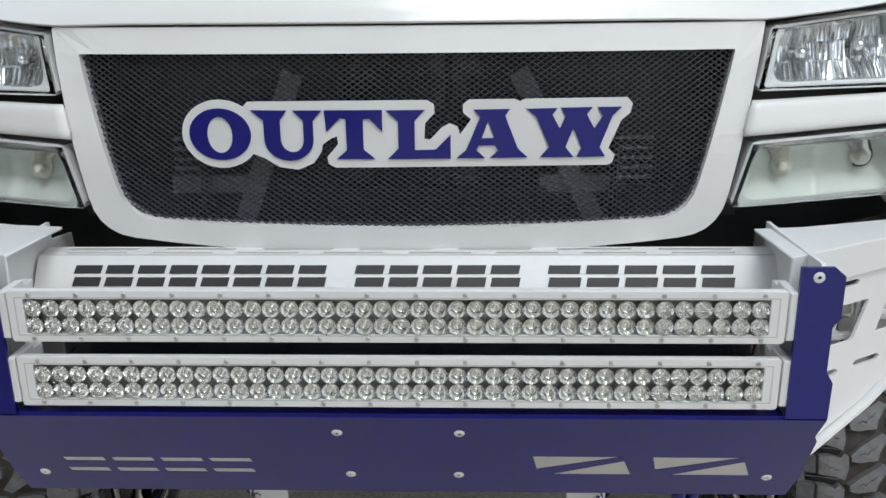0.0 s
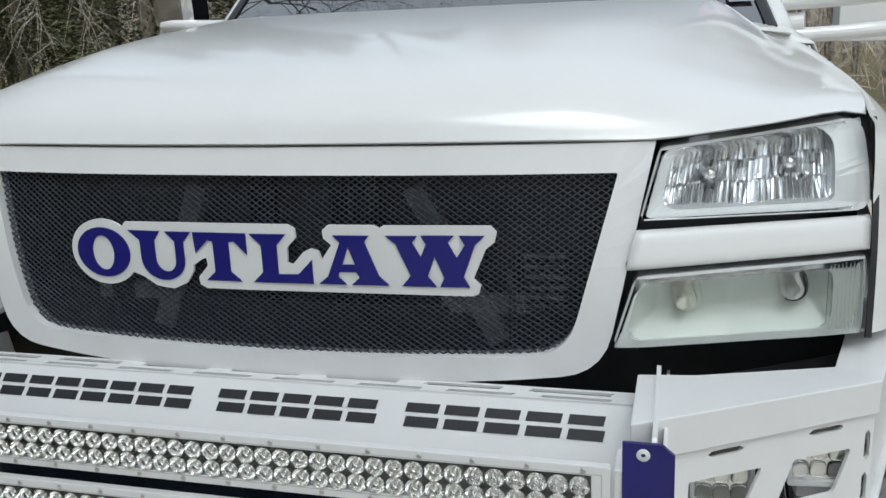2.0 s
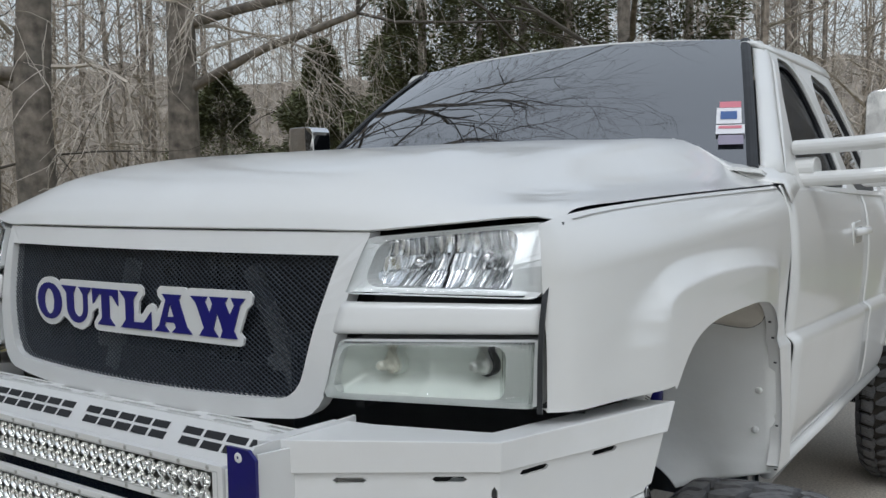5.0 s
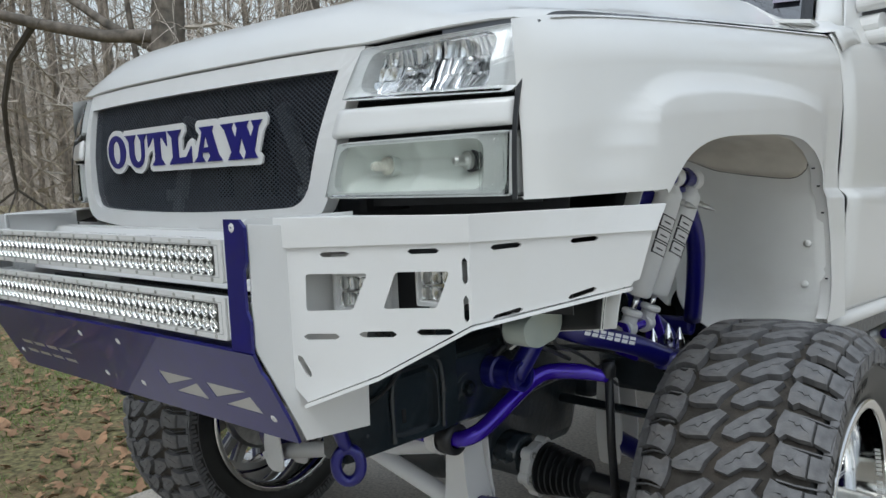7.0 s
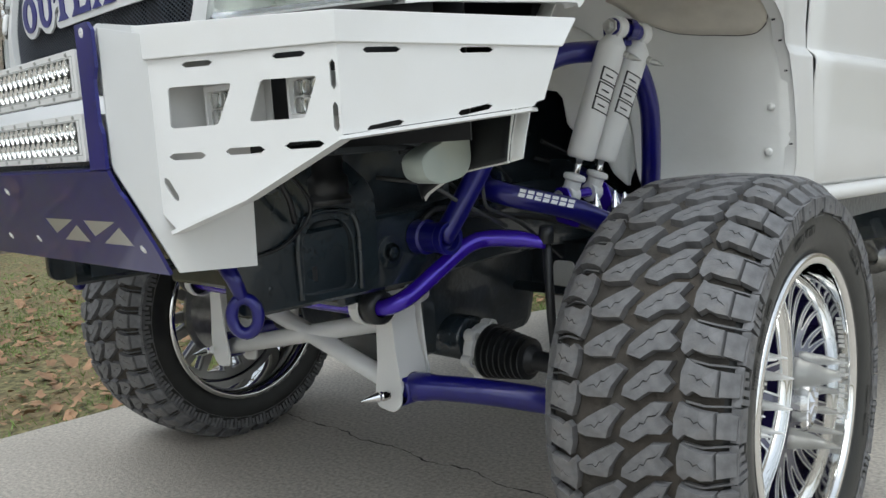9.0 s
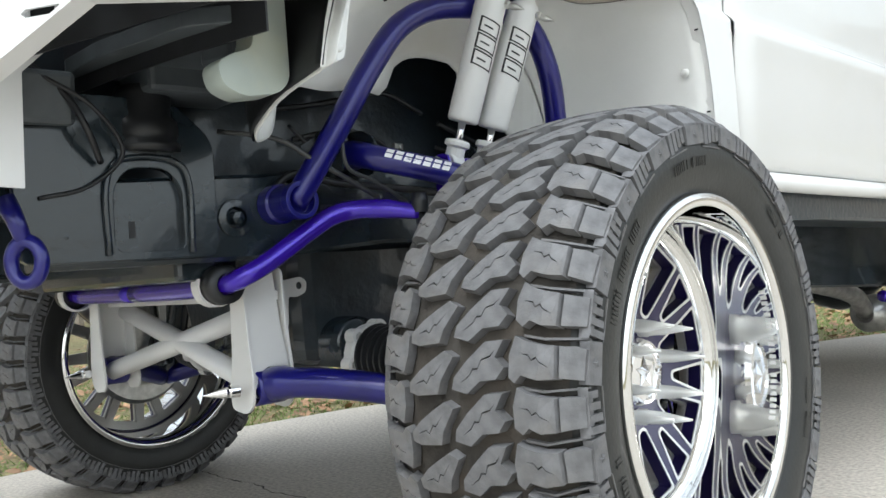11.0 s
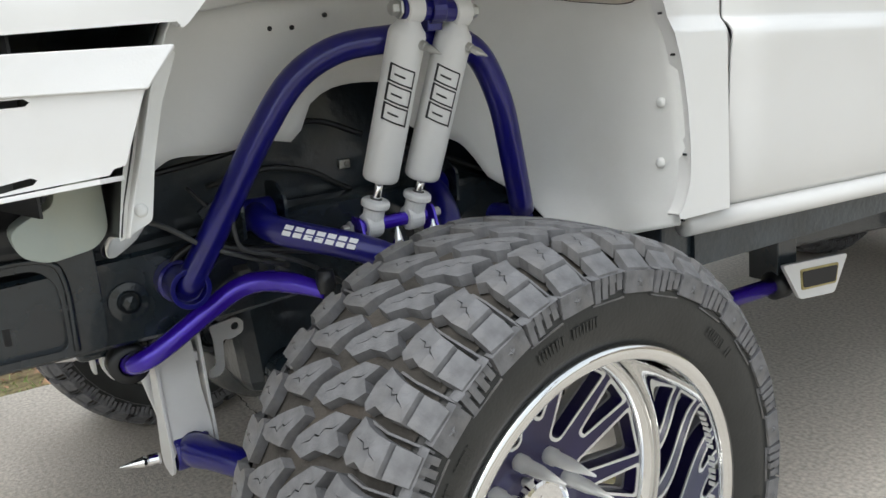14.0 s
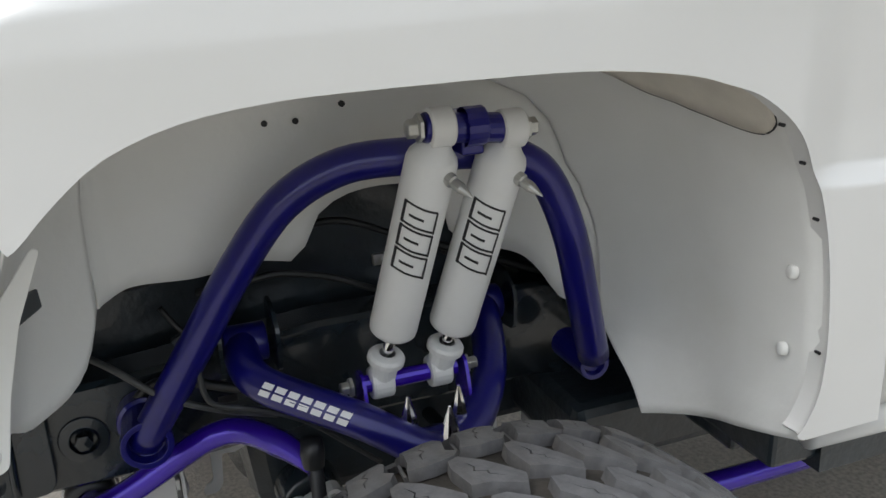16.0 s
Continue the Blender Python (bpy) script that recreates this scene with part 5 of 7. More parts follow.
        bm.faces.new([bm.verts.new(c @ Vector((x, y, 0))) for x, y in ((0.148, 0.2804), (0.160, 0.2808))] + [bm.verts.new(c @ Matrix.Rotation(radians(1.5), 4, "X") @ Vector((x, y, 0))) for x, y in ((0.160, 0.2808), (0.148, 0.2804))])
    part("rim_marking", bm, SATIN, w, "pale unreadable bars round the barrel", solid=0.0005, kind="stuff")
    bm = bm_new()
    lathe(bm, [(0.274, 0.010), (0.274, 0.040), (0.265, 0.042), (0.252, 0.034), (0.250, 0.020)], 96)
    part("inner_ring", bm, ALU, w, "polished inner ring", smooth=True)
    # hub and cap
    bm = bm_new()
    lathe(bm, [(0.100, -0.02), (0.100, 0.0), (0.095, 0.004), (0.062, 0.004), (0.060, 0.028), (0.056, 0.040), (0.050, 0.042), (0.048, 0.036), (0, 0.036)], 48)
    cap = part("centre_cap", bm, CHROME, w, "chrome centre cap with a star", smooth=False)
    bm = bm_new()
    tip = bm.verts.new((0.046, 0, 0))
    ring = [bm.verts.new((0.0365, (0.030 if k % 2 == 0 else 0.012) * math.sin(math.pi * k / 5), (0.030 if k % 2 == 0 else 0.012) * math.cos(math.pi * k / 5))) for k in range(10)]
    for k in range(10):
        bm.faces.new((ring[k], ring[(k + 1) % 10], tip))
    part("cap_star", bm, CHROME, w, "raised chrome star")
    for k in range(8):
        a = radians(k * 45 + 12)
        m = Matrix.Rotation(a, 4, "X") @ Matrix.Translation((0.004, 0, 0.086))
        bm = bm_new()
        lathe(bm, [(0.015, 0), (0.015, 0.018), (0.0125, 0.022), (0.0115, 0.05), (0.0075, 0.075), (0.002, 0.108), (0, 0.109)], 14, m)
        part("lug_spike", bm, SATIN, w, "long satin silver spike lug nut", smooth=True)
    bm = bm_new()
    lathe(bm, [(0.0, -0.08), (0.165, -0.08), (0.178, -0.065), (0.175, -0.045), (0.0, -0.045)], 40)
    part("brake_disc", bm, STEEL, w, "grey brake disc behind the spokes", smooth=False)
    return w


def dress_tyre(w, stars=True):
    """Tread blocks and shoulder lugs, each a piece of its own."""
    N = 40
    for k in range(N):
        a = 2 * math.pi * k / N
        rot = Matrix.Rotation(-a, 4, "X")
        for key in ("c1", "c2", "oa" if k % 2 else "ob", "ia" if k % 2 else "ib"):
            ob = new(BLOCKS[key].name, BLOCKS[key])
            ob.parent = w
            ob.matrix_basis = rot
        ob = new("sidewall_lug", LUG_STAR if k % 2 else LUG_BAR)
        ob.parent = w
        ob.matrix_basis = Matrix.Rotation(-a - 0.02, 4, "X")
        ob = new("sidewall_lug", LUG_BAR)
        ob.parent = w
        ob.matrix_basis = Matrix.Rotation(math.pi, 4, "Z") @ Matrix.Rotation(a, 4, "X")


STEER = 5.5
WHEELS = [wheel("fl", (1.024, 0.844, 0.444), STEER), wheel("fr", (-0.990, 0.755, 0.450), 180 + 4), wheel("rl", (0.97, 4.15, 0.450), 0), wheel("rr", (-0.68, 3.95, 0.450), 180)]

# ---- inner arch liner ----
FLAP = mat("dusty_tan_liner", (0.68, 0.64, 0.56), 0.6, var=0.15, scale=7, dirt=(0.50, 0.45, 0.37), dscale=10, damt=0.5, bump=0.1, bscale=60)
LIN_PATH = [(0.315, 0.980), (0.325, 1.02), (0.345, 1.08), (0.368, 1.16), (0.398, 1.235), (0.430, 1.285), (0.48, 1.325), (0.55, 1.350), (0.65, 1.362), (0.80, 1.366), (0.95, 1.362), (1.05, 1.348), (1.12, 1.330), (1.180, 1.295), (1.222, 1.250), (1.258, 1.19), (1.275, 1.12), (1.286, 1.05), (1.292, 0.98), (1.293, 0.92), (1.288, 0.86), (1.284, 0.83), (1.280, 0.79)]
LIN_IN = [(0.0, 0.60), (0.025, 0.575), (0.05, 0.565), (0.10, 0.565), (0.14, 0.57), (0.25, 0.565), (0.45, 0.555), (0.70, 0.56), (0.85, 0.565), (0.90, 0.580), (0.94, 0.630), (0.97, 0.685), (1.0, 0.72)]


def liner_pt(s, w, sx):
    n = len(LIN_PATH) - 1
    i = min(n - 1, int(s * n))
    f = s * n - i
    y = LIN_PATH[i][0] * (1 - f) + LIN_PATH[i + 1][0] * f
    z = LIN_PATH[i][1] * (1 - f) + LIN_PATH[i + 1][1] * f
    xin = curve(s, LIN_IN)
    xo = curve(s, [(0, 0.930), (0.12, 0.935), (0.25, 0.955), (0.5, 0.955), (0.62, 0.966), (0.9, 0.966), (1.0, 0.958)])
    x = xo + (xin - xo) * w
    top = max(0.0, min(1, (s - 0.16) / 0.08)) * max(0.0, min(1, (0.80 - s) / 0.1))
    z -= 0.07 * top * max(0.0, (w - 0.68) / 0.32) ** 2
    if s < 0.3:
        f = 1 - s / 0.3
        y += f * curve(w, [(0, 0.0), (0.7, 0.008), (0.80, 0.014), (0.86, 0.028), (0.91, 0.058), (1.0, 0.135)])
        z -= 0.105 * w * max(0.0, 1 - s / 0.10)
    if s > 0.9:
        z += (0.032 * (1 - w) - 0.030 * w) * (s - 0.9) / 0.1
    if s > 0.6:
        y -= 0.020 * math.sin(math.pi * w) * min(1, (s - 0.6) / 0.1)
    if s > 0.45:
        bend = max(0.0, (w - 0.5) / 0.5) ** 2 * min(1, (s - 0.45) / 0.2)
        y -= 0.085 * bend
        z -= 0.035 * bend * max(0.0, min(1, (0.85 - s) / 0.2))
    z += 0.004 * math.sin(9 * w + 7 * s) * top
    return Vector((sx * x, y, z))


LIN_W = lin(0, 0.72, 10) + [0.76, 0.80, 0.83, 0.86, 0.885, 0.91, 0.93, 0.95, 0.965, 0.98, 0.99, 1.0]


def foot_cut(w):
    """Where the liner's front foot begins: its inner corner is cut round."""
    return curve(w, [(0, 0.002), (0.45, 0.018), (0.75, 0.010), (0.85, 0.006), (0.90, 0.012), (0.94, 0.022), (0.97, 0.038), (0.985, 0.052), (1.0, 0.070)])


def inner_wall(sx):
    """The painted inner panel, with its lower edge cut away round the frame."""
    def pt(u, v):
        s = 0.08 + 0.79 * u
        a = liner_pt(s, 1.0, 1)
        cut = curve(a.y + 0.085 * max(0.0, min(1, (s - 0.45) / 0.2)), [(0.345, 1.00), (0.42, 1.00), (0.453, 1.020), (0.486, 1.034), (0.575, 1.031), (0.663, 1.042), (0.718, 1.034), (0.742, 1.068), (0.756, 1.097), (0.806, 1.123), (0.888, 1.126), (0.945, 1.108), (0.961, 1.045), (1.03, 1.010), (1.13, 0.978), (1.21, 0.915), (1.29, 0.86)])
        z = a.z + (min(cut, a.z - 0.002) - a.z) * v
        x = a.x - 0.022 * math.sin(min(1, v) * math.pi * 0.5)
        return Vector((sx * x, a.y, z))
    bm = bm_new()
    sheet(bm, pt, lin(0, 1, 110), lin(0, 1, 8))
    return bm


for sx in (1, -1):
    bm = bm_new()
    sheet(bm, lambda s, w: liner_pt(s + foot_cut(w) * max(0.0, 1 - s / 0.12), w, sx), lin(0, 1, 88), LIN_W)
    ln = tpart("arch_liner", bm, LINER, "off-white painted wheel arch liner with bolts and small holes", smooth=True, solid=0.003)
    part("inner_panel", inner_wall(sx), LINER, ln, "off-white inner wing panel with a cut lower edge", smooth=True, solid=0.003)
    bm = bm_new()
    sheet(bm, lambda s, w: liner_pt(s + foot_cut(w) * max(0.0, 1 - s / 0.12), w, sx) + Vector((-0.003 * sx, -0.006, 0.002)), lin(0.0, 0.24, 24), LIN_W[1:])
    part("liner_back", bm, BLACK_TRIM, ln, "unpainted black back of the liner", smooth=True, solid=0.002)
    edge = [(0.308, 0.972), (0.324, 1.051), (0.347, 1.128), (0.374, 1.161), (0.412, 1.212), (0.420, 1.209), (0.390, 1.140), (0.370, 1.069), (0.355, 0.993)]
    bm = plate(bm_new(), rounded(edge, 0.006, 2), 0.003 * sx, frame_m((sx * 0.902, 0, 0), (0, 1, 0), (0, 0, 1)))
    part("front_flange", bm, LINER, ln, "off-white side flange of the liner", bevel=0.001)
    bm = lathe(bm_new(), [(0.0095, -0.004), (0.009, 0.003), (0.0065, 0.005), (0, 0.006)], 16, frame_m((sx * 0.902, 0.342, 1.010), (sx, 0, 0), (0, 0, 1)))
    part("liner_bolt", bm, LINER, ln, "painted dome bolt", smooth=True)
    if sx > 0:
        for p, n in (((0.925, 1.271, 1.049), (-0.2, -1, 0.1)), ((0.915, 1.275, 0.937), (-0.2, -1, 0.1)), ((0.815, 1.262, 0.80), (0, -1, 0.15)) ):
            bm = bm_new()
            m = frame_m(p, n, (0, 0, 1))
            lathe(bm, [(0.0095, -0.006), (0.009, 0.001), (0.0065, 0.003), (0, 0.004)], 16, m)
            part("liner_bolt", bm, LINER, ln, "painted dome bolt", smooth=True)
        for y, z, x in ((0.690, 1.240, 0.548), (0.733, 1.239, 0.548), (0.799, 1.257, 0.552), (0.637, 1.141, 0.536)):
            # Black disc painted for the shade inside the hole.
            bm = bm_new()
            lathe(bm, [(0.0045, 0.0), (0.0045, 0.0045), (0, 0.0046)], 12, Matrix.Translation((x, y, z)))
            part("drain_hole", bm, INK_SHADE, ln, "small hole, its inner shade painted black")
        bm = bm_new()
        flap = lambda w: curve(w, [(0.0, 0.60), (0.05, 0.63), (0.15, 0.648), (0.4, 0.645), (0.6, 0.628), (0.72, 0.60), (0.80, 0.56)])
        sheet(bm, lambda w, v: liner_pt(0.48 + (flap(w) - 0.48) * v, w, 1) + Vector((0, -0.003, -0.004)), lin(0, 0.80, 20), lin(0, 1, 10))
        part("splash_flap", bm, FLAP, ln, "dusty tan flap at the top of the liner", smooth=True, solid=0.002)
        # Black bead drawn for the shadow gap at the flap's edge.
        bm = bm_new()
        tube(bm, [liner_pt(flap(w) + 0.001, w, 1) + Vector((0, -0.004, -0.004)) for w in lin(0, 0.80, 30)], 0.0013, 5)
        part("flap_shade_line", bm, INK_SHADE, ln, "black line painting the shadow gap along the flap")
        for s in (0.62, 0.66, 0.71, 0.83, 0.96):
            q = liner_pt(s, 0.0, 1)
            # Nothing is cut; a black disc shows the hole's shade.
            bm = bm_new()
            lathe(bm, [(0.0022, -0.004), (0.0022, 0.0035), (0, 0.0036)], 10, Matrix.Translation((0.972, q.y - 0.010, q.z - 0.010)))
            part("flange_hole", bm, INK_SHADE, ln, "small hole, its inner shade painted black")

# ---- chassis ----
for sx in (1, -1):
    bm = bm_new()
    path = [(0.02, 0.70, 0.85), (0.45, 0.70, 0.87), (0.75, 0.72, 0.90), (1.15, 0.72, 0.90), (1.45, 0.62, 0.80), (2.2, 0.51, 0.80), (3.4, 0.435, 0.80), (3.8, 0.62, 0.80), (4.3, 0.75, 0.93), (5.3, 0.75, 0.90)]
    rows = []
    for y, z0, z1 in path:
        rows.append([bm.verts.new((sx * x, y, z)) for x, z in ((0.468, z0 + 0.008), (0.460, z0), (0.392, z0), (0.384, z0 + 0.008), (0.384, z1 - 0.008), (0.392, z1), (0.460, z1), (0.468, z1 - 0.008))])
    for a, b in zip(rows, rows[1:]):
        for k in range(8):
            bm.faces.new((a[k], a[(k + 1) % 8], b[(k + 1) % 8], b[k]))
    bm.faces.new(rows[0])
    bm.faces.new(rows[-1][::-1])
    rail = tpart("frame_rail", bm, BLACK, "black steel frame rail")
    if sx > 0:
        for y, z, r in ((0.385, 0.782, 0.022), (0.06, 0.755, 0.016)):
            bm = bm_new()
            m = Matrix.Translation((0.468, y, z))
            lathe(bm, [(r * 1.7, 0), (r * 1.65, 0.004), (r, 0.006), (r * 0.9, 0.012)], 24, m)
            lathe(bm, [(r * 0.62, 0.005), (r * 0.62, 0.016), (0, 0.018)], 6, m)
            part("frame_bolt", bm, BLACK, rail, "black hex bolt with washer", bevel=0.001)
        for y, z, w, h in ((0.18, 0.765, 0.012, 0.030), (0.33, 0.842, 0.018, 0.018), (0.60, 0.80, 0.03, 0.012), (0.53, 0.745, 0.006, 0.020), (0.98, 0.80, 0.02, 0.02)):
            # Thin black patch paints the dark inside of each rail hole.
            bm = bm_new()
            box(bm, (0.4685, y, z), (0.0012, w, h))
            part("frame_hole", bm, INK_SHADE, rail, "hole in the rail, its inner shade painted black", bevel=0.0004)
# cross member and crumple horn under the bumper
for c, sz in (((0, 0.02, 0.87), (0.78, 0.10, 0.12)), ((0, 0.36, 0.70), (0.80, 0.14, 0.07)), ((0, 0.80, 0.62), (0.36, 0.30, 0.10))):
    tpart("cross_member", box(bm_new(), c, sz), BLACK, "black chassis cross member", bevel=0.012)
for sx in (1, -1):
    bm = bm_new()
    # pressed horn: a hollow arch-shaped pocket on the outside of the rail
    out = rounded([(-0.02, 0.71), (0.34, 0.71), (0.34, 0.93), (0.26, 1.00), (0.02, 1.00), (-0.02, 0.93)], 0.03, 4)
    hole = rounded([(0.142, 0.725), (0.272, 0.725), (0.272, 0.84), (0.245, 0.874), (0.172, 0.874), (0.145, 0.84)], 0.02, 4)
    plate(bm, out, 0.02 * sx, frame_m((sx * 0.485, 0, 0), (0, 1, 0), (0, 0, 1)), [hole])
    horn = tpart("frame_horn", bm, BLACK, "black pressed steel frame horn with a dark pocket", bevel=0.004)
    bm = bm_new()
    tube(bm, spline([(sx * 0.488, 0.130, 0.72), (sx * 0.490, 0.130, 0.84), (sx * 0.490, 0.162, 0.888), (sx * 0.490, 0.255, 0.888), (sx * 0.490, 0.284, 0.845), (sx * 0.488, 0.284, 0.72)], 5), 0.006, 10)
    part("pocket_rim", bm, BLACK, horn, "rolled rim round the pocket", smooth=True)
    bm = bm_new()
    lathe(bm, [(0.0, 0.0), (0.062, 0.0), (0.064, 0.012), (0.056, 0.020), (0.060, 0.03), (0.060, 0.055), (0.050, 0.064), (0.052, 0.10), (0.046, 0.12), (0, 0.12)], 24, frame_m((sx * 0.455, 0.22, 0.905), (0, 0, 1), (1, 0, 0)))
    part("rubber_mount", bm, BLACK_TRIM, horn, "black rubber body mount", smooth=True)
bm = bm_new()
sheet(bm, lambda u, v: Vector((0.36, 0.05 + 1.4 * u, 0.72 + 0.62 * v)), lin(0, 1, 3), lin(0, 1, 3))
tpart("transmission", box(bm_new(), (0.0, 1.7, 0.74), (0.42, 1.3, 0.22)), BLACK, "black transmission underside", bevel=0.04)
tpart("engine_bay_side", bm, UNDER, "black engine bay side panel", solid=0.004)
bm = sheet(bm_new(), lambda u, v: Vector((-0.36, 0.05 + 1.4 * u, 0.72 + 0.62 * v)), lin(0, 1, 3), lin(0, 1, 3))
tpart("engine_bay_side", bm, UNDER, "black engine bay side panel", solid=0.004)
tpart("engine_block", box(bm_new(), (0, 0.75, 0.95), (0.5, 0.6, 0.5)), UNDER, "black engine block", bevel=0.03)
tpart("oil_pan", box(bm_new(), (0.0, 0.86, 0.60), (0.56, 0.44, 0.30), None, 1.15), UNDER, "black oil pan and gear housing", bevel=0.04)
tpart("gearbox_shield", box(bm_new(), (0.30, 1.52, 0.66), (0.62, 0.76, 0.12)), UNDER, "black shield under the gearbox", bevel=0.02)
tpart("skid_bracket", box(bm_new(), (0.0, 1.12, 0.66), (0.72, 0.12, 0.16)), UNDER, "black rear cross member of the arms", bevel=0.02)
# dark boxes, hoses and wires between horn and liner
DARKGREY = mat("dark_grey_plastic", (0.068, 0.078, 0.086), 0.45, var=0.3, scale=14)
tray = [(0.40, 0.10), (0.555, 0.105), (0.78, 0.15), (0.86, 0.235), (0.70, 0.34), (0.592, 0.385), (0.40, 0.36)]
bm = plate(bm_new(), rounded(tray, 0.02, 3), 0.028, Matrix.Translation((0, 0, 1.075)), [rounded([(0.60, 0.165), (0.76, 0.190), (0.75, 0.212), (0.60, 0.190)], 0.004, 2), rounded([(0.60, 0.29), (0.68, 0.275), (0.67, 0.295), (0.62, 0.308)], 0.004, 2)])
tpart("splash_shield", bm, DARKGREY, "dark grey plastic tray under the wing", bevel=0.006)
for c, sz, a in (((0.70, 0.285, 1.065), (0.11, 0.085, 0.095), 6), ((0.47, 0.30, 1.04), (0.14, 0.20, 0.07), 0), ((0.47, 0.02, 0.99), (0.10, 0.12, 0.09), 8)):
    tpart("splash_shield", box(bm_new(), c, sz, Matrix.Rotation(radians(a), 3, "Y")), DARKGREY, "dark grey plastic box under the wing", bevel=0.010)
for pts, r in (([(0.50, 0.0, 1.05), (0.52, 0.06, 0.99), (0.53, 0.09, 0.93), (0.50, 0.12, 0.88)], 0.006), ([(0.52, 0.02, 1.02), (0.53, 0.10, 0.97), (0.50, 0.16, 0.90), (0.495, 0.10, 0.84), (0.49, 0.02, 0.82)], 0.004), ([(0.475, 0.44, 0.80), (0.50, 0.50, 0.865), (0.52, 0.60, 0.845), (0.60, 0.76, 0.82), (0.72, 0.84, 0.78)], 0.008), ([(0.45, 0.45, 1.00), (0.46, 0.60, 1.02), (0.45, 0.78, 1.06), (0.45, 0.9, 1.02)], 0.006), ([(0.45, 0.95, 1.0), (0.46, 1.05, 0.96), (0.46, 1.2, 0.90)], 0.007), ([(0.47, 0.52, 0.97), (0.49, 0.55, 0.93), (0.50, 0.585, 0.90)], 0.004)):
    bm = bm_new()
    tube(bm, spline(pts, 6), r, 8)
    tpart("hose", bm, BLACK_TRIM, "black hose or cable", smooth=True)
bm = bm_new()
box(bm, (0.49, 0.545, 0.925), (0.012, 0.03, 0.014), Matrix.Rotation(0.5, 3, "X"))
tpart("cable_clip", bm, DARKGREY, "small grey cable clip")
# washer tank
TANK = mat("milky_plastic", (0.42, 0.47, 0.43), 0.35, var=0.08, scale=6, dirt=(0.50, 0.50, 0.36), dscale=8, damt=0.6)
bm = bm_new()
prof = [(0.188, 0.992), (0.196, 0.958), (0.232, 0.943), (0.295, 0.953), (0.315, 0.975), (0.315, 1.12), (0.262, 1.12), (0.25, 1.02), (0.212, 1.008)]
plate(bm, rounded(prof, 0.014, 4), 0.055, frame_m((0.805, 0, 0), (0, 1, 0), (0, 0, 1)))
tpart("washer_tank", bm, TANK, "milky plastic washer tank", bevel=0.012, smooth=True)
# ---- suspension, both sides ----
BRANDBAR = mat("white_marking", (0.82, 0.82, 0.84), 0.4)


def suspension(sx):
    S = lambda p: Vector((sx * p[0], p[1], p[2]))
    # shock hoop
    bm = bm_new()
    hoop = [(0.548, 0.470, 0.800), (0.575, 0.520, 0.886), (0.600, 0.568, 0.972), (0.622, 0.623, 1.066), (0.640, 0.688, 1.150), (0.660, 0.768, 1.194), (0.690, 0.859, 1.203), (0.70, 0.935, 1.203), (0.702, 0.995, 1.188), (0.70, 1.042, 1.150), (0.70, 1.078, 1.066), (0.68, 1.111, 0.957), (0.648, 1.150, 0.838)]
    tube(bm, [S(p) for p in spline(hoop, 5)], 0.0250, 20)
    hp = tpart("shock_hoop", bm, BLUE, "deep blue tubular shock hoop", smooth=True)
    bm = bm_new()
    m = frame_m(S((0.47, 0.474, 0.806)), (sx, 0, 0), (0, 0, 1))
    lathe(bm, [(0.040, 0), (0.040, 0.03), (0.034, 0.034), (0.034, 0.078), (0.037, 0.084), (0.037, 0.104), (0.028, 0.104), (0.026, 0.086), (0, 0.086)], 28, m)
    part("hoop_foot", bm, BLUE, hp, "blue round frame mount", smooth=False, bevel=0.001)
    bm = bm_new()
    m = frame_m(S((0.54, 1.158, 0.815)), (sx, 0, 0), (0, 0, 1))
    lathe(bm, [(0.026, 0), (0.026, 0.10), (0.018, 0.10), (0.016, 0.09), (0, 0.09)], 24, m)
    part("hoop_foot", bm, BLUE, hp, "blue round frame mount", bevel=0.001)
    # top cross pin
    bm = bm_new()
    tube(bm, [S((0.758, 0.846, 1.252)), S((0.758, 0.980, 1.238))], 0.019, 18)
    box(bm, S((0.727, 0.912, 1.235)), (0.06, 0.03, 0.05))
    lathe(bm, [(0.025, -0.014), (0.025, 0.014), (0, 0.014)], 18, frame_m(S((0.758, 0.912, 1.247)), (0, 1, 0), (0, 0, 1)))
    part("shock_cross_pin", bm, BLUE, hp, "blue cross tube for the shocks", smooth=False, bevel=0.003)
    for y, d in ((0.843, -1), (0.980, 1)):
        bm = bm_new()
        bolt_head(bm, frame_m(S((0.758, y, 1.252 if d < 0 else 1.238)), (0, d, 0), (0, 0, 1)), 0.0125, 0.018)
        part("cross_bolt", bm, STEEL, hp, "zinc hex bolt", bevel=0.001)
    for dy in (0.0, 0.095):
        a, b = Vector((0.757, 0.868 + dy, 1.250 - dy * 0.12)), Vector((0.652, 0.800 + dy * 0.93, 0.872))
        d = (b - a).normalized()
        bm = bm_new()
        ax = frame_m(S(a + d * 0.01), S(d), (0, 1, 0))
        lathe(bm, [(0.0, 0.006), (0.018, 0.008), (0.024, 0.018), (0.031, 0.026), (0.0335, 0.034), (0.0335, 0.288), (0.0325, 0.295), (0.029, 0.299), (0, 0.299)], 28, ax)
        lathe(bm, [(0.022, -0.016), (0.025, -0.014), (0.025, 0.014), (0.022, 0.016), (0.014, 0.016), (0.014, -0.016)], 24, frame_m(S(a), (0, 1, 0), (0, 0, 1)), True)
        sh = tpart("shock_absorber", bm, WHITE_FLAT, "white shock absorber with a black outlined marking", smooth=True, bevel=0.001)
        bm = bm_new()
        tube(bm, [S(a + d * 0.30), S(b - d * 0.02)], 0.008, 14)
        part("shaft", bm, CHROME, sh, "chrome shaft", smooth=True)
        bm = bm_new()
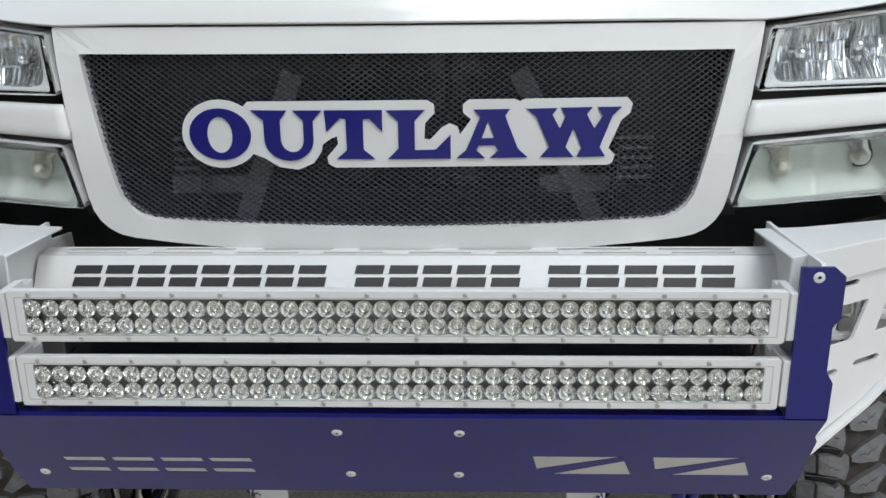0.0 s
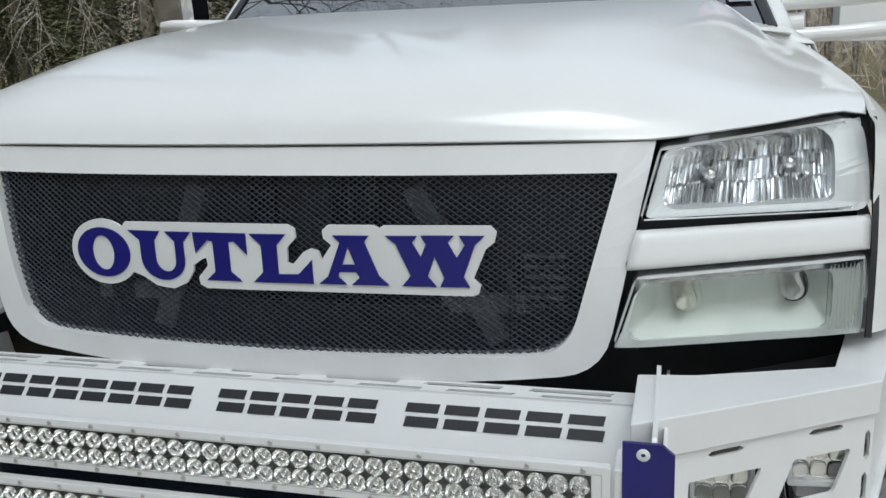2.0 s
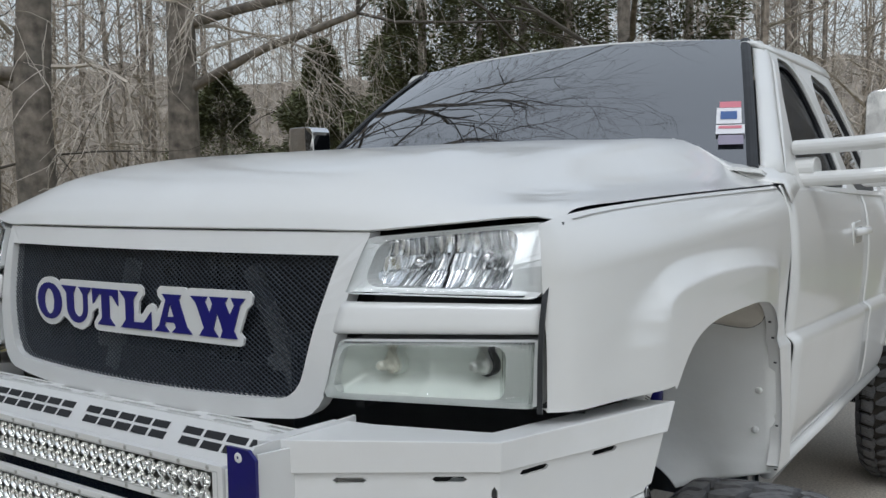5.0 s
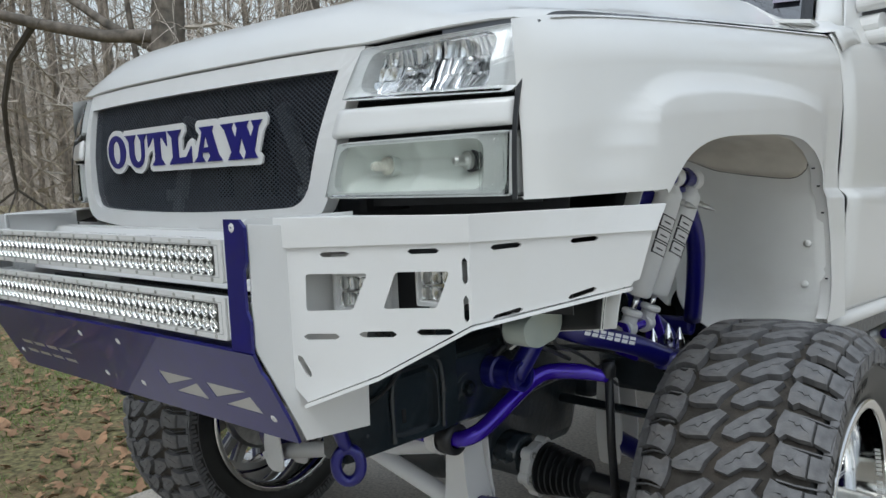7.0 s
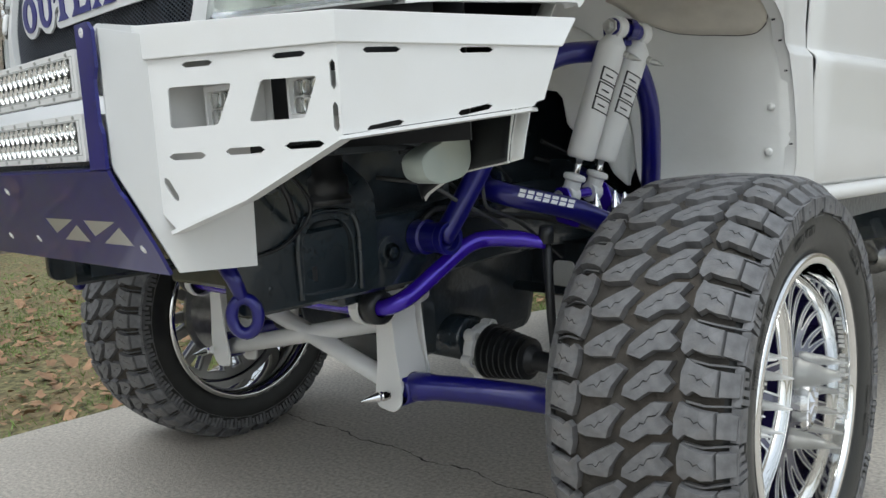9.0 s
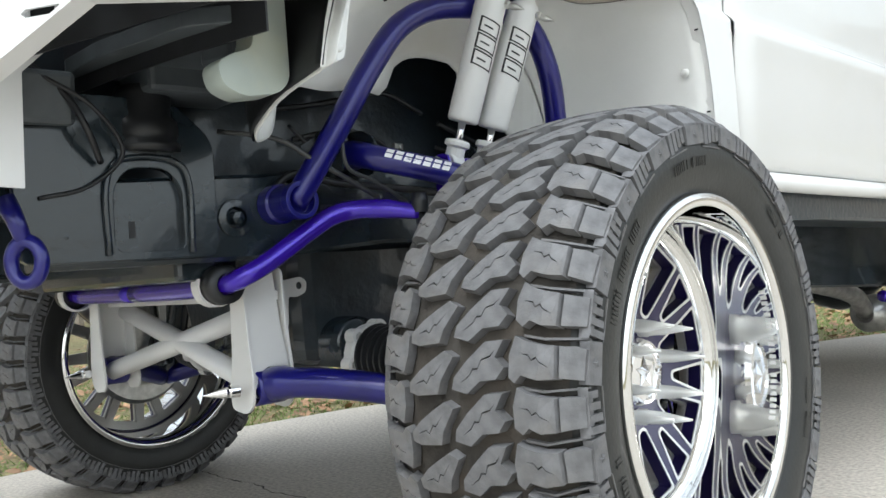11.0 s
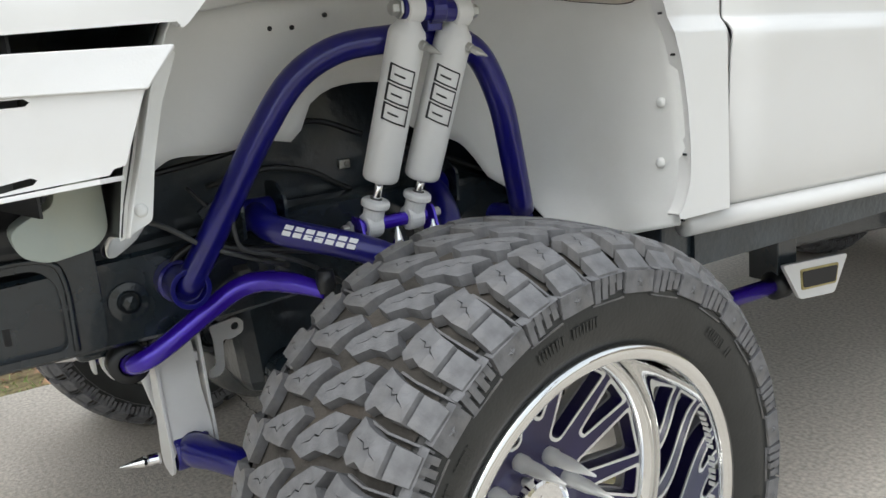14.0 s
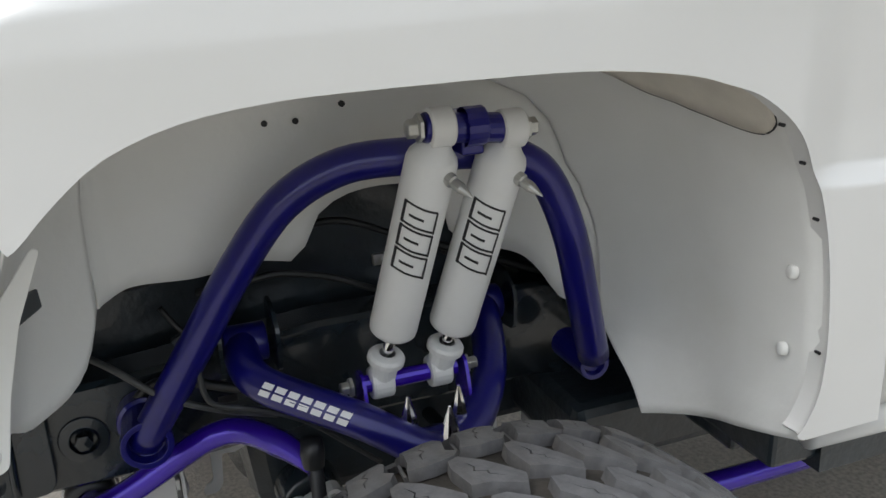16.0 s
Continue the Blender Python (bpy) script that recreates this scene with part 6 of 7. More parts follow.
        lathe(bm, [(0.012, -0.052), (0.024, -0.050), (0.027, -0.046), (0.027, -0.038), (0.020, -0.034), (0.020, 0.0), (0.012, 0.0)], 20, frame_m(S(b), S(d), (0, 1, 0)))
        lathe(bm, [(0.022, -0.016), (0.024, -0.012), (0.024, 0.012), (0.022, 0.016), (0.010, 0.016), (0.010, -0.016)], 20, frame_m(S(b), (0, 1, 0), (0, 0, 1)), True)
        part("lower_eye", bm, WHITE_FLAT, sh, "white lower eye and bump cup", smooth=False, bevel=0.001)
        bm = bm_new()
        q = a + d * 0.05
        out = Vector((0.80, 0.38, -0.42)).normalized()
        lathe(bm, [(0.009, 0), (0.009, 0.011), (0.0065, 0.013), (0.0072, 0.019), (0.0072, 0.026), (0.001, 0.046), (0, 0.046)], 10, frame_m(S(q + out * 0.030), S(out), (0, 0, 1)))
        part("valve_spike", bm, STEEL, sh, "steel spike on the valve", smooth=False)
        # outlined marking as plain blocks
        bm = bm_new()
        e1 = d
        side = d.cross(Vector((1, -0.30, 0.25))).normalized()
        nrm = side.cross(d).normalized()
        nrm = nrm if nrm.x > 0 else -nrm
        for k in range(3):
            c = a + d * (0.112 + k * 0.034)
            for ou, ov, wu, wv in ((-0.0150, 0, 0.0030, 0.046), (0.0130, 0, 0.0030, 0.046), (0, -0.0225, 0.031, 0.0030), (0, 0.0225, 0.031, 0.0044), (0, 0.004, 0.0035, 0.020)):
                n = 8 if wv > 0.015 else 1
                for q in range(n):
                    vs = []
                    for iu, iv in ((-1, 0), (1, 0), (1, 1), (-1, 1)):
                        t = (ov - wv / 2 + wv * (q + iv) / n) / 0.0335
                        vs.append(bm.verts.new(S(c + d * (ou + iu * wu / 2 - 0.22 * (ov - wv / 2 + wv * (q + iv) / n)) + 0.0341 * (math.cos(t) * nrm + math.sin(t) * side))))
                    bm.faces.new(vs)
        part("shock_marking", bm, INK_SHADE, sh, "black outlined blocks printed on the shock", solid=0.0004)
    # upper control arm
    bm = bm_new()
    bj = Vector((0.742, 0.862, 0.792))
    front = spline([(0.508, 0.632, 0.906), (0.550, 0.622, 0.903), (0.612, 0.640, 0.884), (0.695, 0.752, 0.844), (0.733, 0.822, 0.806), tuple(bj)], 5)
    rear = spline([(0.500, 1.020, 0.895), (0.545, 1.010, 0.885), (0.64, 0.975, 0.845), (0.71, 0.92, 0.808), tuple(bj)], 5)
    tube(bm, [S(p) for p in front], 0.026, 18)
    tube(bm, [S(p) for p in rear], 0.026, 18)
    for p in (front[0], rear[0]):
        lathe(bm, [(0.028, -0.032), (0.030, -0.030), (0.030, 0.030), (0.028, 0.032), (0.012, 0.032), (0.012, -0.032)], 20, frame_m(S(p), (0, 1, 0), (0, 0, 1)), True)
    lathe(bm, [(0.045, -0.02), (0.047, 0.0), (0.047, 0.018), (0.030, 0.024), (0, 0.024)], 24, frame_m(S(bj), (0, 0, 1), (1, 0, 0)))
    arm = tpart("upper_control_arm", bm, BLUE, "blue tubular upper control arm with a white marking", smooth=True)
    bm = bm_new()
    p0, p1 = Vector((0.622, 0.651, 0.880)), Vector((0.697, 0.755, 0.843))
    dA = (p1 - p0).normalized()
    out = Vector((0.80, -0.45, 0.40))
    out = (out - dA * out.dot(dA)).normalized()
    upv = out.cross(dA).normalized()
    upv = upv if upv.z > 0 else -upv
    for k in range(7):
        for ou, wu, ov, wv in ((0.0, 0.0150, 0.0056, 0.0086), (0.0, 0.0150, -0.0056, 0.0086)):
            vs = []
            for iu, iv in ((-1, -1), (1, -1), (1, 1), (-1, 1)):
                u, t = k * 0.0195 + ou + iu * wu / 2 + 0.2 * (ov + iv * wv / 2), (ov + iv * wv / 2) / 0.0275
                vs.append(bm.verts.new(S(p0 + dA * u + 0.0285 * (math.cos(t) * out + math.sin(t) * upv))))
            bm.faces.new(vs)
    part("arm_marking", bm, BRANDBAR, arm, "white blocks printed on the arm", solid=0.0004)
    # shock mount ears and spikes on the arm
    bm = bm_new()
    tube(bm, [S((0.652, 0.775, 0.872)), S((0.652, 0.915, 0.872))], 0.013, 14)
    for y in (0.768, 0.922):
        plate(bm, rounded([(-0.02, -0.06), (0.05, -0.075), (0.018, 0.02), (-0.018, 0.02)], 0.012, 3), 0.005, frame_m(S((0.652, y, 0.872)), S((1, 0, 0)), (0, 0, 1)))
    part("shock_mount", bm, PURPLE, arm, "purple shock mount ears")
    for y, dd in ((0.758, -1), (0.930, 1)):
        bm = bm_new()
        bolt_head(bm, frame_m(S((0.652, y, 0.872)), (0, dd, 0), (0, 0, 1)), 0.010, 0.018)
        part("mount_bolt", bm, STEEL, arm, "zinc hex bolt", bevel=0.001)
    for k, (x, y) in enumerate(((0.715, 0.820), (0.765, 0.862), (0.715, 0.895))):
        bm = bm_new()
        lathe(bm, [(0.010, 0), (0.012, 0.012), (0.0125, 0.022), (0.010, 0.034), (0.002, 0.062), (0, 0.062)], 10, frame_m(S((x, y, 0.812)), (0, 0, 1), (1, 0, 0)))
        part("ball_joint_spike", bm, CHROME, arm, "chrome spike", smooth=False)
    for p in (front[0], rear[0]):
        for dy in (-0.042, 0.042):
            bm = plate(bm_new(), rounded([(-0.05, -0.05), (0.04, -0.04), (0.045, 0.03), (0.0, 0.055), (-0.05, 0.055)], 0.015, 3), 0.006, frame_m(S((p[0], p[1] + dy, p[2])), S((1, 0, 0)), (0, 0, 1)))
            part("pivot_bracket", bm, BLACK, arm, "black pivot bracket")
    # lower control arm
    bm = bm_new()
    a0 = (0.408, 0.465, 0.442)
    tube(bm, [S(p) for p in spline([a0, (0.46, 0.475, 0.450), (0.60, 0.55, 0.44), (0.75, 0.68, 0.40), (0.86, 0.80, 0.36)], 5)], [0.034] * 6 + [0.030] * 15, 16)
    tube(bm, [S(p) for p in spline([(0.430, 1.10, 0.455), (0.55, 1.05, 0.44), (0.72, 0.94, 0.40), (0.86, 0.82, 0.36)], 5)], 0.030, 14)
    lathe(bm, [(0.034, -0.035), (0.037, -0.032), (0.037, 0.032), (0.034, 0.035), (0, 0.035)], 22, frame_m(S(a0), (0, 1, 0), (0, 0, 1)))
    lca = tpart("lower_control_arm", bm, BLUE, "blue boxed lower control arm", smooth=True)
    bm = bm_new()
    lathe(bm, [(0.008, 0), (0.012, 0.004), (0.012, 0.022), (0.010, 0.026), (0.012, 0.032), (0.001, 0.078), (0, 0.078)], 14, frame_m(S((0.408, 0.405, 0.441)), S((-0.19, -1, 0)), (0, 0, 1)))
    part("pivot_spike", bm, CHROME, lca, "chrome spike on the pivot bolt", smooth=False)
    # white drop bracket
    bm = bm_new()
    for y in (0.421, 0.512):
        out = rounded([(-0.048, 0.24), (0.000, 0.24), (0.012, 0.09), (0.022, 0.03), (0.018, -0.03), (-0.010, -0.052), (-0.068, -0.046), (-0.075, -0.02), (-0.058, 0.07)], 0.016, 4)
        plate(bm, out, 0.006, frame_m(S((0.408, y, 0.441)), S((1, 0, 0)), (0, 0, 1)))
    arch = [(0.038 * math.cos(radians(q)) + 0.004, -0.008 + 0.05 * math.sin(radians(q))) for q in range(20, 161, 20)]
    plate(bm, [(-0.042, 0.24), (0.038, 0.24), (0.040, 0.12), (0.046, 0.06), (0.046, 0.0), (0.040, 0.0)] + arch + [(-0.036, 0.0), (-0.042, 0.0)], 0.006 * sx, frame_m(S((0.428, 0.464, 0.441)), S((0.0, 1, 0)), (-0.14 * sx, 0, 1)))
    br = tpart("drop_bracket", bm, WHITE_FLAT, "white drop bracket", bevel=0.0015)
    for y in (1.06, 1.15):
        bm = bm_new()
        plate(bm, rounded([(-0.05, 0.22), (0.02, 0.22), (0.03, 0.05), (0.02, -0.05), (-0.05, -0.05), (-0.06, 0.05)], 0.015, 3), 0.006, frame_m(S((0.43, y, 0.441)), S((1, 0, 0)), (0, 0, 1)))
        part("rear_bracket_plate", bm, WHITE_FLAT, br, "white rear bracket plate").matrix_parent_inverse = Matrix()
    bm = bm_new()
    plate(bm, rounded([(-0.055, 0.012), (0.004, 0.020), (0.020, 0.008), (0.016, -0.016), (-0.010, -0.026), (-0.030, -0.022), (-0.034, -0.085), (-0.046, -0.100), (-0.070, -0.100), (-0.068, -0.085), (-0.050, -0.075), (-0.050, -0.018)], 0.008, 3), 0.006, frame_m(S((0.315, 0.618, 0.640)), (0, 1, 0), (0, 0, 1)), [[polar(0.009, a) for a in range(0, 360, 30)]])
    part("hook_bracket", bm, WHITE_FLAT, br, "white hooked bracket").matrix_parent_inverse = Matrix()
    # sway bar half
    bm = bm_new()
    sway = [(0.0, 0.372, 0.648), (0.30, 0.372, 0.650), (0.43, 0.374, 0.655), (0.478, 0.390, 0.668), (0.495, 0.43, 0.690), (0.515, 0.510, 0.742), (0.532, 0.565, 0.776), (0.555, 0.61, 0.787), (0.61, 0.655, 0.783), (0.665, 0.690, 0.770)]
    tube(bm, [S(p) for p in spline(sway, 6)], [0.0205] * 49 + [0.019, 0.018, 0.017, 0.016, 0.015, 0.014], 18)
    sw = tpart("sway_bar", bm, PURPLE, "glossy purple anti-roll bar", smooth=True)
    bm = bm_new()
    lathe(bm, [(0.0225, -0.022), (0.038, -0.022), (0.040, 0.0), (0.038, 0.022), (0.0225, 0.022)], 20, frame_m(S((0.42, 0.374, 0.655)), (1, 0, 0), (0, 0, 1)))
    part("sway_bush", bm, BLACK_TRIM, sw, "black rubber bush", smooth=True)
    bm = bm_new()
    pts = [(math.sin(radians(a)) * 0.044, math.cos(radians(a)) * 0.044) for a in range(-110, 111, 20)]
    rows = [[bm.verts.new(S((x, 0.374 + u, 0.655 - v))) for u, v in pts] for x in (0.372, 0.402)]
    for i in range(len(pts) - 1):
        bm.faces.new((rows[0][i], rows[0][i + 1], rows[1][i + 1], rows[1][i]))
    part("sway_clamp", bm, WHITE_FLAT, sw, "white clamp strap", solid=0.004)
    bm = bm_new()
    tube(bm, [S((0.665, 0.690, 0.80)), S((0.66, 0.70, 0.60)), S((0.66, 0.715, 0.42))], 0.011, 10)
    lathe(bm, [(0.016, -0.02), (0.018, 0), (0.016, 0.02), (0, 0.02)], 12, frame_m(S((0.665, 0.690, 0.79)), (0, 0, 1), (1, 0, 0)))
    part("end_link", bm, BLACK_TRIM, sw, "black drop link", smooth=True)
    # axle shaft, flange, boot
    bm = bm_new()
    lathe(bm, [(0.0, 0.0), (0.068, 0.0), (0.070, 0.006), (0.070, 0.030), (0.055, 0.036), (0.055, 0.05)], 40, frame_m(S((0.375, 0.748, 0.472)), S((1, 0.03, -0.03)), (0, 0, 1)))
    cv = tpart("drive_flange", bm, WHITE_FLAT, "white scalloped drive flange", smooth=False, bevel=0.002)
    for k in range(6):
        a = radians(60 * k + 15)
        bm = bm_new()
        p = Vector((0.408, 0.748 + 0.063 * math.cos(a), 0.472 + 0.063 * math.sin(a)))
        lathe(bm, [(0.018, -0.03), (0.018, 0.002), (0, 0.002)], 14, frame_m(S(p), S((1, 0, 0)), (0, 0, 1)))
        part("flange_lobe", bm, WHITE_FLAT, cv, "white bolt lobe")
        bm = bm_new()
        bolt_head(bm, frame_m(S(p + Vector((0.002, 0, 0))), S((1, 0, 0)), (0, 0, 1)), 0.007, 0.010)
        part("flange_bolt", bm, STEEL, cv, "steel hex bolt")
    bm = bm_new()
    prof = [(0.062, 0.0)]
    for k in range(8):
        prof += [(0.071 - k * 0.0026, 0.004 + k * 0.017), (0.071 - k * 0.0026, 0.009 + k * 0.017), (0.053 - k * 0.0022, 0.013 + k * 0.017), (0.053 - k * 0.0022, 0.016 + k * 0.017)]
    prof += [(0.026, 0.15), (0.018, 0.42), (0, 0.42)]
    lathe(bm, prof, 32, frame_m(S((0.412, 0.748, 0.471)), S((1, 0.06, -0.05)), (0, 0, 1)))
    part("axle_boot", bm, BLACK_TRIM, cv, "black ribbed axle boot and shaft", smooth=False)
    # tie rod, knuckle, bump stop bits
    bm = bm_new()
    tube(bm, [S((0.25, 0.98, 0.60)), S((0.60, 1.02, 0.58)), S((0.86, 1.04, 0.55))], 0.014, 12)
    lathe(bm, [(0.02, -0.03), (0.024, 0.0), (0.02, 0.03), (0, 0.03)], 12, frame_m(S((0.86, 1.04, 0.56)), (0, 0, 1), (1, 0, 0)))
    tpart("tie_rod", bm, BLACK, "black steering tie rod", smooth=True)
    bm = bm_new()
    tube(bm, spline([S((0.742, 0.862, 0.78)), S((0.80, 0.862, 0.68)), S((0.87, 0.862, 0.52)), S((0.86, 0.82, 0.36))], 4), [0.03] * 4 + [0.045] * 5 + [0.035] * 4, 14)
    lathe(bm, [(0.07, 0), (0.08, 0.02), (0.08, 0.1), (0.06, 0.12)], 24, frame_m(S((0.84, 0.862, 0.45)), S((1, 0, 0)), (0, 0, 1)))
    tpart("steering_knuckle", bm, BLACK, "black steering knuckle", smooth=True)
    # tow hook
    bm = bm_new()
    ring = [(0.500 + 0.018 * math.sin(radians(a)), -0.010 + 0.018 * math.sin(radians(a)), 0.716 + 0.034 * math.cos(radians(a))) for a in range(0, 361, 15)]
    back = 0 if sx > 0 else 0.08
    tube(bm, [S((p[0], p[1] + back, p[2])) for p in ring], 0.012, 12, False)
    tube(bm, [S((0.500, -0.012 + back, 0.750)), S((0.49, -0.02 + back, 0.785)), S((0.475, -0.03 + back, 0.82))], [0.013, 0.015, 0.018], 12)
    tpart("tow_hook", bm, BLUE, "dark blue forged tow hook", smooth=True)


suspension(1)
suspension(-1)
# X brace between the drop brackets, differential
for a, b in (((-0.40, 0.455, 0.44), (0.37, 0.50, 0.60)), ((0.40, 0.455, 0.44), (-0.37, 0.50, 0.60))):
    bm = bm_new()
    tube(bm, [a, b], 0.024, 16)
    tpart("cross_brace", bm, WHITE_FLAT, "white tubular cross brace", smooth=True)
bm = bm_new()
box(bm, (0, 0.485, 0.625), (0.80, 0.05, 0.02))
tpart("brace_plate", bm, WHITE_FLAT, "white flat plate above the cross brace", bevel=0.002)
bm = bm_new()
lathe(bm, [(0.05, -0.36), (0.06, -0.34), (0.06, -0.16), (0.12, -0.10), (0.135, 0.0), (0.12, 0.10), (0.06, 0.16), (0.06, 0.36), (0.05, 0.365), (0, 0.365)], 28, Matrix.Translation((0.0, 0.735, 0.50)))
diff = tpart("differential", bm, BLACK, "black front differential", smooth=True)
bm = bm_new()
lathe(bm, [(0.035, 0), (0.035, 0.02), (0.024, 0.022), (0.022, 0.012), (0, 0.012)], 20, frame_m((0.20, 0.60, 0.60), (0.6, -0.8, 0), (0, 0, 1)))
part("filler_plug", bm, BLACK, diff, "round black plug", bevel=0.001)
GOLD = mat("dull_gold", (0.42, 0.36, 0.16), 0.35, metal=0.6, var=0.1, scale=30)
# side steps: purple traction bars and hanging plates
for sx in (1, -1):
    bm = bm_new()
    tube(bm, [(sx * 0.55, 1.10, 0.448), (sx * 0.55, 1.48, 0.452), (sx * 0.55, 2.08, 0.450)], 0.024, 14)
    tb = tpart("traction_bar", bm, PURPLE, "purple traction bar along the frame", smooth=True)
    bm = lathe(bm_new(), [(0.024, -0.03), (0.040, -0.02), (0.042, 0.02), (0.036, 0.035), (0, 0.035)], 18, frame_m((sx * 0.55, 2.08, 0.450), (0, 1, 0), (0, 0, 1)))
    part("bar_bush", bm, BLACK_TRIM, tb, "black rubber bush", smooth=True)
    bm = bm_new()
    plate(bm, rounded([(2.015, 0.529), (2.298, 0.508), (2.240, 0.404), (2.088, 0.418)], 0.014, 3), 0.012 * sx, frame_m((sx * 0.62, 0, 0), (0, 1, 0), (0, 0, 1)))
    part("hanger_plate", bm, WHITE_FLAT, tb, "white hanging plate with a dark badge", bevel=0.002)
    for name, g, off, stuff, text in (("badge_border", 0.006, 0.003, GOLD, "gold badge border"), ("badge", 0.0, 0.005, INK_SHADE, "dark rectangular badge")):
        bm = plate(bm_new(), rounded([(2.092 - g, 0.497 + g), (2.246 + g, 0.485 + g), (2.236 + g, 0.440 - g), (2.098 - g, 0.450 - g)], 0.006, 2), 0.003 * sx, frame_m((sx * (0.62 + off), 0, 0), (0, 1, 0), (0, 0, 1)))
        part(name, bm, stuff, tb, text)
    bm = bm_new()
    box(bm, (sx * 0.52, 2.10, 0.54), (0.10, 0.08, 0.16))
    part("bar_bracket", bm, BLACK, tb, "black bracket", bevel=0.004)
    bm = bm_new()
    box(bm, (sx * 0.79, 2.3, 0.742), (0.20, 2.0, 0.09), Matrix.Rotation(-0.032, 3, "X"))
    tpart("rocker_underside", bm, UNDER, "black underside of the rocker", bevel=0.008)
    bm = bm_new()
    box(bm, (sx * 0.69, 1.335, 0.75), (0.20, 0.05, 0.10))
    tpart("body_mount", bm, UNDER, "black body mount below the arch liner", bevel=0.008)
bm = bm_new()
tube(bm, spline([(0.20, 1.9, 0.60), (0.25, 2.6, 0.55), (0.30, 3.4, 0.42), (0.30, 3.62, 0.31)], 6), 0.04, 16)
lathe(bm, [(0.04, 0.0), (0.085, 0.04), (0.085, 0.60), (0.04, 0.64)], 24, frame_m((0.30, 3.60, 0.30), (0, 1, -0.03), (0, 0, 1)))
tpart("exhaust_pipe", bm, STEEL, "grey exhaust pipe with a round muffler", smooth=True)
bm = bm_new()
tube(bm, [(0.50, 3.31, 0.40), (0.50, 3.78, 0.33)], 0.024, 14)
link = tpart("rear_link", bm, PURPLE, "purple rear link bar", smooth=True)
bm = plate(bm_new(), rounded([(3.313, 0.518), (3.389, 0.526), (3.509, 0.436), (3.413, 0.392)], 0.015, 3), 0.008, frame_m((0.53, 0, 0), (0, 1, 0), (0, 0, 1)))
part("link_bracket", bm, WHITE_FLAT, link, "white bracket plate").matrix_parent_inverse = Matrix()
bm = bm_new()
tube(bm, [(-0.66, 4.05, 0.45), (0.95, 4.05, 0.45)], 0.055, 16)
lathe(bm, [(0.06, -0.2), (0.15, -0.1), (0.17, 0.0), (0.15, 0.1), (0.06, 0.2)], 24, Matrix.Translation((0, 4.05, 0.45)))
tpart("rear_axle", bm, BLACK, "black rear axle", smooth=True)

# ---- hoses and small brackets inside the driver's arch ----
HOSE = mat("dusty_rubber_hose", (0.045, 0.047, 0.048), 0.45, var=0.3, scale=40)
for name, pts, r, label in (
        ("brake_hose", [(0.59, 0.563, 0.99), (0.60, 0.557, 0.917), (0.60, 0.562, 0.875), (0.60, 0.581, 0.857), (0.60, 0.631, 0.840), (0.60, 0.698, 0.804), (0.61, 0.759, 0.754), (0.62, 0.80, 0.72)], 0.0042, "thin grey brake hose behind the arms"),
        ("vent_hose", [(0.47, 0.36, 0.95), (0.55, 0.44, 0.926), (0.58, 0.504, 0.881), (0.585, 0.576, 0.846), (0.57, 0.66, 0.81)], 0.005, "black vent hose along the frame"),
        ("wiring_loom", [(0.38, 1.00, 0.955), (0.40, 1.076, 0.930), (0.40, 1.146, 0.890), (0.41, 1.231, 0.822), (0.47, 1.295, 0.790)], 0.006, "black wiring loom along the firewall"),
        ("wiring_loom", [(0.39, 0.58, 0.955), (0.42, 0.652, 0.971), (0.42, 0.710, 0.975), (0.42, 0.788, 0.956), (0.40, 0.846, 0.924), (0.385, 0.89, 0.90)], 0.006, "black wiring loom over the frame rail")):
    bm = bm_new()
    tube(bm, spline(pts, 5), r, 8)
    tpart(name, bm, HOSE, label, smooth=True)
bm = bm_new()
box(bm, (0.365, 0.891, 0.953), (0.012, 0.026, 0.020))
clip = tpart("loom_clip", bm, STEEL, "small grey bracket with a bolt", bevel=0.002)
bm = bm_new()
lathe(bm, [(0.006, 0), (0.006, 0.004), (0.003, 0.005), (0, 0.005)], 6, frame_m((0.371, 0.895, 0.953), (1, 0, 0), (0, 0, 1)))
part("clip_bolt", bm, STEEL, clip, "steel bolt").matrix_parent_inverse = Matrix()

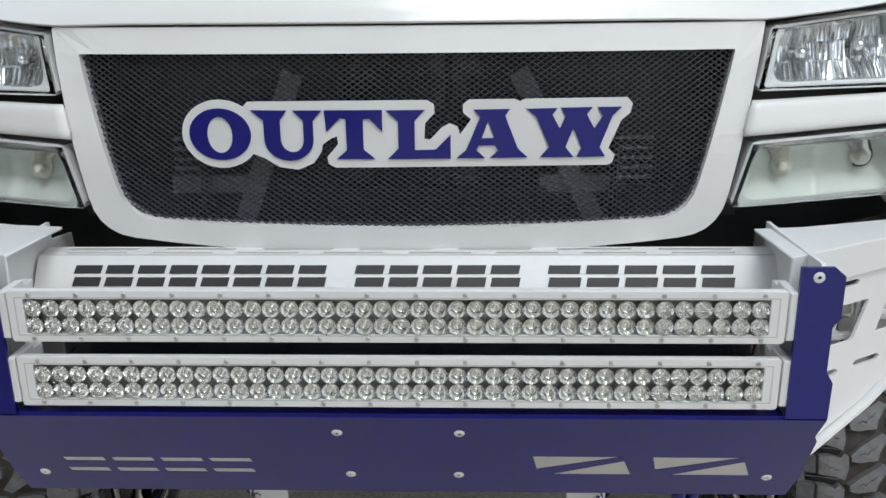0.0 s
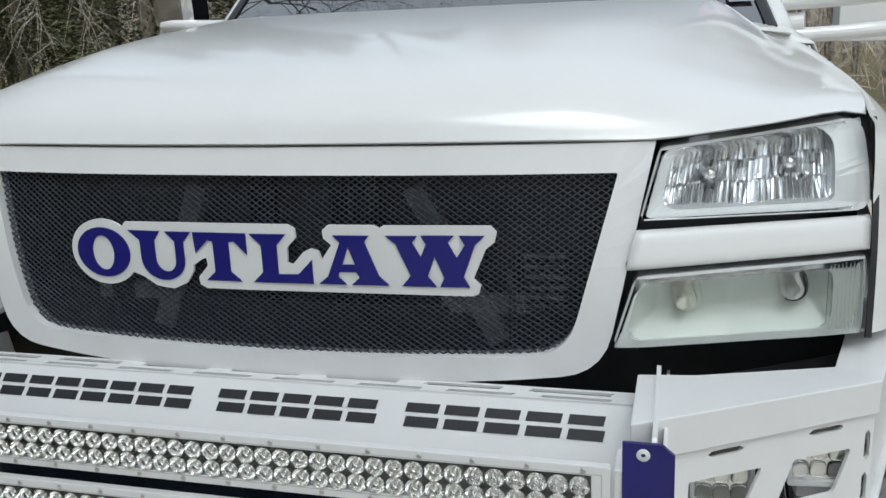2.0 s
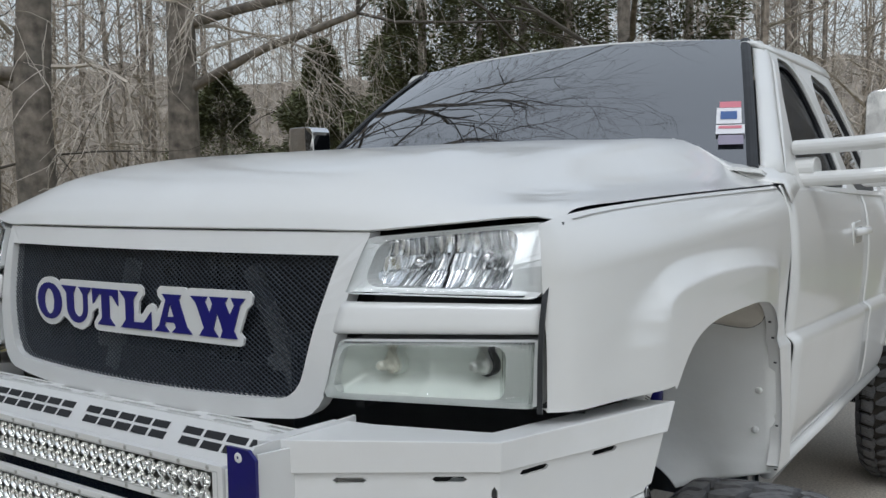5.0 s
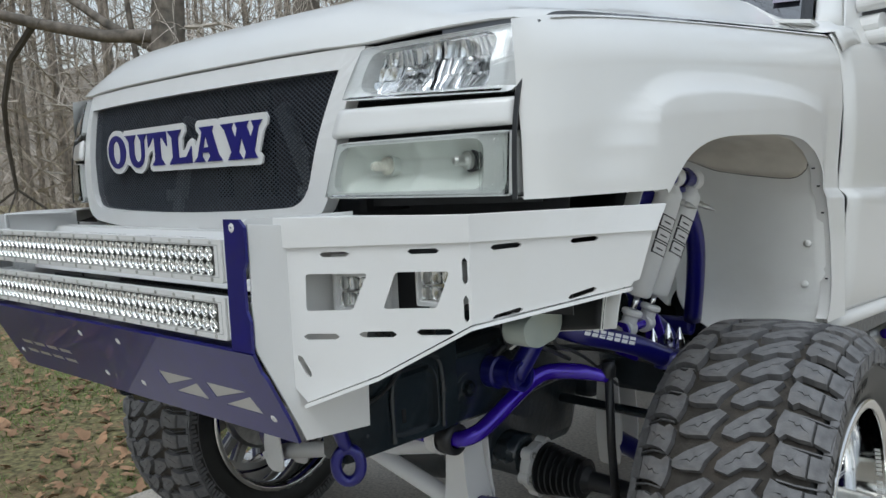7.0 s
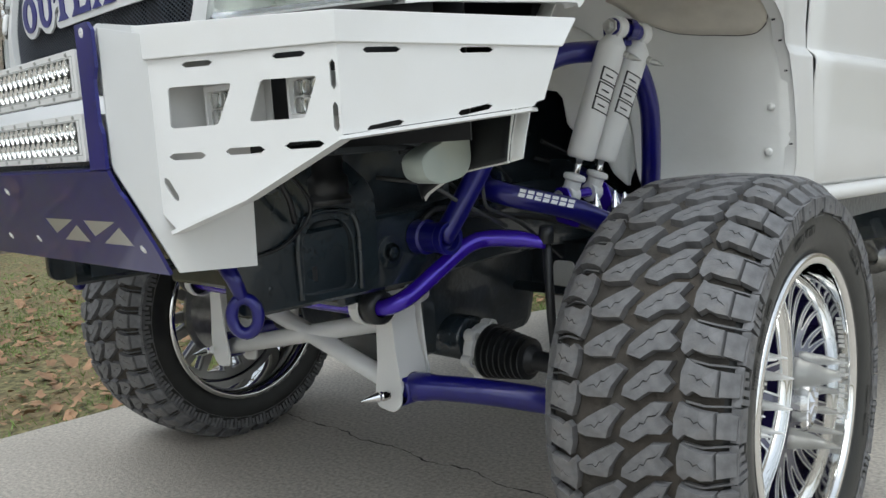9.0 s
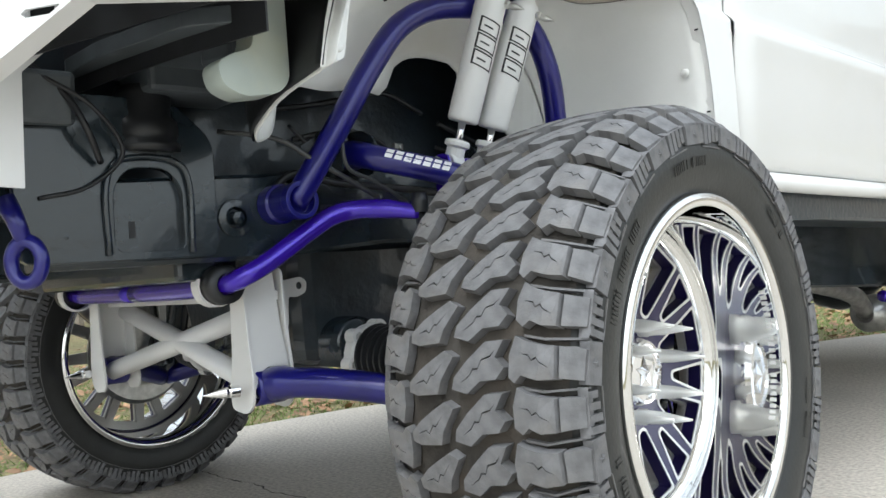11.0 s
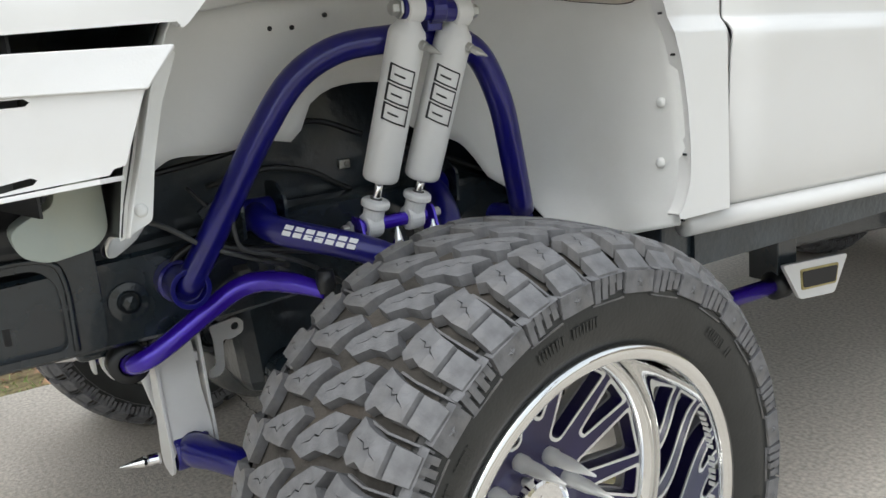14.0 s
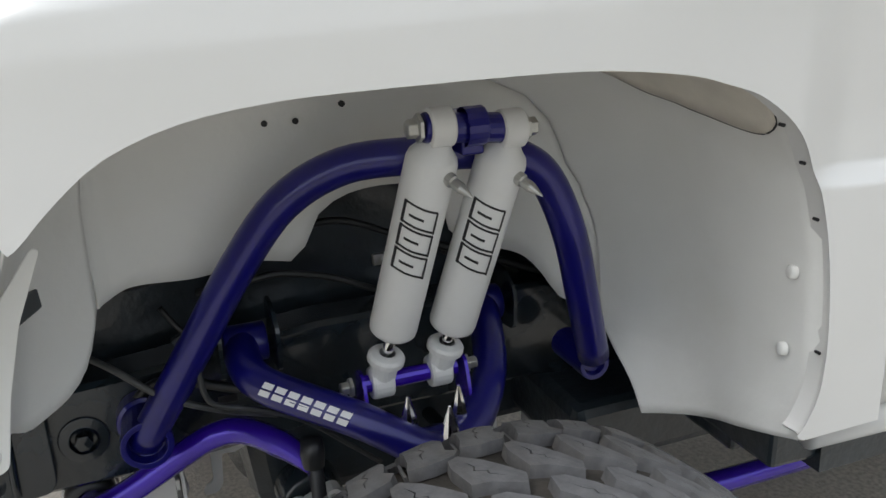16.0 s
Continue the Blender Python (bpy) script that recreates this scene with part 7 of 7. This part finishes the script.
# ---- mirrors, handles, wipers, stickers ----
for sx in (1, -1):
    bm = bm_new()
    x0 = 0.915
    tube(bm, [(sx * 0.85, 1.77, 1.658), (sx * 0.975, 1.745, 1.662)], 0.034, 16)
    for z in (1.725, 1.625):
        tube(bm, spline([(sx * 0.905, 1.74, z), (sx * 1.08, 1.72, z + 0.006), (sx * 1.16, 1.72, z + 0.012), (sx * 1.24, 1.74, z + 0.015)], 4), 0.023, 16)
    plate(bm, rounded([(1.09, 1.60), (1.27, 1.60), (1.27, 1.733), (1.09, 1.733)], 0.02, 3), 0.085, frame_m((0, 1.712, 0), (sx * 1, 0.1, 0), (0, 0, 1)))
    mir = tpart("side_mirror", bm, WHITE, "white towing mirror with chrome cap on two arms", smooth=False, bevel=0.006)
    bm = bm_new()
    plate(bm, rounded([(1.10, 1.735), (1.275, 1.735), (1.275, 1.895), (1.105, 1.895)], 0.035, 5), 0.095, frame_m((0, 1.71, 0), (sx * 1, 0.1, 0), (0, 0, 1)))
    for v in bm.verts:
        v.co.y -= 0.03 * (1 - ((abs(v.co.x) - 1.188) / 0.09) ** 2) * (1 if v.co.y < 1.80 else 0)
    part("mirror_housing", bm, CHROME, mir, "chrome mirror housing", bevel=0.022)
    bm = bm_new()
    y0 = 2.43
    plate(bm, rounded([(-0.09, -0.045), (0.09, -0.045), (0.09, 0.045), (-0.09, 0.045)], 0.025, 5), 0.01, frame_m((sx * 0.986, y0, 1.42), (0, 1, 0), (0, 0, 1)))
    dh = tpart("door_handle", bm, WHITE, "white door handle in its recess", bevel=0.004)
    # Flat grey plate stands for the recess's shade.
    bm = bm_new()
    plate(bm, rounded([(-0.07, -0.032), (0.07, -0.032), (0.07, 0.028), (-0.07, 0.028)], 0.02, 4), 0.002, frame_m((sx * 0.9885, y0, 1.418), (0, 1, 0), (0, 0, 1)))
    part("recess", bm, BEZEL, dh, "grey plate painting the shaded recess behind the lever")
    bm = bm_new()
    tube(bm, spline([(sx * 0.990, y0 - 0.085, 1.428), (sx * 1.012, y0 - 0.06, 1.432), (sx * 1.014, y0 + 0.05, 1.430), (sx * 0.990, y0 + 0.085, 1.426)], 4), 0.014, 12)
    part("pull", bm, WHITE, dh, "white pull lever", smooth=True)
for x0, x1 in ((-0.55, 0.02), (0.05, 0.62)):
    bm = bm_new()
    pts = [ws_pt(-1 + 2 * (x0 + (x1 - x0) * k / 6 + 0.86) / 1.72, 0.03 + 0.04 * k / 6) + Vector((0, -0.02, 0.012)) for k in range(7)]
    tube(bm, pts, 0.006, 8)
    tpart("wiper", bm, BLACK_TRIM, "black windscreen wiper", smooth=True)
ST_W, ST_R, ST_B, ST_P = mat("sticker_white", (0.75, 0.74, 0.76), 0.4), mat("sticker_red", (0.62, 0.20, 0.24), 0.4), mat("sticker_blue", (0.06, 0.12, 0.30), 0.4), mat("sticker_mauve", (0.28, 0.25, 0.32), 0.4)


def on_glass(u0, u1, v0, v1, off):
    bm = bm_new()
    sheet(bm, lambda u, v: ws_pt(u, v) + Vector((0, -0.006 - off, 0.008 + off)), lin(u0, u1, 2), lin(v0, v1, 2))
    return bm


st = tpart("windscreen_sticker", on_glass(0.875, 0.965, 0.245, 0.345, 0.0), ST_W, "white and red window decal with a small blue picture", solid=0.0006)
part("sticker_picture", on_glass(0.89, 0.95, 0.27, 0.32, 0.0012), ST_B, st, "blue patch", solid=0.0004)
part("sticker_header", on_glass(0.885, 0.965, 0.345, 0.385, 0.0008), ST_R, st, "red header strip", solid=0.0004)
st = tpart("windscreen_sticker", on_glass(0.875, 0.975, 0.185, 0.238, 0.0), ST_W, "white strip decal with red bars", solid=0.0006)
part("sticker_bar", on_glass(0.885, 0.965, 0.214, 0.230, 0.0012), ST_R, st, "red bar", solid=0.0004)
tpart("windscreen_sticker", on_glass(0.885, 0.97, 0.125, 0.178, 0.0), ST_P, "mauve decal", solid=0.0006)

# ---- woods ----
# Bark of the far stems is lightened to put distance haze into it.
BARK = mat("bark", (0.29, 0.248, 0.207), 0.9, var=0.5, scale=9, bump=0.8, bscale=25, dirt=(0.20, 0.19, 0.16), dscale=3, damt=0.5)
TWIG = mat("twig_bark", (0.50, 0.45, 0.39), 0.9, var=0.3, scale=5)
NEEDLE = mat("evergreen_needles", (0.115, 0.122, 0.058), 0.8, var=0.5, scale=2.5)
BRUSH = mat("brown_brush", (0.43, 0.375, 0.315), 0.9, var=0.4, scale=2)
rng = random.Random(7)


def grow(bm_list, p, d, r, length, depth, spread, droop, rg, minr=0.004):
    """A limb that tapers and forks; bm_list[0] takes thick wood, bm_list[1] twigs."""
    n = 4
    pts, rs = [p.copy()], [r]
    dd = d.copy()
    for k in range(n):
        dd = (dd + Vector((rg.uniform(-1, 1), rg.uniform(-1, 1), rg.uniform(-1, 1))) * spread * 0.33 + Vector((0, 0, droop))).normalized()
        pts.append(pts[-1] + dd * length / n)
        rs.append(r * (1 - 0.42 * (k + 1) / n))
    seg = 8 if r > 0.05 else (5 if r > 0.015 else 3)
    tube(bm_list[0 if r > 0.05 else 1], pts, rs, seg, False)
    if depth == 0:
        return
    for k in range(rg.choice((2, 3, 3)) if depth > 1 else 3):
        i = rg.choice((2, 3, 4, 4)) if depth > 1 else rg.choice((1, 2, 3, 4))
        ax = dd.orthogonal().normalized()
        ax.rotate(Matrix.Rotation(rg.uniform(0, 6.28), 3, dd))
        nd = dd.copy()
        nd.rotate(Matrix.Rotation(rg.uniform(0.35, 0.95), 3, ax))
        grow(bm_list, pts[i], nd, max(minr, rs[i] * rg.uniform(0.5, 0.75)), length * rg.uniform(0.6, 0.85), depth - 1, spread, droop, rg, minr)


# Limbs darker than the trunks: their backlit shade is painted in.
LIMB = mat("backlit_limb_bark", (0.10, 0.088, 0.074), 0.9, var=0.35, scale=6)
TRUNKBARK = mat("grey_trunk_bark", (0.19, 0.165, 0.138), 0.9, var=0.5, scale=9, bump=0.8, bscale=25, dirt=(0.12, 0.115, 0.10), dscale=3, damt=0.6)
# Nearly black bark: the branches' backlit silhouette is put into the colour.
BACKLIT_BARK = mat("backlit_bark", (0.04, 0.036, 0.033), 0.9, var=0.3, scale=7)


def bare_tree(at, h, r, seed, lean=(0, 0), depth=5, limbs=9, low=0.28, wood=None, fine=0.004):
    r *= 0.72
    rg = random.Random(seed)
    bms = [bm_new(), bm_new()]
    pts, rs = [], []
    n = 10
    for k in range(n + 1):
        t = k / n
        pts.append(Vector((lean[0] * t * t * h + rg.uniform(-1, 1) * 0.04 * k ** 0.7, lean[1] * t * t * h + rg.uniform(-1, 1) * 0.04 * k ** 0.7, h * t - 0.1)))
        rs.append(r * ((1 - t) ** 0.8 * 0.95 + 0.05) * (1.35 if k == 0 else 1))
    tube(bms[0], pts, rs, 14, False)
    for j in range(limbs):
        t = low + (0.97 - low) * (j + rg.random()) / limbs
        i = min(n - 1, int(t * n))
        p = pts[i].lerp(pts[i + 1], t * n - i)
        a = rg.uniform(0, 6.28)
        up = rg.uniform(0.05, 0.6) + 0.5 * t
        d = Vector((math.cos(a), math.sin(a), up)).normalized()
        grow(bms, p, d, rs[i] * rg.uniform(0.3, 0.55), h * rg.uniform(0.16, 0.26) * (1.2 - 0.5 * t), depth - 1, 0.8, 0.02 - 0.03 * (1 - t), rg, fine)
    tree = part("trunk", bms[0], wood or TRUNKBARK, None, smooth=True)
    crown_ = part("crown", bms[1], wood or LIMB, None)
    root = empty("tree", "tall bare grey-brown winter tree at the edge of the lawn", "tree", at)
    tree.parent = root
    crown_.parent = root
    return root


def cedar(at, h, w, seed):
    rg = random.Random(seed)
    bm = bm_new()
    tube(bm, [(0, 0, -0.1), (0, 0, h * 0.6), (0.05, 0, h)], [0.14, 0.08, 0.02], 8, False)
    root = empty("evergreen_tree", "dark green evergreen among the bare trees", "tree", at)
    t1 = part("trunk", bm, BARK, root)
    bm = bm_new()
    for k in range(26000):
        t = rg.random() ** 0.8
        z = h * (0.06 + 0.92 * t)
        rad = w * (1 - t) ** 0.75 * (0.75 + 0.25 * math.sin(z * 5 + seed)) * math.sqrt(rg.uniform(0.15, 1))
        a = rg.uniform(0, 6.28)
        c = Vector((rad * math.cos(a), rad * math.sin(a), z + rg.uniform(-0.1, 0.1) - 0.15 * rad))
        out = Vector((math.cos(a), math.sin(a), rg.uniform(-0.5, 0.5))).normalized()
        s = rg.uniform(0.05, 0.16)
        side = out.cross(Vector((rg.uniform(-1, 1), rg.uniform(-1, 1), 1))).normalized()
        q = [c, c + out * s * 0.5 + side * s * 0.17, c + out * s, c + out * s * 0.5 - side * s * 0.17]
        bm.faces.new([bm.verts.new(p) for p in q])
    part("crown", bm, NEEDLE, root)
    return root


def drooping_limbs(root, starts, seed):
    """Long pale outer limbs that hang towards the lawn."""
    rg2 = random.Random(seed)
    for p, d, L in starts:
        bms = [bm_new(), bm_new()]
        grow(bms, Vector(p), Vector(d).normalized(), 0.026, L, 4, 0.75, -0.13, rg2, 0.004)
        bms[0].free()
        part("drooping_limb", bms[1], TWIG, root, "pale drooping limb")


tree_a = bare_tree((-6.9, 3.9, 0), 13, 0.30, 3, (0.06, 0.02), 5, 13, 0.16)
tree_b = bare_tree((-7.6, 6.3, 0), 14, 0.31, 11, (0.10, 0.0), 5, 13, 0.18)
drooping_limbs(tree_a, (((0.1, 0.1, 2.9), (1, 0.3, 0.35), 1.0), ((0, -0.2, 3.2), (0.4, -1, 0.4), 1.3), ((0.1, 0.1, 3.6), (0.8, 0.8, 0.5), 1.3)), 71)
drooping_limbs(tree_b, (((0.1, 0.1, 3.3), (1, 0.7, 0.45), 1.2), ((0.1, 0.1, 3.7), (0.7, 1, 0.5), 1.4), ((0.1, -0.1, 3.5), (1, 0.1, 0.5), 1.2), ((0.3, 0.3, 4.2), (1, 0.9, 0.4), 1.5), ((0.2, 0.1, 4.0), (0.9, -0.4, 0.5), 1.3), ((0.5, 0.6, 4.4), (0.8, 1, 0.3), 1.5)), 72)
bare_tree((-9.5, 2.6, 0), 12, 0.2, 17, (0.02, 0.0), 4, 9, 0.15)
bare_tree((-8.6, 4.4, 0), 9, 0.07, 21, (0.0, 0.0), 4, 8, 0.1)
bare_tree((-4.2, 12.6, 0), 14, 0.2, 23, (0.02, 0.0), 4, 10, 0.2)
bare_tree((2.5, 20.0, 0), 13, 0.2, 29, (0.02, 0.0), 4, 10, 0.2)
bare_tree((0.2, 17.5, 0), 13, 0.16, 31, (0.02, 0.0), 4, 10, 0.2)
for at, h, w, sd in (((-15.2, 13.8, 0), 4.6, 2.8, 1), ((-13.6, 15.4, 0), 5.0, 2.4, 2), ((-11.9, 13.8, 0), 5.0, 2.6, 3), ((-10.2, 14.4, 0), 5.8, 2.5, 4), ((-8.7, 13.2, 0), 8.5, 2.3, 5), ((-7.2, 14.6, 0), 9.0, 2.4, 6), ((-5.6, 13.4, 0), 8.5, 2.2, 7), ((-4.0, 15.2, 0), 8.0, 2.2, 8), ((-9.4, 16.5, 0), 9.0, 2.6, 10)):
    cedar(at, h, w, sd)
# farther woods: many thin stems and twigs, not to be told apart
bm = bm_new()
bt = bm_new()
rg = random.Random(99)
for k in range(360):
    a = rg.uniform(-0.35, 2.9)
    dist = rg.uniform(22 if 0.2 < a < 0.88 else 15, 42)
    x, y = -dist * math.sin(a), dist * math.cos(a)
    h = rg.uniform(8, 17)
    r = rg.uniform(0.025, 0.10)
    lx, ly = rg.uniform(-0.6, 0.6), rg.uniform(-0.6, 0.6)
    tube(bm, [(x, y, -0.2), (x + lx * 0.4, y + ly * 0.4, h * 0.5), (x + lx, y + ly, h)], [r, r * 0.7, r * 0.12], 5, False)
    for j in range(24):
        z = rg.uniform(0.12, 0.98) * h
        aa = rg.uniform(0, 6.28)
        L = rg.uniform(0.6, 2.4) * (1.1 - 0.5 * z / h)
        p = Vector((x + lx * z / h, y + ly * z / h, z))
        q = p + Vector((math.cos(aa) * L, math.sin(aa) * L, L * rg.uniform(0.1, 0.9)))
        mid = (p + q) / 2 + Vector((0, 0, rg.uniform(-0.15, 0.15)))
        tube(bt, [p, mid, q], [0.028, 0.018, 0.006], 3, False)
        for m2 in range(3):
            s = mid.lerp(q, rg.random())
            e = s + Vector((rg.uniform(-1, 1), rg.uniform(-1, 1), rg.uniform(-0.2, 1))) * L * 0.4
            tube(bt, [s, e], [0.010, 0.004], 3, False)
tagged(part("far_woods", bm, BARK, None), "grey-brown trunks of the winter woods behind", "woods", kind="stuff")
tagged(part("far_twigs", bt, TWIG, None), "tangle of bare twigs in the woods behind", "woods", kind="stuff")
bm = bm_new()
for k in range(120000):
    a = rg.uniform(-0.4, 2.9)
    dist = rg.uniform(22 if 0.2 < a < 0.88 else 14, 40)
    p = Vector((-dist * math.sin(a), dist * math.cos(a), rg.random() ** 1.2 * 9.5))
    d = Vector((rg.uniform(-1, 1), rg.uniform(-1, 1), rg.uniform(0, 1.5))).normalized()
    s = rg.uniform(0.25, 0.9)
    side = d.orthogonal().normalized() * rg.uniform(0.006, 0.018)
    bm.faces.new([bm.verts.new(q) for q in (p, p + d * s * 0.5 + side, p + d * s, p + d * s * 0.5 - side)])
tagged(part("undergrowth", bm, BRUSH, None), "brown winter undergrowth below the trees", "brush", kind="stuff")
# distant wooded rise; its pale colour holds the haze
bm = bm_new()
sheet(bm, lambda u, v: Vector((60 * math.sin(u), 60 * math.cos(u), -1 + v * (10.0 + 2.2 * noise.noise((u * 9, 0, 0)) + 1.2 * noise.noise((u * 31, 1, 0))))), lin(-3.0, 0.8, 120), lin(0, 1, 6))
HAZEWOOD = mat("hazed_distant_woods", (0.36, 0.32, 0.285), 1.0, var=0.55, scale=1.3, dirt=(0.36, 0.33, 0.31), dscale=0.35, damt=0.8)
tagged(part("backdrop", bm, HAZEWOOD, None), "brown wooded rise in the distance, haze put into its colour", "backdrop", kind="structure")
# unseen trees on the other side of the drive, mirrored in paint and glass
bare_tree((4.5, -9.0, 0), 12, 0.30, 41, (0, 0.05), 5, 11, 0.2, BACKLIT_BARK)
bare_tree((-4.0, -7.5, 0), 12, 0.66, 43, (0.05, 0.05), 6, 18, 0.2, BACKLIT_BARK, 0.014)
bare_tree((-1.6, -8.2, 0), 12, 0.40, 44, (0.02, 0.06), 6, 12, 0.3, BACKLIT_BARK, 0.011)
bare_tree((9.5, -2.0, 0), 12, 0.25, 47, (-0.05, 0.0), 4, 9, 0.2)
bare_tree((10.5, 6.0, 0), 12, 0.25, 53, (-0.05, 0.0), 4, 9, 0.2)

# ---- lawn: fallen leaves and grass ----
LEAF = mat("dry_leaf", (0.34, 0.205, 0.115), 0.8, var=0.6, scale=5)
GRASS = mat("winter_grass", (0.19, 0.27, 0.08), 0.85, var=0.4, scale=1.3)


def off_drive(x, y):
    return x < curve(y, EDGE) - 0.02


bm = bm_new()
k = 0
while k < 13000:
    y = rg.uniform(-4, 11)
    x = curve(y, EDGE) + 0.05 - abs(rg.gauss(0, 3.2))
    if not off_drive(x, y):
        if rg.random() > 0.004:
            continue
    k += 1
    s = 0.010 + 0.040 * rg.random() ** 3
    a = rg.uniform(0, 6.28)
    c = Vector((x, y, rg.uniform(-0.022, 0.0)))
    if x > curve(y, EDGE):
        c.z = 0.006
    u, v = Vector((math.cos(a), math.sin(a), rg.uniform(-0.5, 0.5))), Vector((-math.sin(a), math.cos(a), rg.uniform(-0.5, 0.5)))
    rim = [rg.uniform(0.35, 1.0) if j % 2 else rg.uniform(0.75, 1.2) for j in range(9)]
    pts = [c + (u * math.cos(j * 0.698) + v * 0.75 * math.sin(j * 0.698)) * s * rim[j] + Vector((0, 0, rg.uniform(0, 0.3) * s)) for j in range(9)]
    bm.faces.new([bm.verts.new(p) for p in pts])
tagged(part("fallen_leaves", bm, LEAF, None), "dry brown leaves scattered over the lawn", "leaves", kind="stuff")
bm = bm_new()
k = 0
while k < 60000:
    y = rg.uniform(-4, 14)
    x = curve(y, EDGE) - 0.02 - abs(rg.gauss(0, 2.6))
    if not off_drive(x, y) or noise.noise((x * 0.9, y * 0.9, 3)) < -0.15 + 0.5 * (rg.random() - 0.5):
        continue
    k += 1
    hgt, a = rg.uniform(0.012, 0.045), rg.uniform(0, 6.28)
    c = Vector((x, y, -0.03))
    w = Vector((math.cos(a), math.sin(a), 0)) * 0.0035
    tip = c + Vector((rg.uniform(-1, 1) * 0.03, rg.uniform(-1, 1) * 0.03, hgt))
    bm.faces.new([bm.verts.new(p) for p in (c - w, c + w, tip)])
tagged(part("grass", bm, GRASS, None), "thin green grass blades along the drive", "grass", kind="stuff")
# driveway crack
bm = bm_new()
pts = [Vector((x, 0.95 + 0.03 * noise.noise((x * 6, 0, 0)) + 0.012 * noise.noise((x * 30, 0, 0)), 0.0012)) for x in lin(-1.0, 0.9, 90)]
for a, b in zip(pts, pts[1:]):
    w = 0.0045 * max(0.1, 0.5 + noise.noise((a.x * 14, 5, 0)))
    bm.faces.new([bm.verts.new(p) for p in (a - Vector((0, w, 0)), b - Vector((0, w, 0)), b + Vector((0, w, 0)), a + Vector((0, w, 0)))])
part("crack", bm, mat("crack_dirt", (0.05, 0.045, 0.04), 0.95), drive, "dark crack across the concrete")

# ---- tread pieces last ----
for w in WHEELS:
    dress_tyre(w)
